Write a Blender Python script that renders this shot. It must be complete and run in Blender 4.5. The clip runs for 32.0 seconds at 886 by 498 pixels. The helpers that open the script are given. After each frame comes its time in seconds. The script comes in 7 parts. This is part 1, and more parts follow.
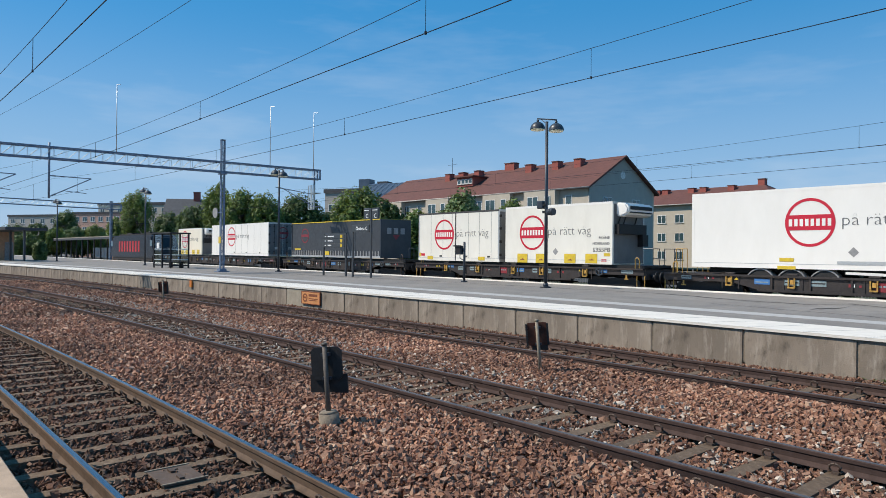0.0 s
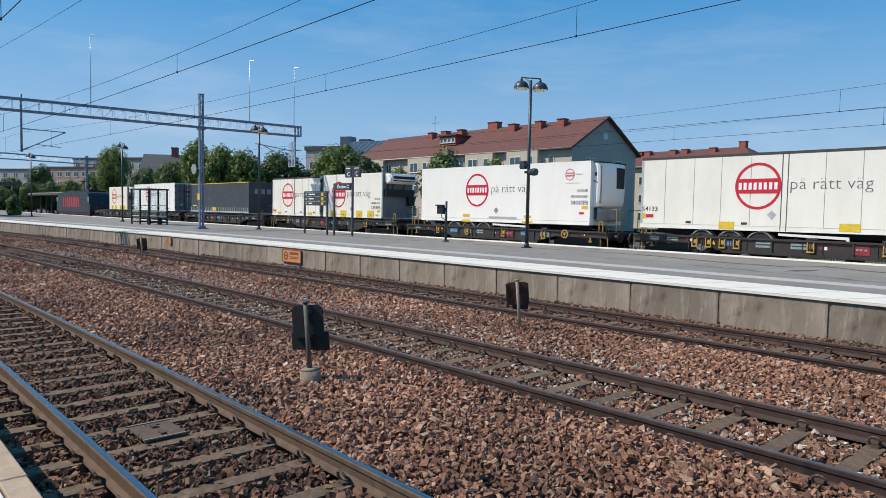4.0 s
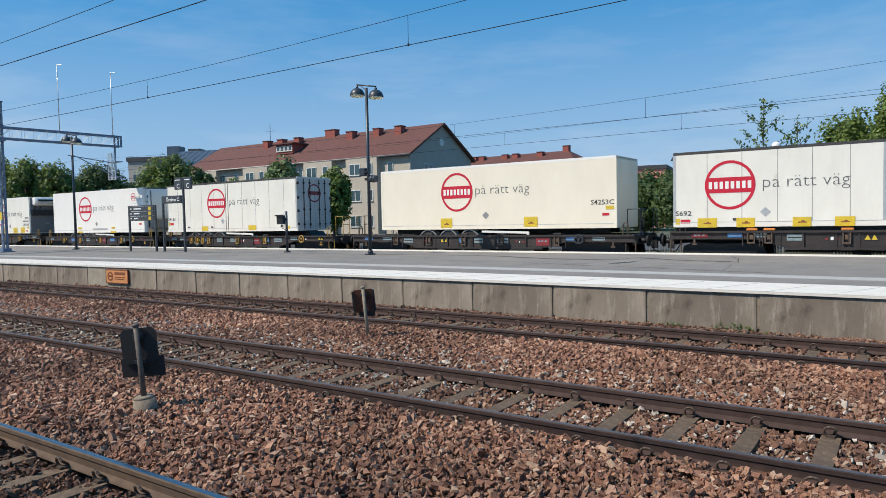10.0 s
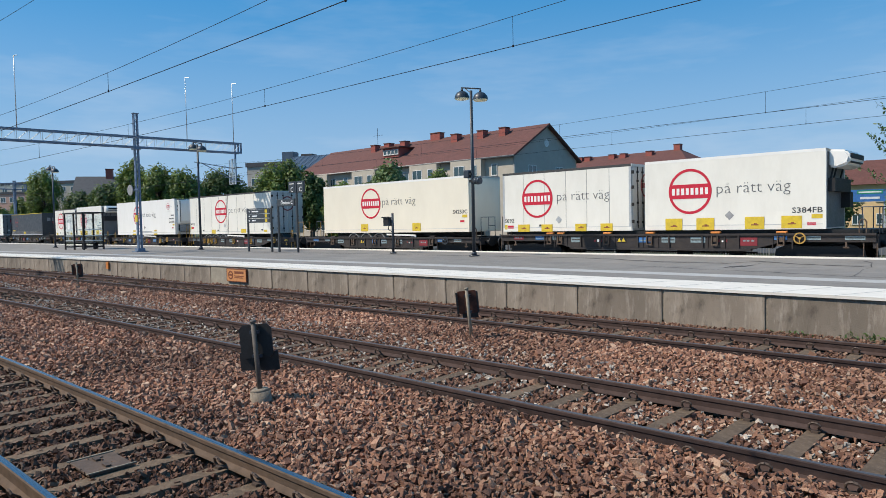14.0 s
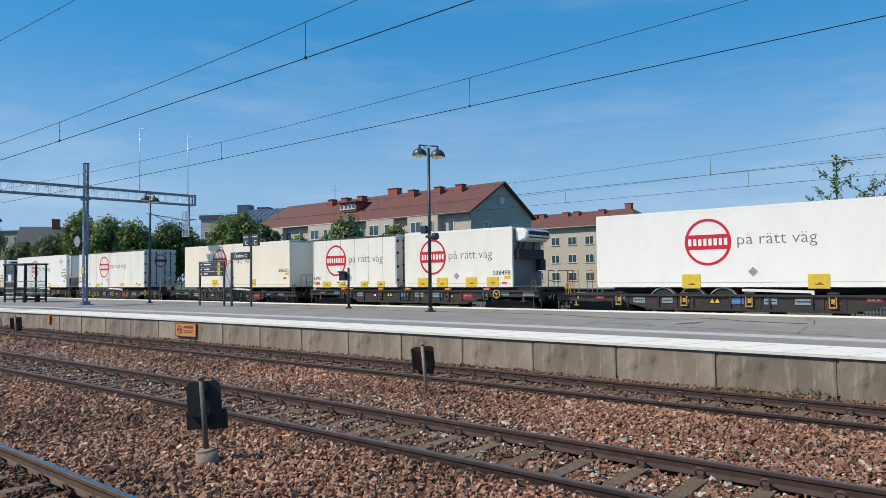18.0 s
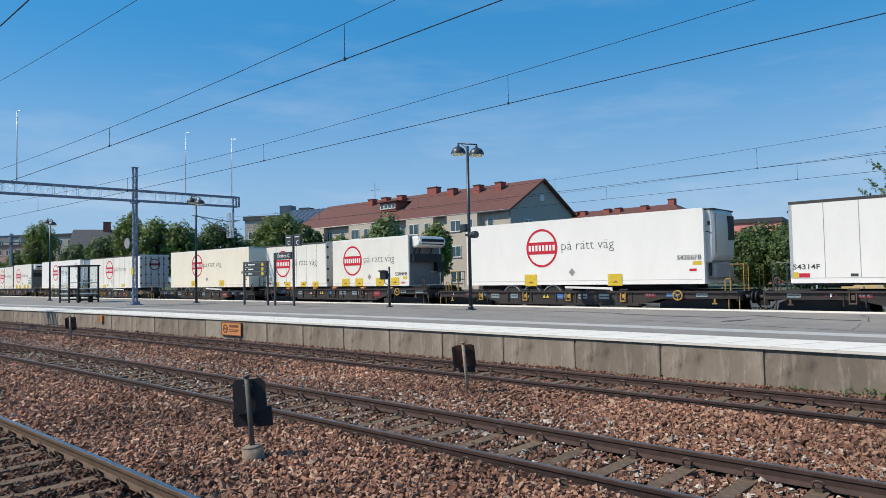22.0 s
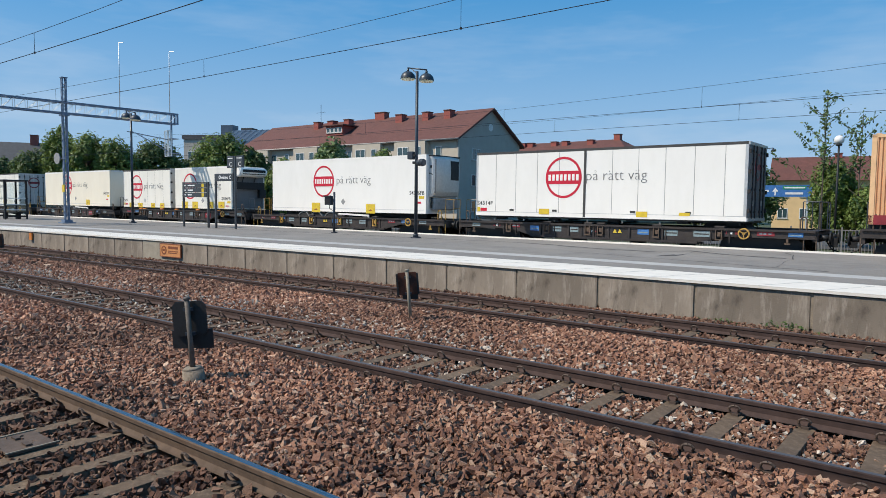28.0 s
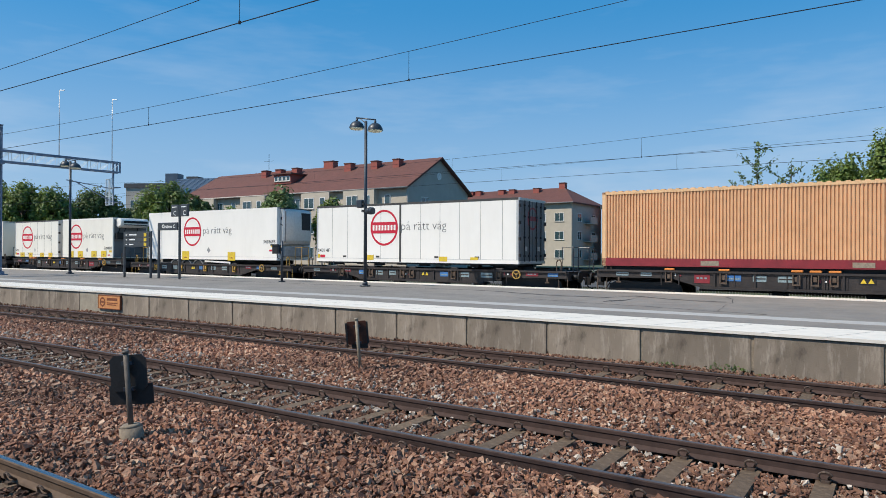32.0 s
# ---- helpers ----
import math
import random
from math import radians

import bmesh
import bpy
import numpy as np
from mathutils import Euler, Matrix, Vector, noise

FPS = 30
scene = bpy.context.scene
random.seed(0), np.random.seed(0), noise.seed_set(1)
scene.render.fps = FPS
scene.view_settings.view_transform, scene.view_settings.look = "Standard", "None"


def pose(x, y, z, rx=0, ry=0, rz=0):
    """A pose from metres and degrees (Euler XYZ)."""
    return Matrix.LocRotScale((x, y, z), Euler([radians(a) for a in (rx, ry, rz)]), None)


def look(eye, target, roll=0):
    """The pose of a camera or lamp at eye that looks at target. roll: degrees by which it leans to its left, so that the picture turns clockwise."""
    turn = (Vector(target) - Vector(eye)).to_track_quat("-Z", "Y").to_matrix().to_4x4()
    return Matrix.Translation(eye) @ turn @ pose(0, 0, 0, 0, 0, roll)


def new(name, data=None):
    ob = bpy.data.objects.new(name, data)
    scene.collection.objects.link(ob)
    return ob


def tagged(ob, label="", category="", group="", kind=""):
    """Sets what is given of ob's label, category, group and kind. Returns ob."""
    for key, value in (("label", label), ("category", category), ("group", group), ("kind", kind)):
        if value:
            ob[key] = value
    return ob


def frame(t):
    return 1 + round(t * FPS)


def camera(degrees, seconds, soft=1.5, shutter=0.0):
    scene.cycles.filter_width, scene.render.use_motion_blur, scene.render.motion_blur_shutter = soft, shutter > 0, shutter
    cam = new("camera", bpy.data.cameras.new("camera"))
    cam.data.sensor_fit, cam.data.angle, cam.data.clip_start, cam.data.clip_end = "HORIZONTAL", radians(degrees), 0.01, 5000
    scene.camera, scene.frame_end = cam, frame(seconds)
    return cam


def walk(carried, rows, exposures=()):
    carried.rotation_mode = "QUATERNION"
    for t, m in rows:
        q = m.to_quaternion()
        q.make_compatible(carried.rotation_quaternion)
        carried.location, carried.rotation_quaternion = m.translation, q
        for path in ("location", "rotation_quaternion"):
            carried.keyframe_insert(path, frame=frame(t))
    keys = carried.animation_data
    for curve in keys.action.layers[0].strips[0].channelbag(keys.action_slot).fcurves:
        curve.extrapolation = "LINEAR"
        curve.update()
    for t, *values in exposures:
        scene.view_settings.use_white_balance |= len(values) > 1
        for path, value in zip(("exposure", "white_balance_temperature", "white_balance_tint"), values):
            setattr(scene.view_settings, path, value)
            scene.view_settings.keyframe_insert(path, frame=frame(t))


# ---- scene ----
cam = camera(66.64, 32.0, soft=0.6)
PATH = [
    (0, 0, 0, 2.064, 90.246, -0.495, 49.483),
    (0.5, 0, 0, 2.064, 88.78, -0.351, 50.552),
    (1, 0, 0, 2.064, 89.636, 1.03, 50.904),
    (1.5, 0, 0, 2.064, 90.975, 1.044, 50.357),
    (2, 0, 0, 2.064, 89.276, 0.35, 51.459),
    (2.5, 0, 0, 2.064, 86.701, 1.582, 50.904),
    (3, 0, 0, 2.064, 87.247, 1.056, 49.307),
    (3.5, 0, 0, 2.064, 86.302, -0.931, 47.941),
    (5.5, 0, 0, 2.064, 89.312, -1.177, 47.575),
    (6, 0, 0, 2.064, 88.036, -1.524, 45.12),
    (6.5, 0, 0, 2.064, 86.853, -2.848, 42.213),
    (7, 0, 0, 2.064, 85.958, -0.075, 42.79),
    (7.5, 0, 0, 2.064, 88.015, -0.368, 41.351),
    (8, 0, 0, 2.064, 88.735, -0.406, 41.178),
    (8.5, 0, 0, 2.064, 87.865, -0.051, 36.942),
    (9, 0, 0, 2.064, 87.432, 0.557, 34.325),
    (9.5, 0, 0, 2.064, 86.924, 1.448, 33.514),
    (10, 0, 0, 2.064, 87.402, 1.16, 34.596),
    (10.5, 0, 0, 2.064, 87.031, 0.522, 39.583),
    (11, 0, 0, 2.064, 88.568, -0.37, 41.28),
    (11.5, 0, 0, 2.064, 90.018, 0.888, 44.873),
    (12, 0, 0, 2.064, 89.693, 1.979, 44.973),
    (12.5, 0, 0, 2.064, 85.946, 1.944, 42.314),
    (13, 0, 0, 2.064, 86.8, 0.411, 42.899),
    (13.5, 0, 0, 2.064, 87.675, 1.622, 43.181),
    (15.5, 0, 0, 2.064, 87.58, -1.209, 44.609),
    (16, 0, 0, 2.064, 87.085, -1.258, 44.59),
    (16.5, 0, 0, 2.064, 89.363, -1.546, 43.206),
    (17, 0, 0, 2.064, 90.278, -2.266, 41.03),
    (17.5, 0, 0, 2.064, 93.863, 1.049, 39.858),
    (18, 0, 0, 2.064, 92.361, 0.724, 39.694),
    (18.5, 0, 0, 2.064, 92.037, 1.21, 42.201),
    (19, 0, 0, 2.064, 91.679, 0.126, 41.186),
    (19.5, 0, 0, 2.064, 91.214, -0.969, 43.044),
    (20, 0, 0, 2.064, 90.051, 0.067, 43.634),
    (20.5, 0, 0, 2.064, 91.635, 1.082, 43.11),
    (21, 0, 0, 2.064, 92.171, 1.228, 43.688),
    (21.5, 0, 0, 2.064, 92.041, 1.231, 43.074),
    (22, 0, 0, 2.064, 92.278, 1.152, 43.1),
    (22.5, 0, 0, 2.064, 91.638, 1.273, 43.298),
    (23, 0, 0, 2.064, 90.182, -0.354, 41.355),
    (23.5, 0, 0, 2.064, 90.164, 2.082, 42.311),
    (24, 0, 0, 2.064, 88.054, 1.652, 43.159),
    (24.5, 0, 0, 2.064, 86.975, 0.145, 42.41),
    (25, 0, 0, 2.064, 87.967, 0.517, 42.911),
    (25.5, 0, 0, 2.064, 86.845, 1.197, 41.721),
    (27.5, 0, 0, 2.064, 86.814, -0.108, 40.419),
    (28, 0, 0, 2.064, 86.157, -0.669, 38.516),
    (28.5, 0, 0, 2.064, 86.38, -0.41, 37.332),
    (29, 0, 0, 2.064, 87.756, 0.377, 37.461),
    (29.5, 0, 0, 2.064, 88.463, 0.22, 35.77),
    (30, 0, 0, 2.064, 87.863, 0.065, 35.184),
    (30.5, 0, 0, 2.064, 88.031, 0.106, 34.699),
    (31, 0, 0, 2.064, 87.698, -0.092, 34.54),
    (31.5, 0, 0, 2.064, 88.275, -0.567, 33.912),
    (32, 0, 0, 2.064, 90.25, -0.257, 34.228),
]
walk(cam, [(t, pose(*p)) for t, *p in PATH])

# ---- light ----
SUN_FROM = Vector((-0.8, -1.0, 1.46)).normalized()
world = bpy.data.worlds.new("world")
scene.world = world
world.use_nodes = True
wn = world.node_tree
sky = wn.nodes.new("ShaderNodeTexSky")
sky.sky_type = "NISHITA"
sky.sun_disc = False
sky.sun_elevation = math.asin(SUN_FROM.z)
sky.sun_rotation = math.atan2(SUN_FROM.x, SUN_FROM.y)
sky.altitude = 50
sky.air_density = 1.0
sky.dust_density = 0.12
sky.ozone_density = 3.0
wn.nodes["Background"].inputs["Strength"].default_value = 0.122
hsv = wn.nodes.new("ShaderNodeHueSaturation")
hsv.inputs["Saturation"].default_value = 1.36
hsv.inputs["Hue"].default_value = 0.497
wn.links.new(sky.outputs[0], hsv.inputs["Color"])
# thin high cloud
wco = wn.nodes.new("ShaderNodeTexCoord")
wmp = wn.nodes.new("ShaderNodeMapping")
wmp.inputs["Scale"].default_value = (1.0, 1.0, 5.0)
wnz = wn.nodes.new("ShaderNodeTexNoise")
wnz.inputs["Scale"].default_value = 2.2
wnz.inputs["Detail"].default_value = 5
wnz.inputs["Roughness"].default_value = 0.62
wrg = wn.nodes.new("ShaderNodeMapRange")
for key, v in (("From Min", 0.50), ("From Max", 0.85), ("To Min", 0.0), ("To Max", 0.45)):
    wrg.inputs[key].default_value = v
wmx = wn.nodes.new("ShaderNodeMix")
wmx.data_type = "RGBA"
wmx.inputs[7].default_value = (6.2, 6.7, 7.3, 1)
wn.links.new(wco.outputs["Generated"], wmp.inputs["Vector"])
wn.links.new(wmp.outputs[0], wnz.inputs["Vector"])
wn.links.new(wnz.outputs[0], wrg.inputs["Value"])
wcl, wmul = wn.nodes.new("ShaderNodeMapRange"), wn.nodes.new("ShaderNodeMath")
for key, v in (("From Min", 0.08), ("From Max", 0.42), ("To Min", 1.0), ("To Max", 0.22)):
    wcl.inputs[key].default_value = v
wmul.operation = "MULTIPLY"
wn.links.new(wrg.outputs[0], wmul.inputs[0])
wn.links.new(wcl.outputs[0], wmul.inputs[1])
wn.links.new(wmul.outputs[0], wmx.inputs[0])
# even blue haze over the whole sky, and a paler one low down
wsep = wn.nodes.new("ShaderNodeSeparateXYZ")
wn.links.new(wco.outputs["Generated"], wsep.inputs[0])
wlow = wn.nodes.new("ShaderNodeMapRange")
wlow.interpolation_type = "SMOOTHSTEP"
for key, v in (("From Min", 0.0), ("From Max", 0.36), ("To Min", 0.85), ("To Max", 0.0)):
    wlow.inputs[key].default_value = v
wn.links.new(wsep.outputs["Z"], wlow.inputs["Value"])
wn.links.new(wsep.outputs["Z"], wcl.inputs["Value"])
wev, whz = wn.nodes.new("ShaderNodeMix"), wn.nodes.new("ShaderNodeMix")
wev.data_type = whz.data_type = "RGBA"
wev.inputs[0].default_value = 0.6
wev.inputs[7].default_value = (0.42, 2.75, 5.8, 1)
whz.inputs[7].default_value = (2.95, 4.35, 6.15, 1)
wn.links.new(hsv.outputs[0], wev.inputs[6])
wn.links.new(wlow.outputs[0], whz.inputs[0])
wn.links.new(wev.outputs[2], whz.inputs[6])
wn.links.new(whz.outputs[2], wmx.inputs[6])
wn.links.new(wmx.outputs[2], wn.nodes["Background"].inputs["Color"])
sun = new("sun", bpy.data.lights.new("sun", "SUN"))
sun.data.energy = 5.0
sun.data.angle = radians(0.5)
sun.data.color = (1.0, 0.905, 0.775)
sun.matrix_basis = look(SUN_FROM * 200, (0, 0, 0))

# ---- the curved line of the railway: s runs along it, n across it, away from the camera ----
R = 545.66
PZ = 0.645          # platform height over the rail heads
N_RAILS = (1.652, 3.151, 6.128, 7.638, 10.765, 12.272)
TRAIN_X, TRAIN_Y, TRAIN_TURN = -12.570, 26.609, 0.5   # the goods track is straight: its place at u = -12 and its turn


def line_xy(s, n):
    return (R + n) * math.sin(s / R), (R + n) * math.cos(s / R) - R


def at_line(s, n, z, turn=0.0):
    """Pose at s, n: local x runs along the line to the right, y away from the camera."""
    x, y = line_xy(s, n)
    return pose(x, y, z, 0, 0, -math.degrees(s / R) + turn)


def train_xy(u, off):
    """A place beside the straight goods track, off metres beyond its middle."""
    c, q = math.cos(radians(TRAIN_TURN)), math.sin(radians(TRAIN_TURN))
    return TRAIN_X + (u + 12) * c - off * q, TRAIN_Y + (u + 12) * q + off * c


def on_train(u, off, z, turn=0.0):
    x, y = train_xy(u, off)
    return pose(x, y, z, 0, 0, TRAIN_TURN + turn)


def edge_n(s):
    """The far platform edge, 1.7 m short of the goods track's middle, at s."""
    q = radians(TRAIN_TURN)
    dx, dy = math.sin(s / R), math.cos(s / R)
    ex, ey = train_xy(-12, -1.70)
    return (-math.sin(q) * ex + math.cos(q) * (ey + R)) / (-math.sin(q) * dx + math.cos(q) * dy) - R


# ---- materials ----
def mat(name, color, rough=0.6, metal=0.0, vary=0.25, scale=6.0, bump=0.0, bscale=60.0, dirt=None, dirt_amount=0.4,
        dirt_scale=0.8, island=0.0, each=0.0, spec=0.5, stretch=(1, 1, 1), coat=0.0):
    m = bpy.data.materials.new(name)
    m.use_nodes = True
    t, n = m.node_tree, m.node_tree.nodes
    b = n["Principled BSDF"]
    b.inputs["Roughness"].default_value = rough
    b.inputs["Metallic"].default_value = metal
    b.inputs["Specular IOR Level"].default_value = spec
    b.inputs["Coat Weight"].default_value = coat
    co = n.new("ShaderNodeTexCoord")
    mp = n.new("ShaderNodeMapping")
    mp.inputs["Scale"].default_value = stretch
    t.links.new(co.outputs["Object"], mp.inputs["Vector"])

    def nz(sc, detail=6.0, rg=0.6):
        k = n.new("ShaderNodeTexNoise")
        k.inputs["Scale"].default_value = sc
        k.inputs["Detail"].default_value = detail
        k.inputs["Roughness"].default_value = rg
        t.links.new(mp.outputs[0], k.inputs["Vector"])
        return k

    def ramp(src, lo, hi, a=0.0, c=1.0):
        r = n.new("ShaderNodeMapRange")
        r.inputs["From Min"].default_value, r.inputs["From Max"].default_value = lo, hi
        r.inputs["To Min"].default_value, r.inputs["To Max"].default_value = a, c
        t.links.new(src, r.inputs["Value"])
        return r.outputs[0]

    def mix(kind, fac, a, c):
        x = n.new("ShaderNodeMix")
        x.data_type, x.blend_type = "RGBA", kind
        for sock, v in ((0, fac), (6, a), (7, c)):
            if isinstance(v, (float, int)):
                x.inputs[sock].default_value = v
            elif isinstance(v, tuple):
                x.inputs[sock].default_value = (*v, 1)
            else:
                t.links.new(v, x.inputs[sock])
        return x.outputs[2]
    dark = tuple(c * (1 - vary) for c in color)
    light = tuple(min(1, c * (1 + vary * 0.6)) for c in color)
    col = mix("MIX", ramp(nz(scale).outputs[0], 0.3, 0.7), dark, light)
    if dirt:
        col = mix("MIX", ramp(nz(dirt_scale, 8, 0.7).outputs[0], 0.45, 0.75, 0, dirt_amount), col, dirt)
    if island:
        g = n.new("ShaderNodeNewGeometry")
        hs = n.new("ShaderNodeHueSaturation")
        t.links.new(ramp(g.outputs["Random Per Island"], 0, 1, 1 - island, 1 + island), hs.inputs["Value"])
        t.links.new(col, hs.inputs["Color"])
        col = hs.outputs[0]
    if each:
        g = n.new("ShaderNodeObjectInfo")
        hs = n.new("ShaderNodeHueSaturation")
        t.links.new(ramp(g.outputs["Random"], 0, 1, 1 - each, 1 + each), hs.inputs["Value"])
        t.links.new(col, hs.inputs["Color"])
        col = hs.outputs[0]
    t.links.new(col, b.inputs["Base Color"])
    t.links.new(ramp(nz(scale * 3).outputs[0], 0.3, 0.7, max(0.02, rough - 0.12), min(1, rough + 0.1)), b.inputs["Roughness"])
    if bump:
        bp = n.new("ShaderNodeBump")
        bp.inputs["Strength"].default_value = bump
        bp.inputs["Distance"].default_value = 0.02
        t.links.new(nz(bscale, 4).outputs[0], bp.inputs["Height"])
        t.links.new(bp.outputs[0], b.inputs["Normal"])
    return m


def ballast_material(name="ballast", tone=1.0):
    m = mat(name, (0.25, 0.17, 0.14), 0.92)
    t, n = m.node_tree, m.node_tree.nodes
    b = n["Principled BSDF"]
    geo = n.new("ShaderNodeNewGeometry")
    r = n.new("ShaderNodeValToRGB")
    e = r.color_ramp.elements
    e[0].position, e[0].color = 0.0, (0.108, 0.051, 0.033, 1)
    e[1].position, e[1].color = 1.0, (0.44, 0.305, 0.21, 1)
    for p, c in ((0.25, (0.178, 0.081, 0.050)), (0.5, (0.245, 0.119, 0.072)), (0.75, (0.315, 0.166, 0.104)), (0.93, (0.365, 0.222, 0.148))):
        k = e.new(p)
        k.color = (*c, 1)
    t.links.new(geo.outputs["Random Per Island"], r.inputs[0])
    co = n.new("ShaderNodeTexCoord")
    nz = n.new("ShaderNodeTexNoise")
    nz.inputs["Scale"].default_value = 0.35
    nz.inputs["Detail"].default_value = 5
    t.links.new(co.outputs["Object"], nz.inputs["Vector"])
    rr = n.new("ShaderNodeMapRange")
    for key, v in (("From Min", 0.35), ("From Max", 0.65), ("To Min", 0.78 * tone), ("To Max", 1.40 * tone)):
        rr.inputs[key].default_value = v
    t.links.new(nz.outputs[0], rr.inputs["Value"])
    hs = n.new("ShaderNodeHueSaturation")
    t.links.new(rr.outputs[0], hs.inputs["Value"])
    t.links.new(r.outputs[0], hs.inputs["Color"])
    f = n.new("ShaderNodeTexNoise")
    f.inputs["Scale"].default_value = 90
    t.links.new(co.outputs["Object"], f.inputs["Vector"])
    x = n.new("ShaderNodeMix")
    x.data_type, x.blend_type = "RGBA", "OVERLAY"
    x.inputs[0].default_value = 0.45
    t.links.new(hs.outputs[0], x.inputs[6])
    t.links.new(f.outputs[0], x.inputs[7])
    t.links.new(x.outputs[2], b.inputs["Base Color"])
    bp = n.new("ShaderNodeBump")
    bp.inputs["Strength"].default_value, bp.inputs["Distance"].default_value = 0.7, 0.012
    t.links.new(f.outputs[0], bp.inputs["Height"])
    t.links.new(bp.outputs[0], b.inputs["Normal"])
    return m


def bed_material():
    """The far ballast: stones told apart by cells of their own tone."""
    m = bpy.data.materials.new("ballast_bed")
    m.use_nodes = True
    t, n = m.node_tree, m.node_tree.nodes
    b = n["Principled BSDF"]
    b.inputs["Roughness"].default_value = 0.95
    co = n.new("ShaderNodeTexCoord")
    v = n.new("ShaderNodeTexVoronoi")
    v.inputs["Scale"].default_value = 21
    t.links.new(co.outputs["Object"], v.inputs["Vector"])
    r = n.new("ShaderNodeValToRGB")
    e = r.color_ramp.elements
    # tones lowered so the bed paints shade into gaps between the loose stones
    e[0].color, e[1].color = (0.025, 0.014, 0.009, 1), (0.27, 0.165, 0.11, 1)
    k = e.new(0.5)
    k.color = (0.105, 0.056, 0.036, 1)
    sep = n.new("ShaderNodeSeparateColor")
    t.links.new(v.outputs["Color"], sep.inputs[0])
    t.links.new(sep.outputs[0], r.inputs[0])
    t.links.new(r.outputs[0], b.inputs["Base Color"])
    bp = n.new("ShaderNodeBump")
    bp.inputs["Strength"].default_value = 1.0
    bp.inputs["Distance"].default_value = 0.05
    bp.invert = True
    t.links.new(v.outputs["Distance"], bp.inputs["Height"])
    t.links.new(bp.outputs[0], b.inputs["Normal"])
    return m


def glass_material(name="clear_glass", tint=(0.965, 0.98, 0.978)):
    m = bpy.data.materials.new(name)
    m.use_nodes = True
    n, t = m.node_tree.nodes, m.node_tree
    tr, gl, mx = n.new("ShaderNodeBsdfTransparent"), n.new("ShaderNodeBsdfGlossy"), n.new("ShaderNodeMixShader")
    tr.inputs[0].default_value = (*tint, 1)
    gl.inputs["Roughness"].default_value = 0.03
    fr, pw = n.new("ShaderNodeLayerWeight"), n.new("ShaderNodeMath")
    pw.operation = "POWER"
    pw.inputs[1].default_value = 4.0
    t.links.new(fr.outputs["Facing"], pw.inputs[0])
    t.links.new(pw.outputs[0], mx.inputs[0])
    t.links.new(tr.outputs[0], mx.inputs[1])
    t.links.new(gl.outputs[0], mx.inputs[2])
    t.links.new(mx.outputs[0], n["Material Output"].inputs[0])
    return m


def leaf_material(name, color):
    """Leaves: each of its own tone, with light coming through them."""
    m = mat(name, color, 0.55, 0, 0.3, 0.6, island=0.4)
    t, n = m.node_tree, m.node_tree.nodes
    b = n["Principled BSDF"]
    tr, mx = n.new("ShaderNodeBsdfTranslucent"), n.new("ShaderNodeMixShader")
    src = b.inputs["Base Color"].links[0].from_socket
    hs = n.new("ShaderNodeHueSaturation")
    hs.inputs["Hue"].default_value, hs.inputs["Value"].default_value = 0.48, 1.5
    t.links.new(src, hs.inputs["Color"])
    t.links.new(hs.outputs[0], tr.inputs["Color"])
    mx.inputs[0].default_value = 0.25
    t.links.new(b.outputs[0], mx.inputs[1])
    t.links.new(tr.outputs[0], mx.inputs[2])
    t.links.new(mx.outputs[0], n["Material Output"].inputs[0])
    return m


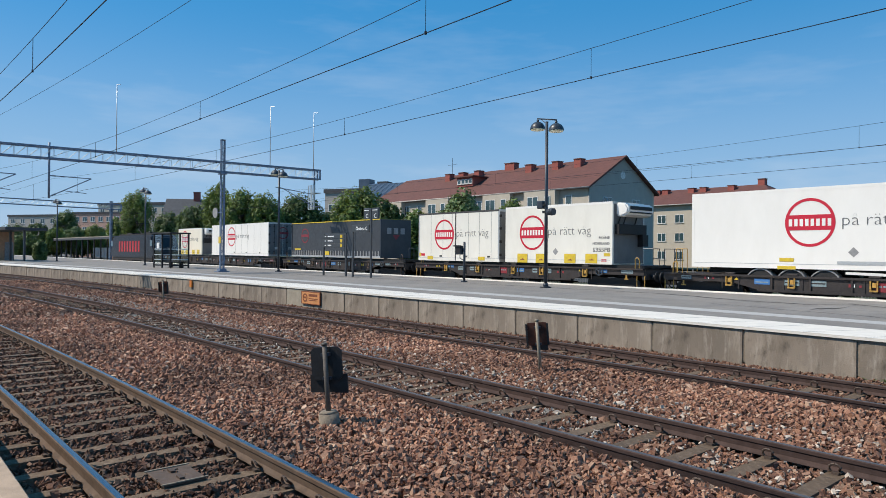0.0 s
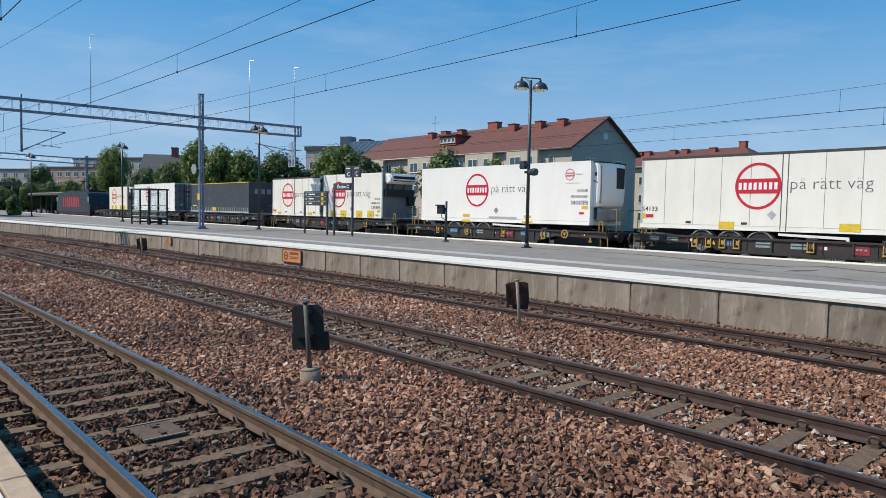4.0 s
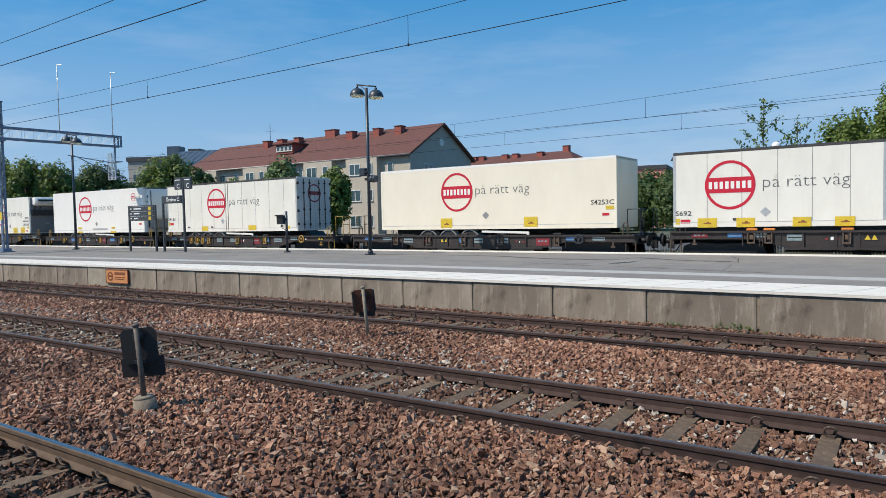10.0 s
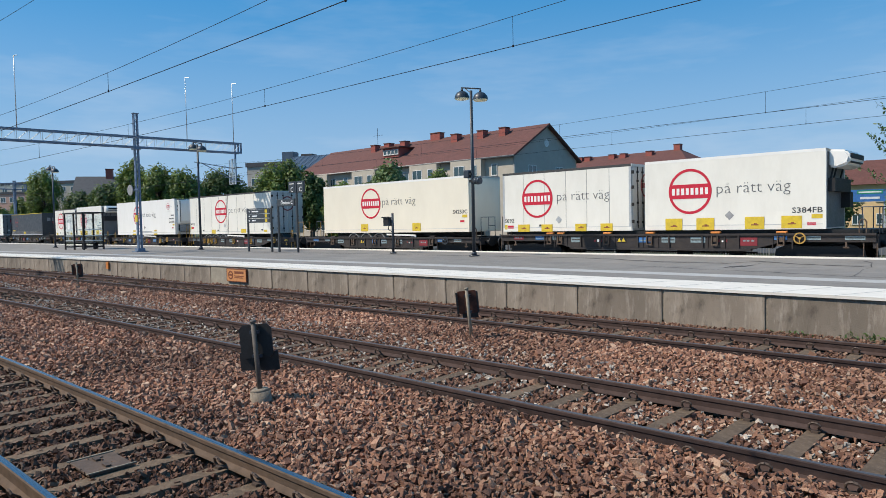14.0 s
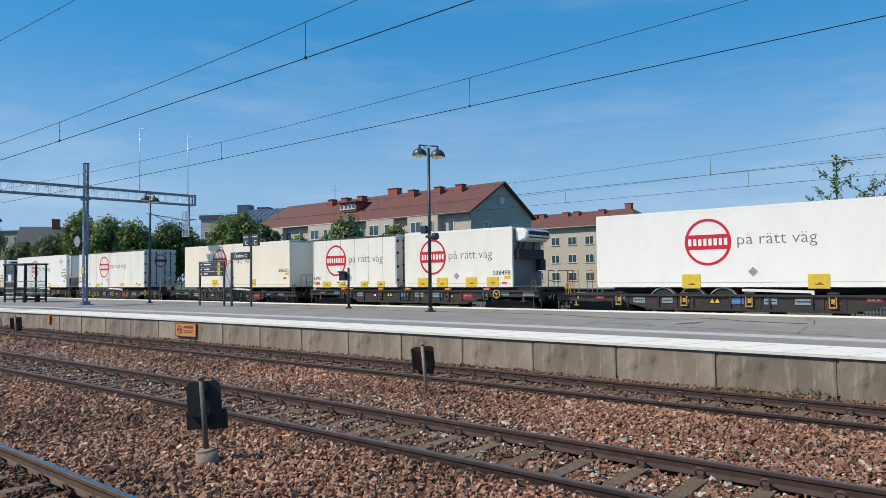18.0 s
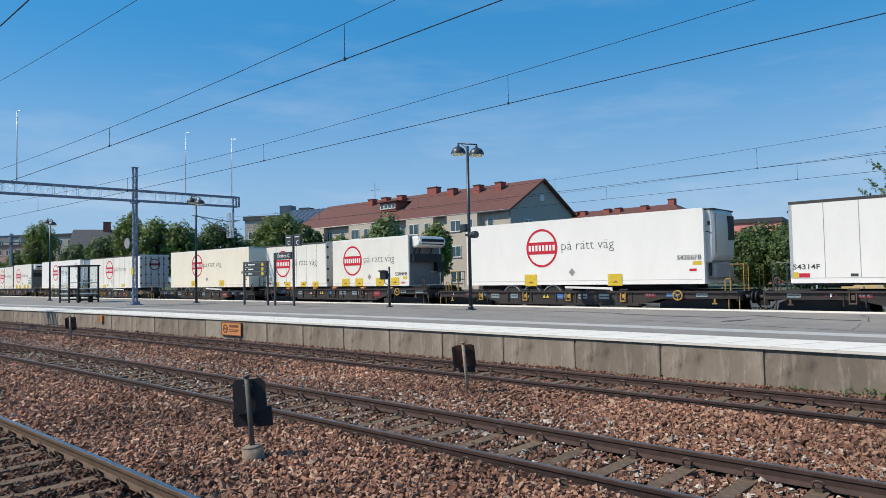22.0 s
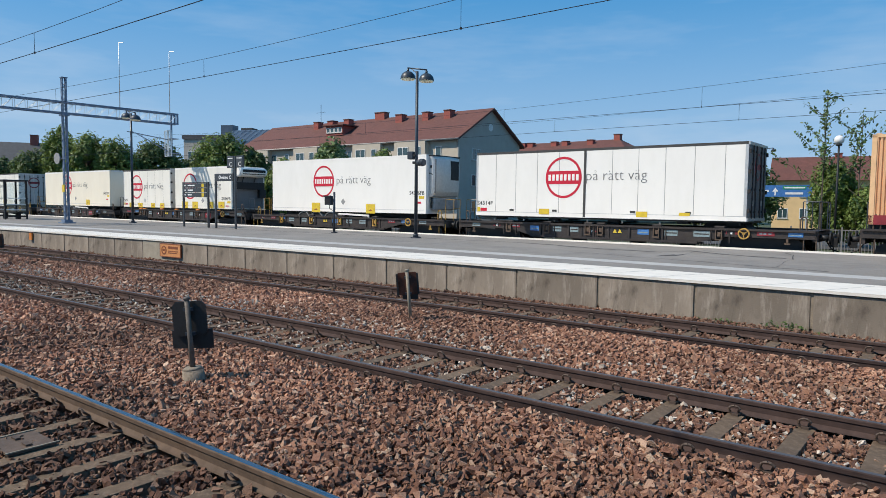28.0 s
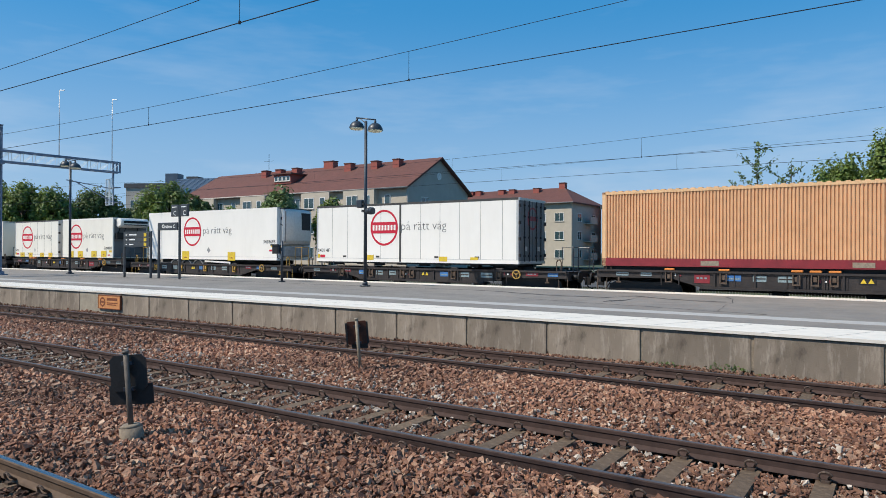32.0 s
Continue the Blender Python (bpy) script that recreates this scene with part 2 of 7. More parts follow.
M = dict(
    ballast=ballast_material(), oily=ballast_material("oil_darkened_ballast", 0.55), lighter=ballast_material("lighter_ballast", 1.2), stained=ballast_material("stained_ballast", 0.72), bed=bed_material(), glass=glass_material(),
    pale_stone=mat("pale_stone", (0.46, 0.39, 0.32), 0.9, island=0.3),
    rail_side=mat("rusty_rail", (0.118, 0.083, 0.060), 0.85, 0.0, 0.3, 8, 0.2, 60, (0.15, 0.085, 0.05), 0.5, spec=0.2),
    rail_top=mat("worn_rail_head", (0.26, 0.27, 0.29), 0.28, 0.95, 0.12, 2, stretch=(0.2, 8, 1)),
    rail_dull=mat("dull_rail_head", (0.15, 0.13, 0.125), 0.5, 0.6, 0.15, 3, stretch=(0.3, 6, 1)),
    sleeper=mat("weathered_concrete_sleeper", (0.155, 0.104, 0.064), 0.9, 0, 0.45, 9, 0.6, 50, (0.06, 0.04, 0.028), 0.9, 4.0, each=0.2),
    clip=mat("rusty_spring_clip", (0.095, 0.066, 0.05), 0.7, 0.3),
    concrete=mat("platform_concrete", (0.30, 0.245, 0.19), 0.9, 0, 0.34, 2.6, 0.45, 45, (0.10, 0.080, 0.060), 0.85, 1.3, stretch=(1.8, 1.8, 0.7), each=0.16),
    pale_concrete=mat("pale_concrete", (0.35, 0.305, 0.235), 0.9, 0, 0.2, 4, 0.3, 50, (0.22, 0.2, 0.17), 0.5),
    foot=mat("grey_concrete_foot", (0.26, 0.21, 0.155), 0.9, 0, 0.3, 14, 0.4, 60, (0.08, 0.07, 0.06), 0.6, 6),
    coping=mat("white_platform_edge", (0.71, 0.665, 0.59), 0.75, 0, 0.08, 5, 0.1, 40, (0.5, 0.48, 0.44), 0.3, 2.0),
    grey_stripe=mat("pale_paving", (0.40, 0.39, 0.37), 0.85, 0, 0.12, 5, 0.1, 50),
    asphalt=mat("platform_asphalt", (0.228, 0.208, 0.184), 0.88, 0, 0.16, 1.2, 0.25, 140, (0.14, 0.135, 0.13), 0.6, 0.35),
    asphalt_patch=mat("dark_asphalt_patch", (0.062, 0.058, 0.055), 0.9, 0, 0.2, 6, 0.3, 120),
    road=mat("street_asphalt", (0.07, 0.07, 0.072), 0.9, 0, 0.25, 0.6, 0.2, 80),
    grass=mat("summer_grass", (0.060, 0.078, 0.032), 0.9, 0, 0.45, 1.5, 0.5, 40),
    white=mat("white_body_paint", (0.81, 0.79, 0.745), 0.42, 0, 0.035, 1.2, 0, 60, (0.62, 0.60, 0.54), 0.22, 0.9, stretch=(1, 1, 0.4)),
    cream=mat("yellowed_body_paint", (0.80, 0.735, 0.60), 0.45, 0, 0.04, 1.0, 0, 60, (0.64, 0.56, 0.44), 0.25, 0.8, stretch=(1, 1, 0.4)),
    offwhite=mat("soiled_white_paint", (0.78, 0.755, 0.68), 0.45, 0, 0.05, 1.4, 0, 60, (0.56, 0.52, 0.44), 0.35, 0.9, stretch=(1, 1, 0.35)),
    trim=mat("aluminium_trim", (0.56, 0.56, 0.55), 0.45, 0.6, 0.12, 10),
    seam=mat("dark_rubber_seam", (0.05, 0.05, 0.05), 0.8),
    red=mat("red_lettering_film", (0.52, 0.006, 0.032), 0.6, 0, 0.06, 3),
    grey_ink=mat("grey_lettering_film", (0.13, 0.13, 0.135), 0.6),
    mid_grey=mat("grey_film", (0.28, 0.28, 0.28), 0.6),
    yellow=mat("yellow_marking", (0.66, 0.47, 0.03), 0.55, 0, 0.15, 8, 0, 60, (0.3, 0.22, 0.06), 0.4, 5),
    orange=mat("orange_paint", (0.62, 0.20, 0.035), 0.55, 0, 0.15, 5),
    blue_label=mat("blue_label", (0.05, 0.17, 0.42), 0.5),
    pale_label=mat("pale_label", (0.22, 0.29, 0.31), 0.6, 0, 0.45, 26),
    frame=mat("grimy_dark_underframe", (0.027, 0.022, 0.022), 0.75, 0.0, 0.35, 4, 0.2, 40, (0.06, 0.044, 0.034), 0.5, 1.5),
    black=mat("black_steel", (0.012, 0.012, 0.013), 0.6, 0.1, 0.25, 8, 0.1, 60),
    wheel=mat("wheel_steel", (0.07, 0.055, 0.045), 0.6, 0.6, 0.2, 8),
    tyre=mat("black_rubber", (0.025, 0.025, 0.026), 0.85),
    lamp_grey=mat("dark_grey_lamp_paint", (0.034, 0.043, 0.056), 0.42, 0.1, 0.15, 10),
    lamp_inner=mat("lamp_reflector", (0.85, 0.82, 0.6), 0.35),
    fence_grey=mat("pale_grey_fence_paint", (0.20, 0.20, 0.195), 0.6, 0, 0.2, 9),
    door_pale=mat("pale_grey_door_paint", (0.50, 0.50, 0.49), 0.5, 0, 0.1, 3, 0, 60, (0.3, 0.29, 0.27), 0.5, 1.5),
    mudguard=mat("grey_plastic_mudguard", (0.30, 0.30, 0.30), 0.6),
    galva=mat("blue_grey_galvanised_steel", (0.15, 0.20, 0.28), 0.55, 0.1, 0.2, 6),
    pale_galva=mat("pale_galvanised_steel", (0.55, 0.60, 0.62), 0.5, 0.4, 0.1, 6),
    wire=mat("tarnished_copper_wire", (0.012, 0.018, 0.028), 0.7, 0.0, spec=0.2),
    signal_black=mat("matt_black_plate", (0.014, 0.013, 0.013), 0.6, 0, 0.25, 12, 0.1, 40),
    signal_rust=mat("rusted_plate", (0.10, 0.03, 0.014), 0.8, 0, 0.45, 7, 0.2, 50, (0.02, 0.012, 0.01), 0.9, 4),
    sign_dark=mat("dark_grey_sign_panel", (0.05, 0.056, 0.062), 0.4, 0, 0.08, 8),
    sign_white=mat("white_sign_lettering", (0.82, 0.82, 0.8), 0.5),
    roof_red=mat("red_tile_roof", (0.132, 0.050, 0.038), 0.85, 0, 0.25, 2, 0.5, 14, (0.075, 0.034, 0.027), 0.6, 0.5),
    brick_red=mat("red_chimney_plate", (0.30, 0.075, 0.055), 0.7, 0, 0.15, 3),
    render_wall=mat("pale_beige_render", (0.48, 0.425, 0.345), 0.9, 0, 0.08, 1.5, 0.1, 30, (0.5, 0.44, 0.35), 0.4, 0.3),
    # on gables, facade render darkened for shade; elsewhere plain grey-beige walls and fittings
    gable_wall=mat("grey_and_shaded_render", (0.40, 0.375, 0.335), 0.9, 0, 0.1, 1.2, 0.1, 30, (0.33, 0.31, 0.28), 0.4, 0.3),
    yellow_wall=mat("yellow_render", (0.70, 0.49, 0.25), 0.9, 0, 0.08, 1.5),
    brown_wall=mat("brown_brick_wall", (0.44, 0.27, 0.17), 0.9, 0, 0.2, 3),
    metal_roof=mat("blue_grey_metal_roof", (0.10, 0.13, 0.17), 0.4, 0.4, 0.2, 1),
    dark_roof=mat("dark_grey_roof", (0.055, 0.058, 0.065), 0.7, 0, 0.2, 2),
    window=mat("dark_window_glass", (0.045, 0.085, 0.095), 0.06, 0, 0.3, 0.4, spec=0.9),
    window_frame=mat("white_window_frame", (0.72, 0.72, 0.70), 0.6),
    bark=mat("tree_bark", (0.10, 0.08, 0.06), 0.95, 0, 0.35, 10, 0.5, 30),
    leaf=leaf_material("summer_leaves", (0.135, 0.195, 0.038)),
    leaf_pale=leaf_material("pale_green_leaves", (0.115, 0.175, 0.055)),
    leaf_dark=leaf_material("dark_green_leaves", (0.080, 0.128, 0.032)),
    container_orange=mat("sun_bleached_orange_steel", (0.68, 0.385, 0.20), 0.6, 0, 0.1, 3, 0, 60, (0.45, 0.2, 0.08), 0.35, 0.9),
    container_rail=mat("pale_orange_steel", (0.72, 0.45, 0.24), 0.6, 0, 0.12, 4),
    container_red=mat("dark_red_steel", (0.22, 0.020, 0.028), 0.55, 0, 0.2, 3),
    curtain=mat("dark_grey_tarpaulin", (0.045, 0.05, 0.058), 0.5, 0, 0.2, 1.5, 0.2, 4),
    loco_blue=mat("dark_blue_grey_loco_paint", (0.013, 0.017, 0.026), 0.5, 0, 0.1, 2),
    loco_red=mat("bright_red_film", (0.46, 0.025, 0.03), 0.5),
    pave_light=mat("pale_paving_slab", (0.66, 0.63, 0.57), 0.85, 0, 0.08, 6, 0.15, 60),
    # doors and end walls turned from the sun: their shade is in this grey
    shaded_dark=mat("dark_grey_shaded_steel", (0.16, 0.165, 0.17), 0.5, 0.1, 0.15, 4, 0, 60, (0.04, 0.04, 0.04), 0.5, 2),
    dim_red=mat("dim_red_film", (0.22, 0.025, 0.035), 0.5),
    pole_tan=mat("weathered_pale_pole", (0.27, 0.225, 0.165), 0.7, 0, 0.3, 14),
    rust_plate=mat("rusty_steel_plate", (0.115, 0.078, 0.055), 0.75, 0.1, 0.4, 9, 0.3, 40, (0.06, 0.04, 0.03), 0.6, 5),
    pink_wall=mat("faded_pink_render", (0.52, 0.32, 0.25), 0.9, 0, 0.1, 1.5),
    coral_wall=mat("coral_render", (0.75, 0.28, 0.24), 0.9, 0, 0.1, 1.5),
    worn_orange=mat("worn_orange_paint", (0.46, 0.27, 0.055), 0.65, 0, 0.35, 14, 0, 60, (0.10, 0.06, 0.03), 0.7, 9),
    pole_dark=mat("dirty_grey_pole", (0.11, 0.092, 0.076), 0.7, 0.1, 0.3, 14),
    rail_dark=mat("dark_rusty_rail", (0.066, 0.043, 0.037), 0.85, 0.0, 0.3, 8, 0.2, 60, (0.085, 0.05, 0.038), 0.5, spec=0.2),
    salmon=mat("faded_orange_plate", (0.62, 0.27, 0.10), 0.6, 0, 0.15, 6),
    faded_ink=mat("faded_brown_ink", (0.24, 0.075, 0.03), 0.7, 0, 0.3, 12),
    granite=mat("worn_edge_beam", (0.41, 0.30, 0.21), 0.9, 0, 0.2, 8, 0.3, 60),
)


def streaks(m, color, amount, stretch, scale):
    """Pale lime streaks and blotches laid over a material's colour."""
    t, n = m.node_tree, m.node_tree.nodes
    b = n["Principled BSDF"]
    src = b.inputs["Base Color"].links[0].from_socket
    co, mp, nz, rg, x = n.new("ShaderNodeTexCoord"), n.new("ShaderNodeMapping"), n.new("ShaderNodeTexNoise"), n.new("ShaderNodeMapRange"), n.new("ShaderNodeMix")
    mp.inputs["Scale"].default_value = stretch
    nz.inputs["Scale"].default_value, nz.inputs["Detail"].default_value, nz.inputs["Roughness"].default_value = scale, 9, 0.72
    for key, v in (("From Min", 0.52), ("From Max", 0.72), ("To Min", 0.0), ("To Max", amount)):
        rg.inputs[key].default_value = v
    x.data_type = "RGBA"
    x.inputs[7].default_value = (*color, 1)
    t.links.new(co.outputs["Object"], mp.inputs[0])
    t.links.new(mp.outputs[0], nz.inputs["Vector"])
    t.links.new(nz.outputs[0], rg.inputs["Value"])
    t.links.new(rg.outputs[0], x.inputs[0])
    t.links.new(src, x.inputs[6])
    t.links.new(x.outputs[2], b.inputs["Base Color"])


streaks(M["concrete"], (0.47, 0.41, 0.34), 0.7, (5, 5, 1.0), 1.4)
streaks(M["concrete"], (0.065, 0.052, 0.040), 0.8, (2, 2, 0.8), 2.1)
streaks(M["asphalt"], (0.30, 0.285, 0.265), 0.5, (0.5, 1.6, 1), 0.6)
streaks(M["sleeper"], (0.29, 0.215, 0.145), 0.6, (1, 1, 1), 9)


# ---- mesh helpers ----
def box(bm, x0, x1, y0, y1, z0, z1, bevel=0.0, mi=0):
    geom = bmesh.ops.create_cube(bm, size=1)
    vs = geom["verts"]
    for v in vs:
        v.co = Vector(((x0 + x1) / 2 + v.co.x * (x1 - x0), (y0 + y1) / 2 + v.co.y * (y1 - y0), (z0 + z1) / 2 + v.co.z * (z1 - z0)))
    fs = set(f for v in vs for f in v.link_faces)
    for f in fs:
        f.material_index = mi
    if bevel:
        es = list(set(e for v in vs for e in v.link_edges))
        bmesh.ops.bevel(bm, geom=es, offset=bevel, segments=1, affect="EDGES")
    return vs


def tube(bm, a, b, r0, r1=None, n=8, cap=True):
    a, b = Vector(a), Vector(b)
    r1 = r0 if r1 is None else r1
    d = b - a
    q = d.to_track_quat("Z", "Y").to_matrix()
    ring = []
    for p, r in ((a, r0), (b, r1)):
        ring.append([bm.verts.new(p + q @ Vector((r * math.cos(2 * math.pi * k / n), r * math.sin(2 * math.pi * k / n), 0))) for k in range(n)])
    for k in range(n):
        f = bm.faces.new((ring[0][k], ring[0][(k + 1) % n], ring[1][(k + 1) % n], ring[1][k]))
        f.smooth = n > 6
    if cap:
        bm.faces.new(ring[0][::-1])
        bm.faces.new(ring[1])


def prism(bm, pts, y0, y1, axis="y"):
    """A polygon of (x, z) pairs drawn out from y0 to y1."""
    def co(p, y):
        return (p[0], y, p[1]) if axis == "y" else (y, p[0], p[1])
    a = [bm.verts.new(co(p, y0)) for p in pts]
    b = [bm.verts.new(co(p, y1)) for p in pts]
    n = len(pts)
    for k in range(n):
        bm.faces.new((a[k], a[(k + 1) % n], b[(k + 1) % n], b[k]))
    bm.faces.new(a[::-1])
    bm.faces.new(b)
    return a + b


def disc(bm, c, r_out, r_in, depth, n=40, sx=1.0):
    """A flat ring in the xz plane, facing -y; r_in 0 gives a disc."""
    cx, cy, cz = c
    rings = []
    for r, y in ((r_out, cy), (r_out, cy - depth), (r_in, cy - depth), (r_in, cy)):
        rings.append([bm.verts.new((cx + sx * r * math.cos(2 * math.pi * k / n), y, cz + r * math.sin(2 * math.pi * k / n))) for k in range(n)])
    pairs = ((0, 1), (1, 2), (2, 3)) if r_in > 0 else ((0, 1),)
    for i, j in pairs:
        for k in range(n):
            bm.faces.new((rings[i][k], rings[i][(k + 1) % n], rings[j][(k + 1) % n], rings[j][k]))
    if r_in <= 0:
        bm.faces.new(rings[1])


def mesh_of(name, bm, materials):
    bmesh.ops.recalc_face_normals(bm, faces=bm.faces)
    me = bpy.data.meshes.new(name)
    bm.to_mesh(me)
    bm.free()
    for m in (materials if isinstance(materials, (list, tuple)) else [materials]):
        me.materials.append(m)
    return me


def part(name, bm, material, parent=None, label="", m=None):
    """Links a bmesh as one mesh object, under a thing or a part."""
    ob = new(name, mesh_of(name, bm, material))
    if parent is not None:
        ob.parent = parent
    if m is not None:
        ob.matrix_basis = m
    if label:
        tagged(ob, label)
    return ob


def piece(name, me, parent, m=None):
    """One more object on a shared mesh."""
    ob = new(name, me)
    ob.parent = parent
    if m is not None:
        ob.matrix_basis = m
    return ob


def thing(name, m, label, category, group="", kind=""):
    ob = new(name)
    ob.empty_display_size = 0.2
    ob.matrix_basis = m
    return tagged(ob, label, category, group, kind)


def B():
    return bmesh.new()


def boxes(name, rows, material, parent=None, label="", m=None, bevel=0.0):
    bm = B()
    for r in rows:
        box(bm, *r, bevel=bevel)
    return part(name, bm, material, parent, label, m)


def words(name, text, size, material, parent, m, label="", align="LEFT", fit=0.0, bold=0.0):
    """Lettering in the xz plane facing -y."""
    cu = bpy.data.curves.new(name, "FONT")
    cu.body, cu.size, cu.align_x, cu.extrude, cu.offset = text, size, align, 0.003, bold
    cu.resolution_u = 2
    tmp = bpy.data.objects.new(name, cu)
    me = bpy.data.meshes.new_from_object(tmp)
    bpy.data.objects.remove(tmp)
    if fit:
        xs = [v.co.x for v in me.vertices]
        k, x0 = fit / (max(xs) - min(xs)), min(xs) if align == "LEFT" else max(xs)
        for v in me.vertices:
            v.co.x = (v.co.x - x0) * k
    me.transform(Matrix.Rotation(radians(90), 4, "X"))
    me.materials.clear()
    me.materials.append(material)
    ob = new(name, me)
    ob.parent = parent
    ob.matrix_basis = m
    if label:
        tagged(ob, label)
    return ob


def text_width(text, size, bold):
    cu = bpy.data.curves.new("probe", "FONT")
    cu.body, cu.size, cu.offset = text, size, bold
    tmp = bpy.data.objects.new("probe", cu)
    me = bpy.data.meshes.new_from_object(tmp)
    xs = [v.co.x for v in me.vertices]
    bpy.data.objects.remove(tmp)
    bpy.data.meshes.remove(me)
    return max(xs) - min(xs)


# ---- ground, ballast and rails ----
def strip(name, s0, s1, n0, n1, z, material, ds=2.0, dn=1.0, rough=0.0, parent=None, thick=0.0, label="", kind="structure", category="ground", xy=line_xy, lift=None):
    """A curved sheet along the line, with thickness where it is given."""
    ns, nn = max(1, round((s1 - s0) / ds)), (6 if callable(n0) or callable(n1) else max(1, round((n1 - n0) / dn)))
    vs, fs = [], []
    for i in range(ns + 1):
        for j in range(nn + 1):
            s = s0 + (s1 - s0) * i / ns
            a, b = (f(s) if callable(f) else f for f in (n0, n1))
            n = a + (b - a) * j / nn
            x, y = xy(s, n)
            vs.append((x, y, z + (lift(n) if lift else 0) + (noise.noise(Vector((s * 1.7, n * 1.7, 3))) * rough if rough else 0)))
    w = nn + 1
    for i in range(ns):
        for j in range(nn):
            a = i * w + j
            fs.append((a, a + w, a + w + 1, a + 1))
    if thick:
        k = len(vs)
        for i in range(ns + 1):
            for j in (0, nn):
                x, y, zz = vs[i * w + j]
                vs.append((x, y, z - thick))
        for i in range(ns):
            a, b = k + 2 * i, k + 2 * i + 2
            fs.append((i * w, a, b, (i + 1) * w))
            fs.append((i * w + nn, (i + 1) * w + nn, b + 1, a + 1))
        for i, d in ((0, 0), (ns, 1)):
            fs.append((i * w, i * w + nn, k + 2 * i + 1, k + 2 * i))
    me = bpy.data.meshes.new(name)
    me.from_pydata(vs, [], fs)
    me.materials.append(material)
    bm = B()
    bm.from_mesh(me)
    bmesh.ops.recalc_face_normals(bm, faces=bm.faces)
    if not thick and sum(f.normal.z for f in bm.faces) < 0:
        bmesh.ops.reverse_faces(bm, faces=bm.faces)
    bm.to_mesh(me)
    bm.free()
    ob = new(name, me)
    if parent:
        ob.parent = parent
        if label:
            tagged(ob, label)
    else:
        tagged(ob, label, category, "", kind)
    return ob


def bed_lift(n):
    """The bed lies higher between the tracks than between the rails."""
    d = min(abs(n - c) for c in (2.40, 6.88, 11.52))
    return (-0.05 if n < 3.2 else 0.0) + (0.07 * min(1.0, max(0.0, (d - 0.72) / 0.2)) if n > 1.6 else 0.0)


def ground():
    bm = B()
    box(bm, -1800, 1800, -900, 2600, -2.0, -0.55)
    ob = part("ground", bm, M["grass"])
    tagged(ob, "flat summer ground of grass and dry soil", "ground", "", "structure")
    strip("ballast_bed", -300, 70, -0.6, 13.3, -0.25, M["bed"], 0.5, 0.2, 0.03, lift=bed_lift, label="red-brown crushed stone ballast under the tracks", category="ballast")
    strip("far_ballast_bed", -260, 70, -1.75, 6.2, -0.25, M["bed"], 1.5, 0.7, 0.03, xy=train_xy, label="grey-brown ballast beside the goods track", category="ballast")
    strip("verge", -260, 70, 6.2, 14, -0.18, M["grass"], 3, 1.5, 0.08, xy=train_xy, label="grassy verge behind the goods track", category="verge")
    strip("street", -260, 90, 14, 31, -0.10, M["road"], 6, 4, 0, xy=train_xy, label="grey asphalt street behind the railway", category="road")


def rail_profile():
    # half of a flat-bottomed rail, from the head's middle down; closed by mirroring
    half = [(0.0, 0.0), (0.026, -0.001), (0.036, -0.010), (0.036, -0.044), (0.024, -0.056), (0.023, -0.118), (0.066, -0.146), (0.072, -0.160)]
    return half + [(-a, b) for a, b in half[:0:-1]]


def swept(name, profile, s0, s1, n, ds, materials, parent, top_faces=(), label="", xy=line_xy):
    vs, fs, mi = [], [], []
    k, cnt = len(profile), round((s1 - s0) / ds)
    for i in range(cnt + 1):
        s = s0 + (s1 - s0) * i / cnt
        for a, b in profile:
            x, y = xy(s, n + a)
            vs.append((x, y, b))
    for i in range(cnt):
        for j in range(k):
            a, b = i * k + j, i * k + (j + 1) % k
            fs.append((a, b, b + k, a + k))
            mi.append(1 if j in top_faces else 0)
    me = bpy.data.meshes.new(name)
    me.from_pydata(vs, [], fs)
    for m in materials:
        me.materials.append(m)
    me.polygons.foreach_set("material_index", mi)
    ob = new(name, me)
    ob.parent = parent
    if label:
        tagged(ob, label)
    return ob


def sleeper_mesh():
    bm = B()
    prism(bm, [(-0.14, -0.22), (0.14, -0.22), (0.088, 0.0), (-0.088, 0.0)], -1.25, 1.25)
    for v in bm.verts:
        if v.co.z > -0.1 and abs(v.co.y) > 1.2:
            v.co.y *= 0.985
    return mesh_of("sleeper", bm, M["sleeper"])


def clip_mesh():
    """A bent spring clip: an open loop of round bar that stands beside the rail foot."""
    bm = B()
    pts = [(-0.045, 0.05, 0.02)]
    for k in range(10):
        a = radians(-120 + 30 * k)
        pts.append((0.06 * math.cos(a), 0.115 + 0.02 * math.sin(a), 0.052 + 0.055 * math.sin(a)))
    pts.append((-0.02, 0.06, 0.028))
    for a, b in zip(pts, pts[1:]):
        tube(bm, a, b, 0.0125, n=6)
    box(bm, -0.035, 0.035, 0.085, 0.135, -0.02, 0.018)
    return mesh_of("spring_clip", bm, M["clip"])


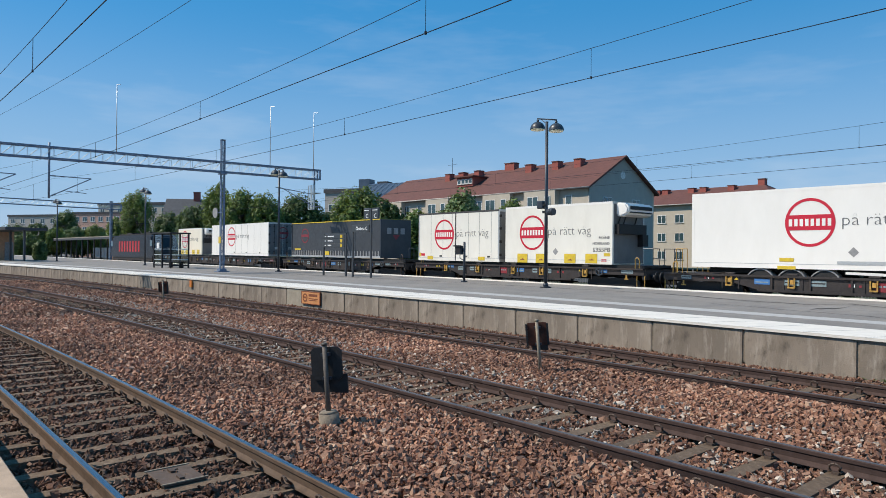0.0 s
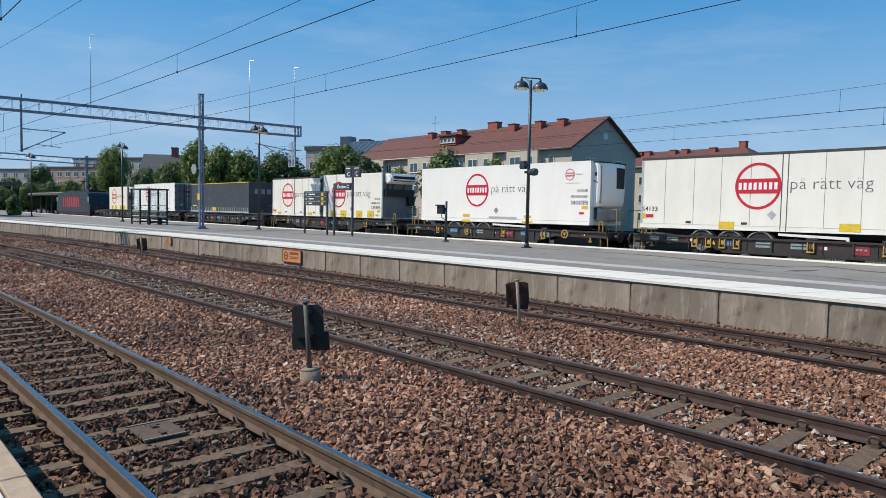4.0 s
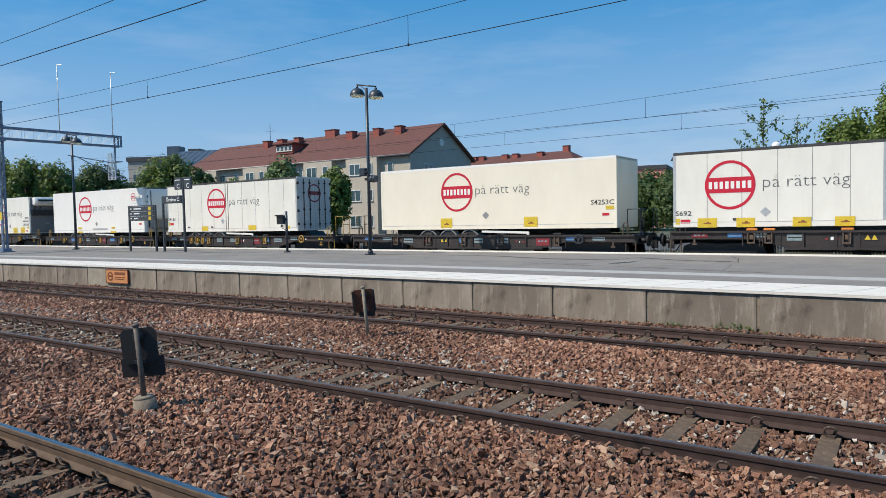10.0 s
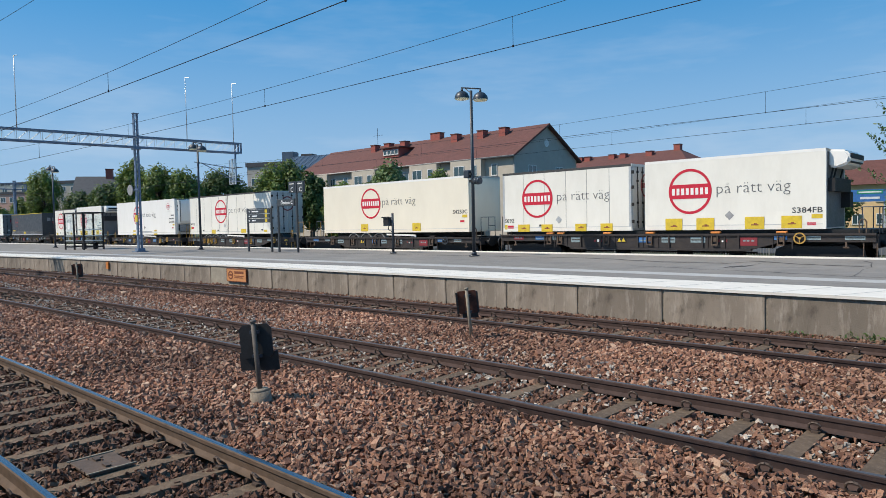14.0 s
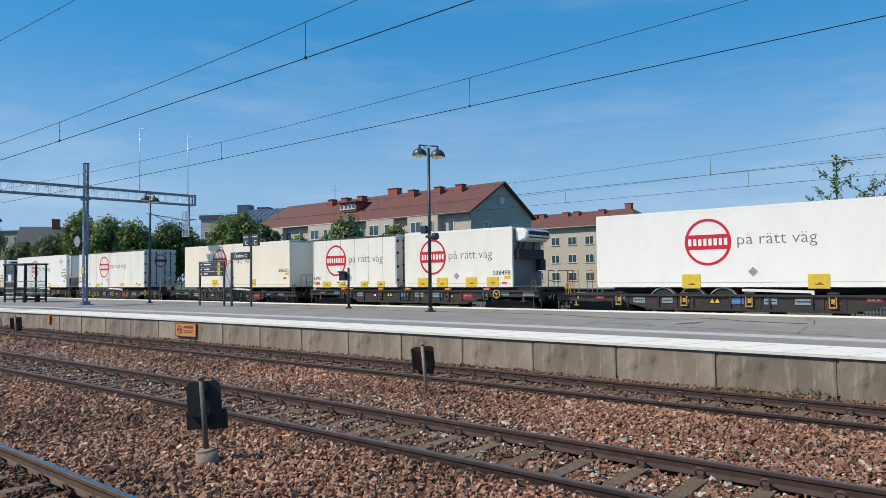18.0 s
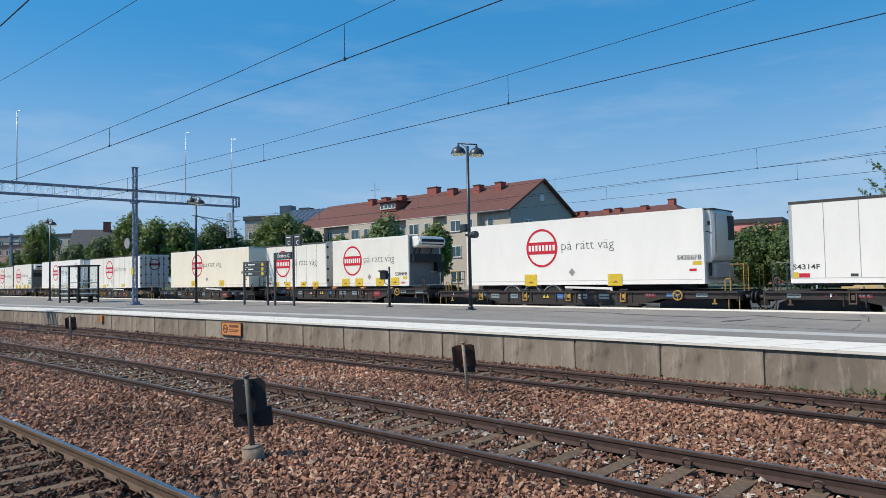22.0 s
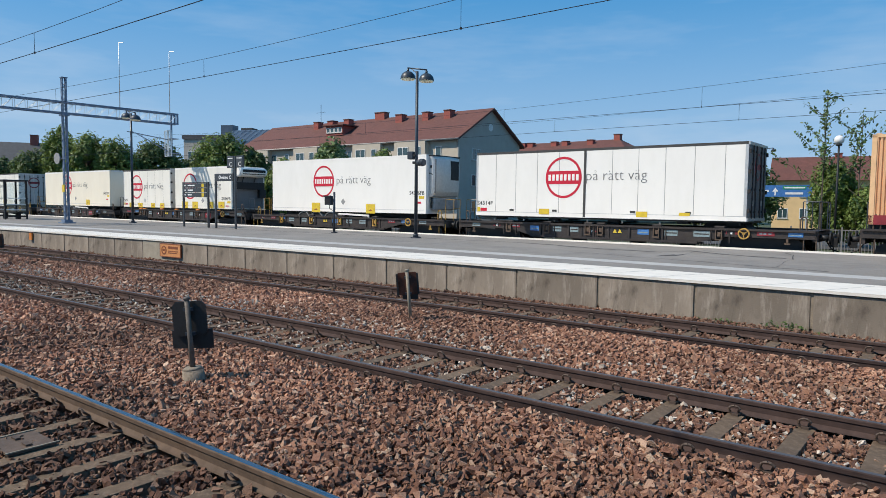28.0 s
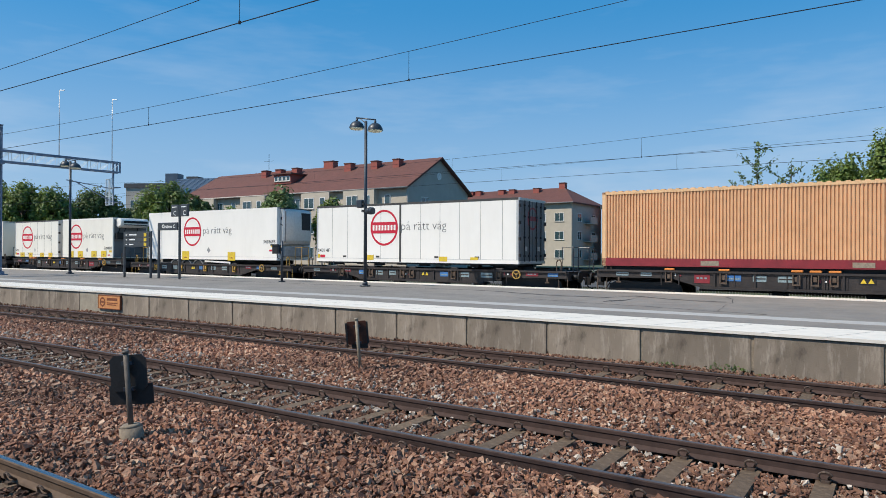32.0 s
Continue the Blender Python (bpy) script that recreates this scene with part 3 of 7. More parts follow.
def tracks():
    prof, sl, cl = rail_profile(), sleeper_mesh(), clip_mesh()
    spec = (("railway_track", 0, 1, -61.0, 8.0, 0.628, -26.0), ("railway_track", 2, 3, -60.0, 10.0, 0.66, -28.0), ("railway_track", 4, 5, -61.0, 12.0, 0.65, -28.0))
    words_ = ("rust-sided rails with a bright worn running surface on concrete sleepers",
              "brown rusty rails on concrete sleepers in pale stained ballast",
              "dull brown rails on sleepers beside the platform wall")
    for q, (name, a, b, s0, s1, step, clip_from) in enumerate(spec):
        nm = (N_RAILS[a] + N_RAILS[b]) / 2
        root = thing(name, Matrix(), words_[q], "railway track", "tracks between the platforms", "structure")
        for k in (a, b):
            swept("rail", prof, -300, 70, N_RAILS[k], 1.5, [M["rail_side"] if a == 0 else M["rail_dark"], M["rail_top"] if a == 0 else M["rail_dull"]], root, (0, 14))
        for i in range(int((s1 - s0) / step) + 1):
            s = s0 + i * step
            ob = piece("sleeper", sl, root, at_line(s, nm, -0.168, random.uniform(-0.4, 0.4)))
            if s > clip_from:
                for side in (-1, 1):
                    for inner in (0, 180):
                        piece("spring_clip", cl, ob, pose(0, side * 0.752, 0.005, 0, 0, inner))
        # the far sleepers, too small to pick apart
        vs, fs = [], []
        for s in np.arange(-200, s0 - 0.3, step):
            k = len(vs)
            for ds, dn, z in ((-.12, -1.25, -.168), (.12, -1.25, -.168), (.12, 1.25, -.168), (-.12, 1.25, -.168), (-.12, -1.25, -.3), (.12, -1.25, -.3), (.12, 1.25, -.3), (-.12, 1.25, -.3)):
                x, y = line_xy(s + ds, nm + dn)
                vs.append((x, y, z))
            fs += [(k, k + 1, k + 2, k + 3), (k, k + 4, k + 5, k + 1), (k + 1, k + 5, k + 6, k + 2), (k + 2, k + 6, k + 7, k + 3), (k + 3, k + 7, k + 4, k)]
        me = bpy.data.meshes.new("far_sleepers")
        me.from_pydata(vs, [], fs)
        me.materials.append(M["sleeper"])
        ob = new("far_sleepers", me)
        ob.parent = root
        tagged(ob, kind="stuff")
    # goods track under the train
    root = thing("railway_track", Matrix(), "brown goods track behind the platform", "railway track", "", "structure")
    for dn in (-0.7525, 0.7525):
        swept("rail", prof, -260, 70, dn, 10, [M["rail_side"], M["rail_dull"]], root, (0, 14), xy=train_xy)
    for i in range(110):
        piece("sleeper", sl, root, on_train(-60 + 0.65 * i, 0, -0.168))


def stones(name, count, s0, s1, n0, n1, size, material, seed, falloff=0.0, keep=None, z=-0.235):
    """Broken stones scattered over the bed: one mesh of many small uneven blocks."""
    rng = np.random.default_rng(seed)
    u = rng.random(count)
    s = s0 + (s1 - s0) * (u if not falloff else u ** falloff)
    n = n0 + (n1 - n0) * rng.random(count)
    if keep is not None:
        ok = keep(s, n)
        s, n = s[ok], n[ok]
    c = len(s)
    base = np.array([(x, y, z) for x in (-1, 1) for y in (-1, 1) for z in (-1, 1)], float)
    sz = size * rng.lognormal(0, 0.28, (c, 1)) * np.array([0.66, 0.46, 0.33]) * (0.8 + 0.4 * rng.random((c, 3)))
    v = base[None] * (0.80 + 0.75 * (rng.random((c, 8, 3)) - 0.5)) + 0.45 * (rng.random((c, 8, 3)) - 0.5)
    v = v * sz[:, None, :]
    q = rng.normal(size=(c, 4)) * np.array([1.1, 0.6, 0.6, 1.1])
    q /= np.linalg.norm(q, axis=1, keepdims=True)
    w_, x_, y_, z_ = q.T
    rot = np.stack([1 - 2 * (y_ * y_ + z_ * z_), 2 * (x_ * y_ - z_ * w_), 2 * (x_ * z_ + y_ * w_),
                    2 * (x_ * y_ + z_ * w_), 1 - 2 * (x_ * x_ + z_ * z_), 2 * (y_ * z_ - x_ * w_),
                    2 * (x_ * z_ - y_ * w_), 2 * (y_ * z_ + x_ * w_), 1 - 2 * (x_ * x_ + y_ * y_)], -1).reshape(c, 3, 3)
    v = np.einsum("cij,ckj->cki", rot, v)
    near = np.min(np.abs(n[:, None] - np.array([2.40, 6.88, 11.52])[None]), axis=1)
    zz = z + 0.088 * rng.random(c) + 0.012 * np.sin(s * 1.3) * np.cos(n * 1.9) + np.where(n > 1.6, 0.07 * np.clip((near - 0.72) / 0.2, 0, 1), -0.02) - np.where(n < 3.1, 0.008, 0.0) - np.where((n > 3.1) & (near < 0.7), 0.022, 0.0)
    pos = np.stack([(R + n) * np.sin(s / R), (R + n) * np.cos(s / R) - R, zz], -1)
    v = (v + pos[:, None, :]).reshape(-1, 3)
    face = np.array([(0, 1, 3), (0, 3, 2), (4, 6, 7), (4, 7, 5), (0, 4, 5), (0, 5, 1), (2, 3, 7), (2, 7, 6), (0, 2, 6), (0, 6, 4), (1, 5, 7), (1, 7, 3)])
    f = (face[None] + 8 * np.arange(c)[:, None, None]).reshape(-1, 3)
    me = bpy.data.meshes.new(name)
    me.vertices.add(len(v))
    me.vertices.foreach_set("co", v.ravel())
    me.loops.add(f.size)
    me.loops.foreach_set("vertex_index", f.ravel())
    me.polygons.add(len(f))
    me.polygons.foreach_set("loop_start", np.arange(0, f.size, 3))
    me.polygons.foreach_set("use_smooth", np.zeros(len(f), bool))
    me.update(calc_edges=True)
    me.validate()
    me.materials.append(material)
    ob = new(name, me)
    return tagged(ob, "loose red-brown broken stones of the track bed", "ballast", "", "stuff")


def off_rails(s, n):
    """Keep stones off the rails and mostly off the sleepers' tops."""
    ok = np.ones(len(s), bool)
    for r in N_RAILS:
        ok &= np.abs(n - r) > 0.09
    rng = np.random.default_rng(9)
    for nm, s0, step, half, bare in ((2.40, -61.0, 0.628, 0.86, 0.93), (6.88, -60.0, 0.66, 1.02, 0.86), (11.52, -61.0, 0.65, 0.95, 0.86)):
        off = np.abs((s - s0 + step / 2) % step - step / 2)
        ok &= ~((off < 0.08) & (np.abs(n - nm) < (np.where(n < nm, 1.25, half) if nm < 3 else half)) & (rng.random(len(s)) < bare))
        if nm > 3:
            ok &= ~((off < 0.10) & (np.abs(n - nm) < 0.7) & (rng.random(len(s)) < 0.9))
    return ok


def ballast():
    def seen(s, n):
        """Thin the stones in the corner below the near platform's edge."""
        ok = off_rails(s, n)
        rng = np.random.default_rng(14)
        return ok & ((n > 0.5 + (s + 6.1) * 0.85) | (rng.random(len(s)) < 0.15))
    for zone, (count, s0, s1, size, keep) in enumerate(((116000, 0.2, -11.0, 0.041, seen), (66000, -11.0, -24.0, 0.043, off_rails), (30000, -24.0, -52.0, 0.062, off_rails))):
        # the two farther zones take the lighter stone tone
        far = M["lighter"] if zone else M["ballast"]
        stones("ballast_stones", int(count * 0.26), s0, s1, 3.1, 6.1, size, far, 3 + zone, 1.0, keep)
        stones("stained_ballast_stones", int(count * 0.14), s0, s1, 6.1, 7.7, size, M["stained"], 43 + zone, 1.0, keep)
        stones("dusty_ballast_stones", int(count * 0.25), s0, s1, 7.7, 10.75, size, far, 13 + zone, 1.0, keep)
        stones("stained_ballast_stones", int(count * 0.19), s0, s1, 10.75, 13.15, size, M["stained"], 53 + zone, 1.0, keep)
        stones("oily_ballast_stones", int(count * 0.18), s0, s1, 0.75, 3.1, size * 0.92, M["oily"], 23 + zone, 1.0, keep)
    stones("pale_ballast_stones", 3000, 1.0, -24.0, 6.2, 7.55, 0.036, M["pale_stone"], 5, 1.0, off_rails, -0.215)
    stones("pale_ballast_stones", 1800, 1.0, -36.0, 8.0, 8.9, 0.036, M["pale_stone"], 6, 1.0, off_rails, -0.205)
    weeds()


def weeds():
    """Small green tufts at the foot of the platform wall."""
    rng = random.Random(21)
    for s, size in ((-3.65, 0.16), (-3.4, 0.10), (-2.62, 0.22), (-2.35, 0.16), (-4.1, 0.08), (-7.6, 0.07), (-11.8, 0.07), (-10.1, 0.07), (-2.0, 0.1), (-5.2, 0.06)):
        root = thing("weed_tuft", at_line(s, 13.1, -0.2), "small green weed at the foot of the wall", "weed", "weeds along the wall")
        bm = B()
        for k in range(46):
            p = Vector((rng.gauss(0, size * 0.8), rng.uniform(-0.1, 0.08), rng.random() * size + 0.02))
            a, b = Vector((rng.gauss(0, 1), rng.gauss(0, 1), rng.gauss(0, 1))).normalized() * 0.035, Vector((rng.gauss(0, 1), rng.gauss(0, 1), rng.gauss(0, 1))).normalized() * 0.022
            bm.faces.new([bm.verts.new(p + q) for q in (-a, b, a, -b)])
        for k in range(6):
            tube(bm, (rng.gauss(0, size * 0.4), 0, 0), (rng.gauss(0, size * 0.8), rng.uniform(-0.05, 0.05), size), 0.004, n=4)
        part("leaves", bm, M["leaf_pale"], root)


# ---- platforms ----
def platforms():
    N0 = 13.2185
    root = thing("platform", Matrix(), "long island platform with a stained concrete wall and white painted edge", "platform", "", "structure")
    strip("platform_core", -220, 60, N0 + 0.12, lambda s: edge_n(s) - 0.1, PZ - 0.02, M["asphalt"], 4, 6, parent=root, thick=1.1)
    # wall panels of two metres each with open joints
    joint = -4.12
    bm = B()
    L = 1.97
    prism(bm, [(0.003, -0.5), (L - 0.003, -0.5), (L - 0.003, PZ - 0.075), (0.003, PZ - 0.075)], 0, 0.12)
    bmesh.ops.bevel(bm, geom=[e for e in bm.edges], offset=0.003, segments=1, affect="EDGES")
    me = mesh_of("wall_panel", bm, M["concrete"])
    bm = B()
    prism(bm, [(0.003, -0.5), (L - 0.003, -0.5), (L - 0.003, PZ - 0.075), (0.003, PZ - 0.075)], 0, 0.12)
    me2 = mesh_of("wall_panel", bm, M["pale_concrete"])
    for i in range(-40, 32):
        s = joint + i * L
        pale = abs(s + 23.8) < 0.6
        piece("wall_panel", me2 if pale else me, root, at_line(s, N0 + random.uniform(0, 0.012), 0))
    strip("joint_filler", -300, 60, N0 + 0.030, N0 + 0.08, PZ - 0.1, M["foot"], 4, 1, parent=root, thick=0.6)
    strip("far_wall", -300, -83, N0, N0 + 0.12, PZ - 0.09, M["concrete"], 4, 1, parent=root, thick=0.7)
    # coping that overhangs the wall, then the paving
    strip("coping_lip", -300, 60, N0 + 0.015, N0 + 0.3, PZ - 0.055, M["foot"], 2, 0.4, parent=root, thick=0.04)
    strip("white_edge", -300, 60, N0 - 0.035, N0 + 1.55, PZ, M["coping"], 2, 0.6, parent=root, thick=0.055)
    strip("asphalt_strip", -300, 60, N0 + 1.55, N0 + 2.75, PZ - 0.002, M["asphalt"], 2, 1, parent=root, thick=0.05)
    strip("pale_stripe", -300, 60, N0 + 2.75, N0 + 3.45, PZ, M["grey_stripe"], 2, 1, parent=root, thick=0.05)
    strip("asphalt_surface", -220, 60, N0 + 3.45, lambda s: edge_n(s) - 1.1, PZ - 0.002, M["asphalt"], 2, 2, parent=root, thick=0.05)
    strip("far_white_edge", -220, 60, lambda s: edge_n(s) - 1.1, edge_n, PZ, M["coping"], 2, 1, parent=root, thick=0.3)
    # thin joints across the white edge
    bm = B()
    box(bm, -0.006, 0.006, -0.05, 1.5, PZ - 0.001, PZ + 0.0025)
    jm = mesh_of("edge_joint", bm, M["grey_stripe"])
    for i in range(70):
        piece("edge_joint", jm, root, at_line(-58 + i, N0, 0, -24))
    # near platform, on which the camera stands
    near = thing("platform", Matrix(), "near platform with pale paving slabs and a worn stone edge", "platform", "", "structure")
    strip("platform_core", -60, 40, -6.0, 0.70, PZ - 0.06, M["concrete"], 2, 3, parent=near, thick=1.0)
    bm = B()
    box(bm, 0.003, 1.997, 0.605, 0.735, -0.14, 0, bevel=0.008)
    em = mesh_of("edge_beam", bm, M["granite"])
    for i in range(20):
        piece("edge_beam", em, near, at_line(-24 + 2.0 * i, 0, PZ))
    strip("far_edge_beam", -60, -24.05, 0.605, 0.735, PZ, M["granite"], 2, 1, parent=near, thick=0.14)
    bm = B()
    box(bm, 0.004, 0.396, 0.004, 0.396, -0.06, 0, bevel=0.005)
    sm = mesh_of("paving_slab", bm, M["pave_light"])
    for i in range(46):
        for j in range(6):
            piece("paving_slab", sm, near, at_line(-14 + 0.4 * i, 0.596 - 0.4 * (j + 1), PZ))
    strip("paving", -60, 40, -6.0, -1.82, PZ, M["pave_light"], 2, 2, parent=near, thick=0.05)
    strip("paving", -60, -14.05, -1.8, 0.59, PZ, M["pave_light"], 2, 2, parent=near, thick=0.05)
    strip("paving", 4.45, 40, -1.8, 0.59, PZ, M["pave_light"], 2, 2, parent=near, thick=0.05)
    # dark mended cracks in the far platform
    rng = random.Random(5)

    def crack(pts, width, label="dark mended crack in the asphalt"):
        bm = B()
        L_, R_ = [], []
        for k, (s, n) in enumerate(pts):
            wd = 1.5 * width * rng.uniform(0.5, 1.3)
            x, y = line_xy(s, n - wd)
            L_.append(bm.verts.new((x, y, PZ + 0.004)))
            x, y = line_xy(s, n + wd)
            R_.append(bm.verts.new((x, y, PZ + 0.004)))
        for k in range(len(pts) - 1):
            bm.faces.new((L_[k], L_[k + 1], R_[k + 1], R_[k]))
        part("crack", bm, M["asphalt_patch"], root, label)

    def wander(a, b, steps, amp):
        return [(a[0] + (b[0] - a[0]) * k / steps, a[1] + (b[1] - a[1]) * k / steps + rng.uniform(-amp, amp)) for k in range(steps + 1)]

    def chain(pts, amp):
        out = [pts[0]]
        for a, b in zip(pts, pts[1:]):
            out += wander(a, b, max(3, int(abs(b[0] - a[0]) * 3)), amp)[1:]
        return out
    crack(chain([(-12.78, 21.61), (-11.16, 21.22), (-9.44, 20.57), (-7.4, 20.64), (-6.94, 21.93), (-5.7, 21.06), (-4.73, 20.79), (-4.05, 20.75)], 0.06), 0.055)
    crack(chain([(-4.49, 23.08), (-4.13, 22.27), (-3.81, 20.4), (-3.85, 19.67), (-3.71, 18.52), (-3.62, 17.46)], 0.08), 0.05)
    crack(chain([(-6.92, 19.1), (-6.76, 19.42), (-6.55, 19.78)], 0.12), 0.25, "dark asphalt patch")
    crack(chain([(-6.61, 19.95), (-6.66, 21.2), (-6.69, 22.87)], 0.08), 0.10)
    crack(wander((-40, 20.6), (-12.78, 21.61), 30, 0.06), 0.035)
    crack(wander((-9.5, 18.6), (-2.5, 17.2), 20, 0.12), 0.018)


# ---- lineside and platform furniture ----
def lamp_post(s, n, double_turn=0.0, parent_label=""):
    root = thing("platform_lamp", at_line(s, n, PZ, double_turn), "dark grey steel platform lamp with two dome shades", "lamp", "lamps along the platform")
    h = 6.75
    bm = B()
    tube(bm, (0, 0, 0), (0, 0, h), 0.075, 0.06, 12)
    part("pole", bm, M["lamp_grey"], root)
    bm = B()
    tube(bm, (0, 0, 0), (0, 0, 0.05), 0.22, 0.22, 16)
    tube(bm, (0, 0, 0.05), (0, 0, 0.18), 0.12, 0.1, 12)
    part("base_plate", bm, M["lamp_grey"], root)
    bm = B()
    tube(bm, (-0.5, 0, h + 0.19), (0.5, 0, h + 0.0), 0.028, n=8)
    tube(bm, (-0.48, 0, h + 0.18), (-0.48, 0, h + 0.05), 0.02, n=6)
    tube(bm, (0.48, 0, h), (0.48, 0, h - 0.13), 0.02, n=6)
    tube(bm, (-0.3, 0, h + 0.13), (0, 0, h - 0.1), 0.018, n=6)
    part("crossbar", bm, M["lamp_grey"], root)
    for sx, dz in ((-0.48, 0.08), (0.48, -0.1)):
        bm = B()
        rings = []
        for k in range(7):
            a = k / 6 * math.pi / 2
            rings.append([bm.verts.new((sx + 0.31 * math.sin(a) * math.cos(2 * math.pi * j / 20), 0.31 * math.sin(a) * math.sin(2 * math.pi * j / 20), h + dz - 0.33 + 0.31 * math.cos(a))) for j in range(20)] if k else [bm.verts.new((sx, 0, h + dz - 0.02))])
        for k in range(6):
            for j in range(20):
                if k == 0:
                    bm.faces.new((rings[0][0], rings[1][j], rings[1][(j + 1) % 20]))
                else:
                    bm.faces.new((rings[k][j], rings[k + 1][j], rings[k + 1][(j + 1) % 20], rings[k][(j + 1) % 20]))
        for f in bm.faces:
            f.smooth = True
        tube(bm, (sx, 0, h + dz - 0.04), (sx, 0, h + dz + 0.06), 0.05, n=8)
        sh = part("shade", bm, M["lamp_grey"], root)
        bm = B()
        tube(bm, (sx, 0, h + dz - 0.375), (sx, 0, h + dz - 0.325), 0.27, 0.30, 20)
        part("diffuser", bm, M["lamp_inner"], sh, "pale lamp diffuser")
    return root


def loudspeakers(s, n, z):
    root = thing("loudspeaker", at_line(s, n, z), "two grey loudspeakers clamped to the lamp pole", "loudspeaker")
    bm = B()
    box(bm, -0.40, -0.10, -0.13, 0.13, 0.14, 0.46, bevel=0.03)
    part("speaker_box", bm, M["lamp_grey"], root)
    bm = B()
    tube(bm, (0.07, 0, 0), (0.28, 0, 0), 0.12, 0.155, 14)
    tube(bm, (0.28, 0, 0), (0.40, 0, 0), 0.155, 0.14, 14)
    part("speaker_horn", bm, M["lamp_grey"], root)
    for row in ((-0.13, 0.12, -0.1, 0.1, -0.05, 0.05), (-0.13, 0.0, -0.1, 0.1, 0.25, 0.33)):
        boxes("clamp", [row], M["black"], root)


def signs():
    # tall track-letter sign and station name board on a shared pair of posts
    n = 21.35
    sR, sL = -28.88, -30.45
    root = thing("track_letter_sign", at_line(sR, n, PZ), "dark grey post with two small track-letter signs on top", "sign")
    bm = B()
    box(bm, -0.05, 0.05, -0.05, 0.05, 0, 3.72, bevel=0.012)
    part("post", bm, M["sign_dark"], root)
    for x in (-0.62, 0.1):
        bm = B()
        box(bm, x, x + 0.56, -0.06, 0.06, 3.14, 3.74, bevel=0.02)
        p = part("sign_panel", bm, M["sign_dark"], root)
        words("letter", "C", 0.34, M["sign_white"], p, pose(x + 0.2, -0.065, 3.2), "white letter C")
        boxes("lettering", [(x + 0.08, x + 0.48, -0.065, -0.061, 3.6, 3.64)], M["sign_white"], p)
    root = thing("station_name_sign", at_line(sL, n, PZ), "dark station name board on a slim dark post", "sign")
    bm = B()
    box(bm, -0.05, 0.05, -0.05, 0.05, 0, 2.83, bevel=0.012)
    part("post", bm, M["sign_dark"], root)
    bm = B()
    box(bm, -0.02, 1.48, -0.055, 0.045, 2.46, 2.85, bevel=0.015)
    p = part("sign_panel", bm, M["sign_dark"], root)
    words("lettering", "Örebro C", 0.25, M["sign_white"], p, pose(0.32, -0.062, 2.57), "white station name", bold=0.004)
    root = thing("departure_board", at_line(-33.2, n, PZ), "dark information board with three lit rows on two posts", "sign")
    for x in (0.0, 2.2):
        bm = B()
        box(bm, x - 0.05, x + 0.05, -0.05, 0.05, 0, 2.42, bevel=0.012)
        part("post", bm, M["sign_dark"], root)
    bm = B()
    box(bm, -0.05, 2.25, -0.045, 0.045, 2.38, 2.43)
    part("top_rail", bm, M["sign_dark"], root)
    for k in range(3):
        z = 1.62 + 0.255 * k
        bm = B()
        box(bm, 0.05, 2.15, -0.075, 0.06, z, z + 0.235, bevel=0.01)
        p = part("display_panel", bm, M["sign_dark"], root)
        boxes("lettering", [(0.2, 0.30, -0.08, -0.076, z + 0.09, z + 0.15)], M["sign_white"], p, "white arrow mark")
        boxes("lettering", [(0.5, 0.85 + 0.13 * k, -0.08, -0.076, z + 0.09, z + 0.155)], M["sign_white"], p)
        boxes("amber_field", [(1.72, 1.93, -0.08, -0.076, z + 0.03, z + 0.21)], M["yellow"], p, "yellow field")
    # grey control box on a post
    root = thing("platform_signal_box", at_line(-22.7, 22.0, PZ), "grey equipment box on a dark post", "equipment box")
    bm = B()
    tube(bm, (0, 0, 0), (0, 0, 1.9), 0.06, 0.055, 10)
    part("post", bm, M["lamp_grey"], root)
    bm = B()
    tube(bm, (0, 0, 0), (0, 0, 0.06), 0.16, 0.16, 12)
    part("base_plate", bm, M["lamp_grey"], root)
    bm = B()
    box(bm, -0.5, -0.08, -0.15, 0.15, 1.3, 1.72, bevel=0.02)
    b2 = part("box", bm, M["lamp_grey"], root)
    boxes("hood", [(-0.53, -0.05, -0.22, -0.15, 1.68, 1.74)], M["black"], b2)
    boxes("lens_plate", [(-0.46, -0.12, -0.165, -0.151, 1.36, 1.66)], M["black"], b2)
    bm = B()
    for a, b in zip([(-0.3, 0, 1.3), (-0.3, 0, 1.12), (-0.1, 0, 1.05), (0, 0, 0.9)], [(-0.3, 0, 1.12), (-0.1, 0, 1.05), (0, 0, 0.9), (0, 0, 0.85)]):
        tube(bm, a, b, 0.018, n=6)
    part("cable", bm, M["black"], root)


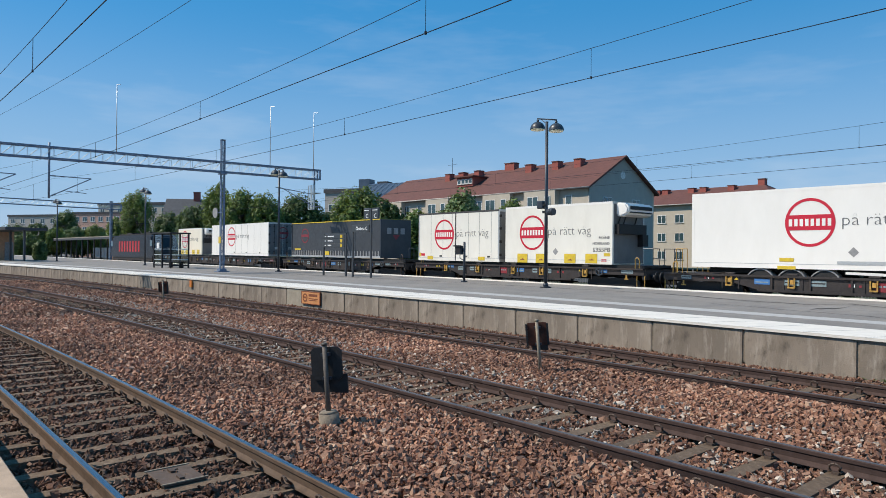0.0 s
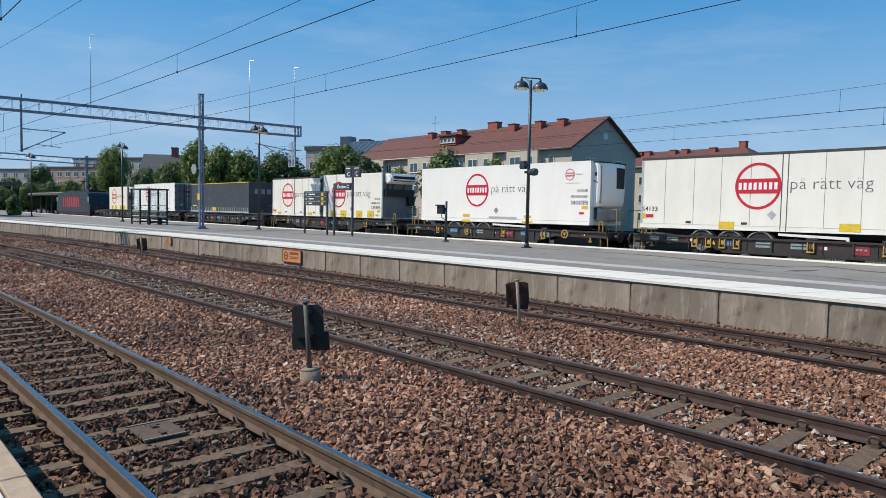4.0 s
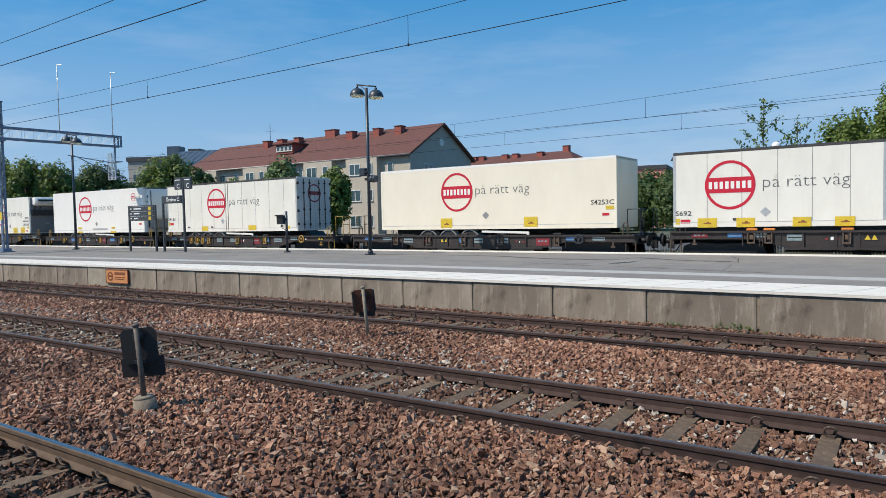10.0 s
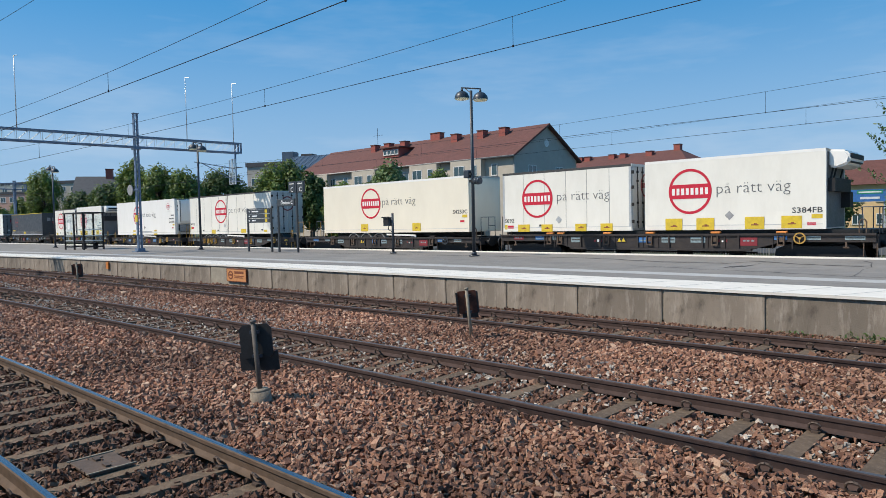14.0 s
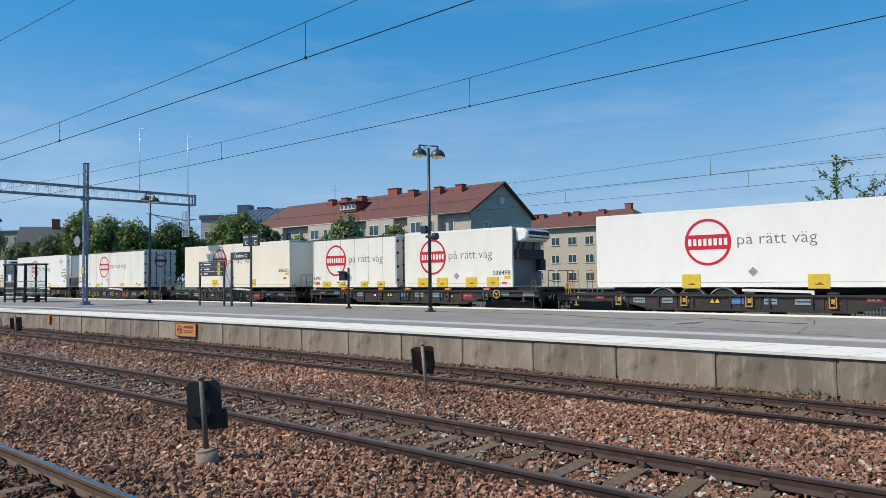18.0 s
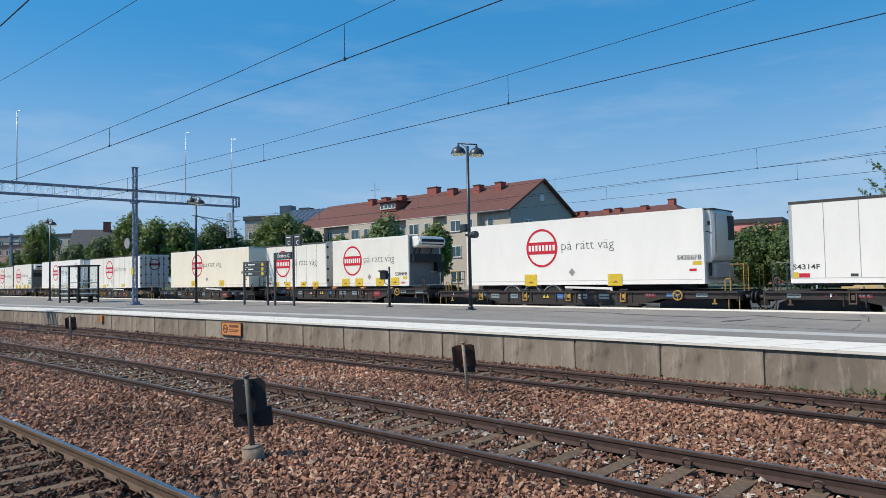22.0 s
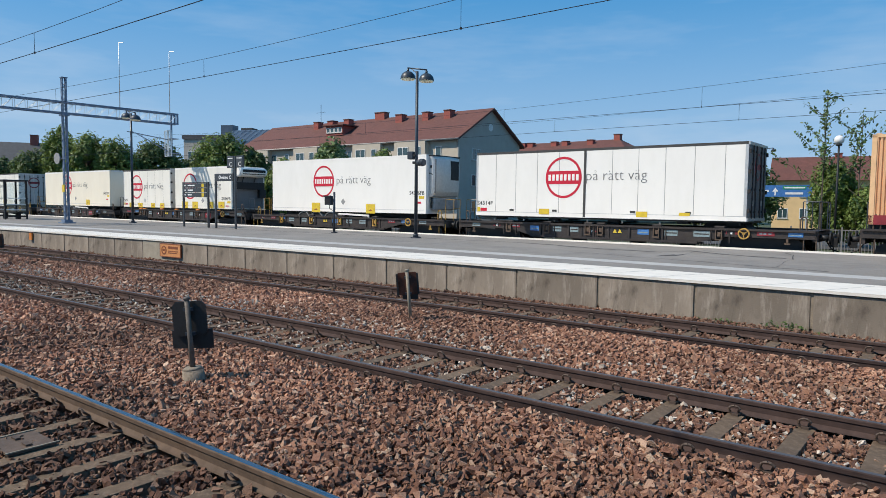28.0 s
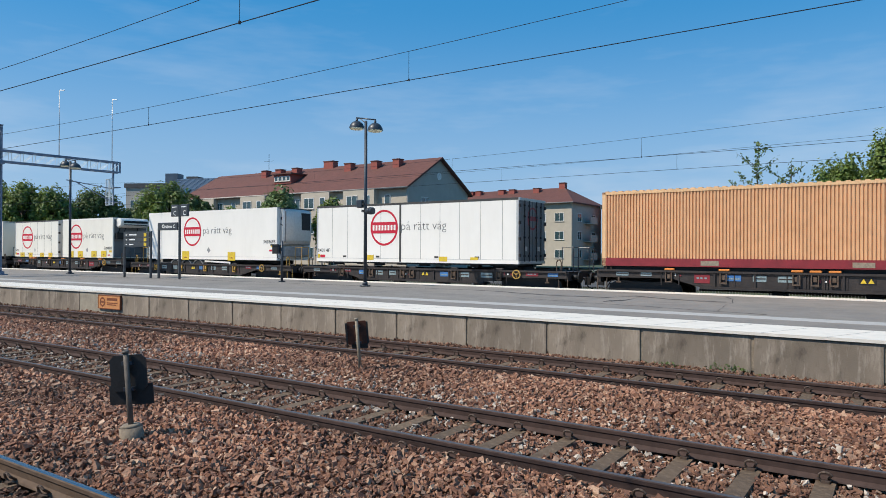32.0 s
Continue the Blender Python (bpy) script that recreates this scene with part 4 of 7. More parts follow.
def warning_plate():
    root = thing("warning_sign", at_line(-22.0, 13.19, 0.285), "orange warning plate with faded writing on the platform wall", "sign")
    bm = B()
    box(bm, -0.63, 0.63, -0.03, 0.03, -0.225, 0.225, bevel=0.008)
    part("plate", bm, M["salmon"], root)
    boxes("edge_frame", [(-0.65, -0.62, -0.036, 0.03, -0.24, 0.24), (0.62, 0.65, -0.036, 0.03, -0.24, 0.24), (-0.65, 0.65, -0.036, 0.03, 0.215, 0.24), (-0.65, 0.65, -0.036, 0.03, -0.24, -0.215)], M["faded_ink"], root)
    boxes("lettering", [(-0.12, 0.48, -0.036, -0.031, 0.06, 0.15), (-0.12, 0.5, -0.036, -0.031, -0.04, -0.01), (-0.12, 0.42, -0.036, -0.031, -0.1, -0.07)], M["faded_ink"], root)
    bm = B()
    disc(bm, (-0.38, -0.031, 0.0), 0.16, 0.11, 0.006, 24)
    box(bm, -0.46, -0.3, -0.037, -0.031, -0.03, 0.04)
    part("symbol", bm, M["faded_ink"], root)
    root = thing("small_plate", at_line(-32.6, 13.17, 0.38), "small orange plate on the platform wall", "sign")
    boxes("plate", [(-0.12, 0.12, -0.03, 0.03, -0.16, 0.16)], M["orange"], root)


def dwarf_signal(s, n, turn, height, scale, plate, base_big, tilt=0.0, label=""):
    root = thing("dwarf_signal", at_line(s, n, -0.24, turn) @ pose(0, 0, 0, 0, tilt), label, "railway signal", "dwarf signals between the tracks")
    k = scale
    bm = B()
    if base_big:
        tube(bm, (0, 0, -0.05), (0, 0, 0.27), 0.14, 0.125, 18)
        tube(bm, (0, 0, 0.27), (0, 0, 0.30), 0.125, 0.09, 18)
    else:
        box(bm, -0.12, 0.12, -0.1, 0.1, -0.05, 0.07, bevel=0.03)
    part("concrete_foot", bm, M["foot"], root)
    bm = B()
    tube(bm, (0, 0, 0.05), (0, 0, height), 0.032, 0.03, 12)
    tube(bm, (0, 0, height), (0, 0, height + 0.03), 0.04, 0.034, 12)
    part("pole", bm, M["pole_dark"] if base_big else M["pole_tan"], root)
    for name, x0, x1, z0, z1, y in (("upper_plate", -0.215, 0.20, height - 0.45, height - 0.03, 0.05), ("lower_plate", -0.25, 0.25, height - 0.62, height - 0.38, 0.075)):
        if not base_big:
            x0, x1 = x0 * 1.0, x1 * 1.0
            if name == "lower_plate":
                x0, x1, z0, z1 = -0.12, 0.17, height - 0.55, height - 0.36
        bm = B()
        c = 0.05
        prism(bm, [(x0 + c, z0), (x1 - c, z0), (x1, z0 + c), (x1, z1 - c), (x1 - c, z1), (x0 + c, z1), (x0, z1 - c), (x0, z0 + c)] if name == "upper_plate" else [(x0, z0 + 0.02), (x1, z0), (x1, z1), (x0, z1)], y, y + 0.02)
        p = part(name, bm, plate if name == "upper_plate" else M["signal_black"], root)
    for z in (height - 0.12, height - 0.42):
        boxes("bracket", [(-0.06, 0.06, 0.0, 0.052, z - 0.02, z + 0.02)], M["lamp_grey"], root)
    if not base_big:
        for x0, x1 in ((-0.215, -0.18), (0.165, 0.20)):
            boxes("side_rim", [(x0, x1, 0.02, 0.05, height - 0.45, height - 0.05)], M["signal_black"], root)


def track_plate():
    root = thing("track_box_cover", at_line(-6.68, 2.36, -0.15), "flat rusty steel box lying between the rails", "cable box")
    bm = B()
    box(bm, -0.25, 0.25, -0.2, 0.2, -0.014, 0.012, bevel=0.004)
    part("cover", bm, M["rust_plate"], root)
    for x in (-0.26, 0.24):
        boxes("edge_bar", [(x, x + 0.016, -0.22, 0.22, 0.012, 0.022)], M["pole_tan"], root)
    for x in (-0.12, 0.12):
        boxes("latch", [(x - 0.05, x + 0.05, -0.025, 0.025, 0.012, 0.03)], M["clip"], root)


def shelter():
    root = thing("platform_shelter", at_line(-53.1, 19.8, PZ), "glass waiting shelter with a dark steel frame", "shelter")
    Lx, Ly, h = 2.95, 1.4, 2.62
    for x in (0, Lx * 0.5, Lx):
        for y in (0, Ly):
            bm = B()
            box(bm, x - 0.05, x + 0.05, y - 0.05, y + 0.05, 0, h)
            part("post", bm, M["black"], root)
    boxes("roof", [(-0.12, Lx + 0.12, -0.12, Ly + 0.12, h, h + 0.1)], M["black"], root, bevel=0.02)

    def pane(x0, x1, y0, y1):
        ob = boxes("pane", [(x0, x1, y0, y1, 0.25, h - 0.05)], M["glass"], root, "clear glass pane")
        ob.visible_shadow = False
        for z in (0.62, 0.98, 1.42):
            boxes("white_band", [(x0 - 0.003, x1 + 0.003, y0 - 0.003, y1 + 0.003, z, z + 0.06)], M["pale_galva"], ob, "pale warning band on the glass")
        boxes("rail", [(x0, x1, y0 - 0.015, y1 + 0.015, 0.15, 0.25)], M["black"], root)
    for x in (0, Lx):
        pane(x - 0.006, x + 0.006, 0.05, Ly - 0.05)
    for x in (0, Lx / 2):
        pane(x + 0.05, x + Lx / 2 - 0.05, Ly - 0.006, Ly + 0.006)
    pane(0.05, Lx / 2 - 0.05, -0.006, 0.006)
    bench = boxes("bench", [(0.3, Lx - 0.3, Ly - 0.5, Ly - 0.12, 0.45, 0.5)], M["black"], root)
    for x in (0.5, Lx - 0.58):
        boxes("bench_leg", [(x, x + 0.08, Ly - 0.45, Ly - 0.15, 0, 0.45)], M["black"], bench)
    boxes("notice", [(0.55, 1.0, -0.03, -0.012, 1.5, 1.95)], M["sign_white"], root, "white notice sheet")


def gantry(m, n_mast, n0, n1, group, z_foot, z_top, low, high, k=1.0):
    """A portal: lattice mast and truss across the tracks. low and high: its two chords; k: how stout it is."""
    root = thing("catenary_gantry", m, "blue-grey lattice steel portal carrying the overhead wires", "catenary gantry", group)
    bm = B()
    for dx in (-0.11 * k, 0.11 * k):
        for dn in (-0.12 * k, 0.12 * k):
            box(bm, dx - 0.04 * k, dx + 0.04 * k, n_mast + dn - 0.04 * k, n_mast + dn + 0.04 * k, z_foot, z_top)
    z, side = z_foot + 0.3, 1
    while z < z_top - 0.5:
        for dx in (-0.13 * k, 0.13 * k):
            tube(bm, (dx, n_mast - side * 0.12 * k, z), (dx, n_mast + side * 0.12 * k, z + 0.42), 0.016, n=5)
        box(bm, -0.1 * k, 0.1 * k, n_mast - 0.165 * k, n_mast - 0.15 * k, z, z + 0.26)
        z, side = z + 0.42, -side
    box(bm, -0.2 * k, 0.2 * k, n_mast - 0.2 * k, n_mast + 0.2 * k, z_top, z_top + 0.04)
    part("mast", bm, M["galva"], root)
    boxes("mast_bracket", [(-0.34 * k, 0.34 * k, n_mast - 0.24 * k, n_mast + 0.24 * k, low - 0.16, low - 0.06)], M["galva"], root)
    if z_foot > 0.1:
        boxes("mast_foot", [(-0.4, 0.4, n_mast - 0.36, n_mast + 0.36, PZ, PZ + 0.06), (-0.26, 0.26, n_mast - 0.22, n_mast + 0.22, PZ + 0.06, PZ + 0.22)], M["galva"], root)
        boxes("yellow_marker", [(-0.2, 0.2, n_mast - 0.17, n_mast - 0.14, 2.5, 2.92)], M["yellow"], root, "yellow marker band")
    for name, z in (("top_chord", high), ("bottom_chord", low)):
        boxes(name, [(-0.3 * k, -0.18 * k, n0, n1, z - 0.06 * k, z + 0.06 * k), (0.18 * k, 0.3 * k, n0, n1, z - 0.06 * k, z + 0.06 * k)], M["galva"], root)
    bm = B()
    n, step = n0, 0.75 * k
    while n < n1 - step * 0.8:
        for dx in (-0.24 * k, 0.24 * k):
            tube(bm, (dx, n, low), (dx, n + step, high), 0.014, n=5, cap=False)
            tube(bm, (dx, n + step, high), (dx, n + step, low), 0.012, n=5, cap=False)
        tube(bm, (-0.24 * k, n, high), (0.24 * k, n + step, high), 0.012, n=5, cap=False)
        n += step
    part("lattice", bm, M["pale_galva"], root)
    for x in (-0.24 * k, 0.24 * k):
        boxes("end_post", [(x - 0.05 * k, x + 0.05 * k, n1 - 0.06 * k, n1 + 0.06 * k, low - 0.06 * k, high + 0.06 * k)], M["galva"], root)
    return root


def drop_tube(root, n, z_low, side, z_top, k=1.0):
    bm = B()
    tube(bm, (0, n, z_top), (0, n, z_low), 0.07 * k, n=10)
    part("drop_tube", bm, M["galva"], root)
    bm = B()
    reach = side * 2.6 * k
    tube(bm, (0, n, z_low + 1.55 * k), (0, n + reach, z_low + 1.5 * k), 0.035 * k, n=6)
    tube(bm, (0, n, z_low + 0.1 * k), (0, n + reach, z_low + 1.5 * k), 0.04 * k, n=6)
    tube(bm, (0, n + reach * 0.35, z_low + 0.55 * k), (0, n + reach * 0.88, z_low + 0.45 * k), 0.025 * k, n=6)
    for q in range(4):
        tube(bm, (0, n + side * (0.18 + 0.07 * q) * k, z_low + 1.545 * k), (0, n + side * (0.2 + 0.07 * q) * k, z_low + 1.545 * k), 0.075 * k, n=8)
        tube(bm, (0, n + side * (0.2 + 0.06 * q) * k, z_low + (0.22 + 0.033 * q) * k), (0, n + side * (0.22 + 0.06 * q) * k, z_low + (0.23 + 0.033 * q) * k), 0.075 * k, n=8)
    part("cantilever_arm", bm, M["galva"], root)


def overhead_wires():
    LOW, SPAN = -24.0, 52.0

    def sag_z(s, low, c):
        u = (s - LOW + SPAN / 2) % SPAN - SPAN / 2
        return low + c * u * u

    def run(name, n, height, r, label, xy=line_xy):
        bm = B()
        pts = []
        for i in range(120):
            s = -232 + 2.5 * i
            x, y = xy(s, n)
            pts.append((x, y, height(s)))
        for a, b in zip(pts, pts[1:]):
            tube(bm, a, b, r, n=5, cap=False)
        tagged(part(name, bm, M["wire"]), label, "overhead wire", "overhead wires")
    for n, zc, slope, low, c, first in ((2.42, 5.40, 0.010, 5.80, 0.0005, -14.0), (6.88, 5.68, 0.011, 5.90, 0.0011, -17.35), (11.5, 5.76, 0.005, 6.14, 0.0008, -17.5),
                                        (0.0, 5.88, 0.0, 6.42, 0.0009, -8.0), (4.5, 5.86, 0.001, 6.42, 0.0005, -7.8)):
        xy = train_xy if n < 2 or n == 4.5 else line_xy
        run("contact_wire", n, lambda s: zc + slope * max(-50, min(0, s)), 0.0085, "dark copper contact wire over the track", xy)
        run("messenger_wire", n, lambda s: sag_z(s, low, c), 0.006, "dark catenary wire hung over the contact wire", xy)
        for i in range(-8, 4):
            s = first + i * 9.0
            x, y = xy(s, n)
            bm = B()
            tube(bm, (x, y, zc + slope * max(-50, min(0, s))), (x, y, sag_z(s, low, c)), 0.006, n=4, cap=False)
            box(bm, x - 0.015, x + 0.015, y - 0.015, y + 0.015, zc + slope * max(-50, min(0, s)) - 0.02, zc + slope * max(-50, min(0, s)) + 0.03)
            tagged(part("dropper", bm, M["wire"]), "thin dropper between two overhead wires", "overhead wire", "droppers")
    run("feeder_wire", 6.9, lambda s: 8.6 + 0.012 * max(-50, min(0, s)) * -1, 0.007, "thin dark feeder wire")


def statics():
    ground()
    tracks()
    platforms()
    for s, n in ((-17.42, 21.25), (-39.6, 22.3), (-60.5, 22.3), (-81.5, 22.3)):
        lamp_post(s, n)
    loudspeakers(-17.42, 21.25, 3.72)
    signs()
    warning_plate()
    dwarf_signal(-7.29, 4.49, 36, 1.12, 1, M["signal_black"], True, -4.5, "black square signal plates seen from behind on a short pole")
    dwarf_signal(-8.03, 9.42, 38, 1.06, 1, M["signal_rust"], False, -5, "rusty brown signal plate on a thin leaning pole")
    dwarf_signal(-27.2, 9.72, 38, 1.06, 1, M["signal_rust"], False, -4, "rusty brown signal plate on a thin pole")
    track_plate()
    shelter()
    skew = pose(-43.58, -1.886, 0, 0, 0, -3.59)
    g1 = gantry(skew, 19.35, -6.56, 26.16, "portals over the tracks", PZ, 9.15, 7.10, 7.73, 0.84)
    drop_tube(g1, 9.6, 4.88, 1, 8.0, 0.82)
    drop_tube(g1, 5.9, 4.88, 1, 8.0, 0.82)
    bm = B()
    tube(bm, (0, 25.83, 7.1), (0, 25.83, 4.96), 0.05, n=8)
    tube(bm, (0, 25.75, 6.03), (0, 22.96, 6.36), 0.03, n=6)
    tube(bm, (0, 25.75, 5.21), (0, 23.45, 6.32), 0.03, n=6)
    for q in range(3):
        tube(bm, (0, 23.2 + 0.06 * q, 6.33), (0, 23.22 + 0.06 * q, 6.33), 0.07, n=8)
    part("cantilever_arm", bm, M["galva"], g1)
    g2 = gantry(at_line(-105.5, 0, 0), 39.5, -8.0, 41.0, "portals over the tracks", 0.0, 9.4, 8.2, 8.97)
    drop_tube(g2, 11.4, 6.3, 1, 9.3)
    # service cage hung from the portal's free end: two framed mesh panels
    cage = thing("gantry_cage", skew @ pose(0, 25.83, 0), "pale steel mesh cage hung below the end of the portal", "cage")
    for dx in (-0.46, 0.06):
        bm = B()
        for q in (0.0, 0.40):
            box(bm, dx + q - 0.022, dx + q + 0.022, -0.25, -0.215, 4.96, 6.66)
        for q in range(4):
            z = 4.96 + 0.555 * q
            box(bm, dx, dx + 0.40, -0.245, -0.22, z, z + 0.035)
        for q in range(1, 6):
            box(bm, dx + q * 0.067 - 0.004, dx + q * 0.067 + 0.004, -0.236, -0.229, 4.98, 6.63)
        part("mesh_panel", bm, M["pale_galva"], cage)
    for z in (6.08, 5.14):
        boxes("cross_bar", [(-0.6, 0.55, -0.24, 0.24, z, z + 0.04)], M["galva"], cage)
    boxes("hanger", [(-0.04, 0.04, -0.05, 0.05, 4.96, 7.75)], M["galva"], cage)
    # pale round plate on a bracket beside the mast
    dish = thing("round_sign", pose(-42.79, 17.16, 4.47, 0, 0, 5.3), "pale grey round plate on a bracket at the mast", "sign")
    bm = B()
    disc(bm, (0, 0, 0), 0.33, 0.0, 0.05, 28)
    part("plate", bm, M["mid_grey"], dish)
    bm = B()
    disc(bm, (0, -0.026, 0), 0.33, 0.29, 0.02, 28)
    part("rim", bm, M["lamp_grey"], dish)
    bm = B()
    box(bm, -0.03, 0.8, 0.02, 0.08, -0.03, 0.03)
    part("bracket", bm, M["galva"], dish)
    for n in (13.04, 22.55, 25.75):
        g1s = thing("lightning_mast", skew @ pose(0, n, 7.78), "tall thin pale pole with a bent top on the portal", "mast", "thin poles on the portal")
        bm = B()
        tube(bm, (0, 0, 0), (0, 0, 4.0), 0.027, 0.02, n=8)
        tube(bm, (0, 0, 3.98), (0.45, 0.1, 3.92), 0.02, n=6)
        part("pole", bm, M["trim"], g1s)
    overhead_wires()


# ---- the goods train: a is the place along the train at the start, z over the rail heads ----
FACE = 1.27        # half the width of a load unit
MOVING = []        # (thing, a, z): moved along the line by motions()
SPINNING = []      # (wheelset, its place along the wagon)
Z0, Z1 = 1.56, 4.40


def rolling(name, a, z, label, category, group=""):
    ob = thing(name, on_train(a, 0, z), label, category, group)
    MOVING.append((ob, a, z))
    return ob


def emblem(parent, x, z, r, y, k=0.97):
    """The red ring and bar, with pale bars in place of its name."""
    bm = B()
    disc(bm, (x, y, z), r, r * 0.885, 0.004, 56, k)
    e = part("ring_emblem", bm, M["red"], parent, "red ring with a red band across")
    bm = B()
    h = r * 0.315
    w_ = k * r
    c = math.sqrt(1 - 0.315 ** 2) * 0.99
    prism(bm, [(x - w_ * c, z - h), (x + w_ * c, z - h), (x + w_, z), (x + w_ * c, z + h), (x - w_ * c, z + h), (x - w_, z)], y - 0.006, y)
    part("band", bm, M["red"], e)
    lw = 2 * w_ * 0.88 / 8
    for i in range(8):
        x0 = x - w_ * 0.88 + i * lw
        bm = B()
        z0, z1 = z - h * 0.47, z + h * 0.47
        prism(bm, [(x0 + lw * 0.19, z0), (x0 + lw * 0.81, z0), (x0 + lw * 0.81, z1), (x0 + lw * 0.19, z1)], y - 0.009, y - 0.0062)
        part("name_bar", bm, M["white"], e)


def diamond(parent, x, z, r, y, material):
    bm = B()
    prism(bm, [(x - r, z), (x, z - r), (x + r, z), (x, z + r)], y - 0.005, y)
    part("diamond_plate", bm, material, parent)


def body_shell(root, L, z1, skin, roof="trim", corner="trim", panels=(), top_rail=0.09):
    """Box body: x from 0 to L, bottom at z 0."""
    H_ = z1
    boxes("body", [(0, L, -FACE + 0.003, FACE - 0.003, 0, H_)], skin, root)
    rows = [(0, L, -FACE, FACE, H_ - top_rail, H_ + 0.012)]
    boxes("roof_edge", rows, M[roof], root)
    for x in (0, L):
        for y in (-FACE, FACE):
            sx = 1 if x == 0 else -1
            sy = 1 if y < 0 else -1
            bm = B()
            box(bm, min(x - sx * 0.006, x + sx * 0.10), max(x - sx * 0.006, x + sx * 0.10), min(y, y + sy * 0.1), max(y, y + sy * 0.1), 0.02, H_ - top_rail)
            part("corner_post", bm, M[corner], root)
    boxes("bottom_rail", [(0, L, -FACE - 0.004, -FACE + 0.05, 0.0, 0.16), (0, L, FACE - 0.05, FACE + 0.004, 0.0, 0.16)], skin, root)
    for x in panels:
        boxes("panel_seam", [(x - 0.009, x + 0.009, -FACE - 0.001, -FACE + 0.02, 0.16, H_ - top_rail)], M["mid_grey"], root)
    return root


def reefer_unit(root, L, H_, style, end="mid_grey"):
    """Cooling machine on the rear end wall."""
    if style == "nose":
        bm = B()
        prism(bm, [(L, H_ - 0.62), (L + 0.28, H_ - 0.68), (L + 0.62, H_ - 0.55), (L + 0.68, H_ - 0.3), (L + 0.55, H_ - 0.08), (L, H_ - 0.02)], -1.05, 1.05)
        bmesh.ops.bevel(bm, geom=list(bm.edges), offset=0.07, segments=2, affect="EDGES")
        u = part("cooling_unit", bm, M["white"], root, "white rounded cooling unit")
        boxes("grille", [(L + 0.45, L + 0.69, -0.85, 0.85, H_ - 0.36, H_ - 0.2)], M["black"], u)
        boxes("lower_slot", [(L + 0.45, L + 0.66, -0.85, 0.85, H_ - 0.50, H_ - 0.45)], M["black"], u)
        # end wall colour darkened to stand for the shade on this side
        boxes("front_wall", [(L, L + 0.02, -FACE + 0.1, FACE - 0.1, 0.05, H_ - 0.1)], M[end], root)
        boxes("bulkhead_box", [(L + 0.02, L + 0.24, -1.1, 1.1, H_ - 1.45, H_ - 1.0)], M["black"], root)
        boxes("side_vent", [(L + 0.02, L + 0.3, 0.7, 1.15, H_ - 2.0, H_ - 1.45)], M["black"], root)
        for y in (-0.9, -0.5, 0.4):
            bm = B()
            tube(bm, (L + 0.06, y, H_ - 1.0), (L + 0.12, y + 0.1, H_ - 0.6), 0.03, n=6)
            part("hose", bm, M["black"], root)
    else:
        skin = "white" if H_ > 2.89 else "trim"
        bm = B()
        zs = (0.84, 0.90, 1.1, 1.6, H_ - 0.95, H_ - 0.5, H_ - 0.16, H_ - 0.06)
        deep = (0.20, 0.27, 0.33, 0.36, 0.37, 0.36, 0.33, 0.28)
        rows_ = []
        for z, dpt in zip(zs, deep):
            half = [(L, -1.06), (L + dpt - 0.12, -1.06), (L + dpt - 0.03, -1.0), (L + dpt, -0.86), (L + dpt + 0.03, -0.4)]
            rows_.append([bm.verts.new((x, y, z)) for x, y in half + [(x, -y) for x, y in half[::-1]]])
        for p, q in zip(rows_, rows_[1:]):
            for k in range(len(p)):
                bm.faces.new((p[k], p[(k + 1) % len(p)], q[(k + 1) % len(p)], q[k])).smooth = False
        bm.faces.new(rows_[0][::-1])
        bm.faces.new(rows_[-1])
        u = part("cooling_unit", bm, M[skin], root, "rounded upright cooling unit")
        boxes("top_cap", [(L, L + 0.31, -1.07, 1.07, H_ - 0.07, H_ - 0.01)], M["black"], u)
        boxes("dark_screen", [(L + 0.30, L + 0.405, 0.2, 0.85, H_ - 1.2, H_ - 0.25)], M["black"], u, "dark cooling screen")
        boxes("front_strip", [(L + 0.28, L + 0.362, -0.98, -0.92, 1.0, H_ - 0.2)], M["shaded_dark"], u)
        boxes("badge", [(L + 0.09, L + 0.19, -1.067, -1.059, H_ - 0.66, H_ - 0.50)], M["black"], u)
        bm = B()
        prism(bm, [(L + 0.01, H_ - 0.86), (L + 0.13, H_ - 0.88), (L + 0.24, H_ - 0.95), (L + 0.24, H_ - 1.0), (L + 0.13, H_ - 0.93), (L + 0.01, H_ - 0.91)], -1.067, -1.059)
        part("panel_line", bm, M["seam"], u)
        bm = B()
        box(bm, L + 0.02, L + 0.3, -0.95, 0.95, 0.2, 0.78, bevel=0.04)
        part("fuel_tank", bm, M["mid_grey"], root)
        bm = B()
        tube(bm, (L + 0.12, -0.98, 0.3), (L + 0.12, -0.98, 0.8), 0.05, n=8)
        part("hose", bm, M["black"], root)


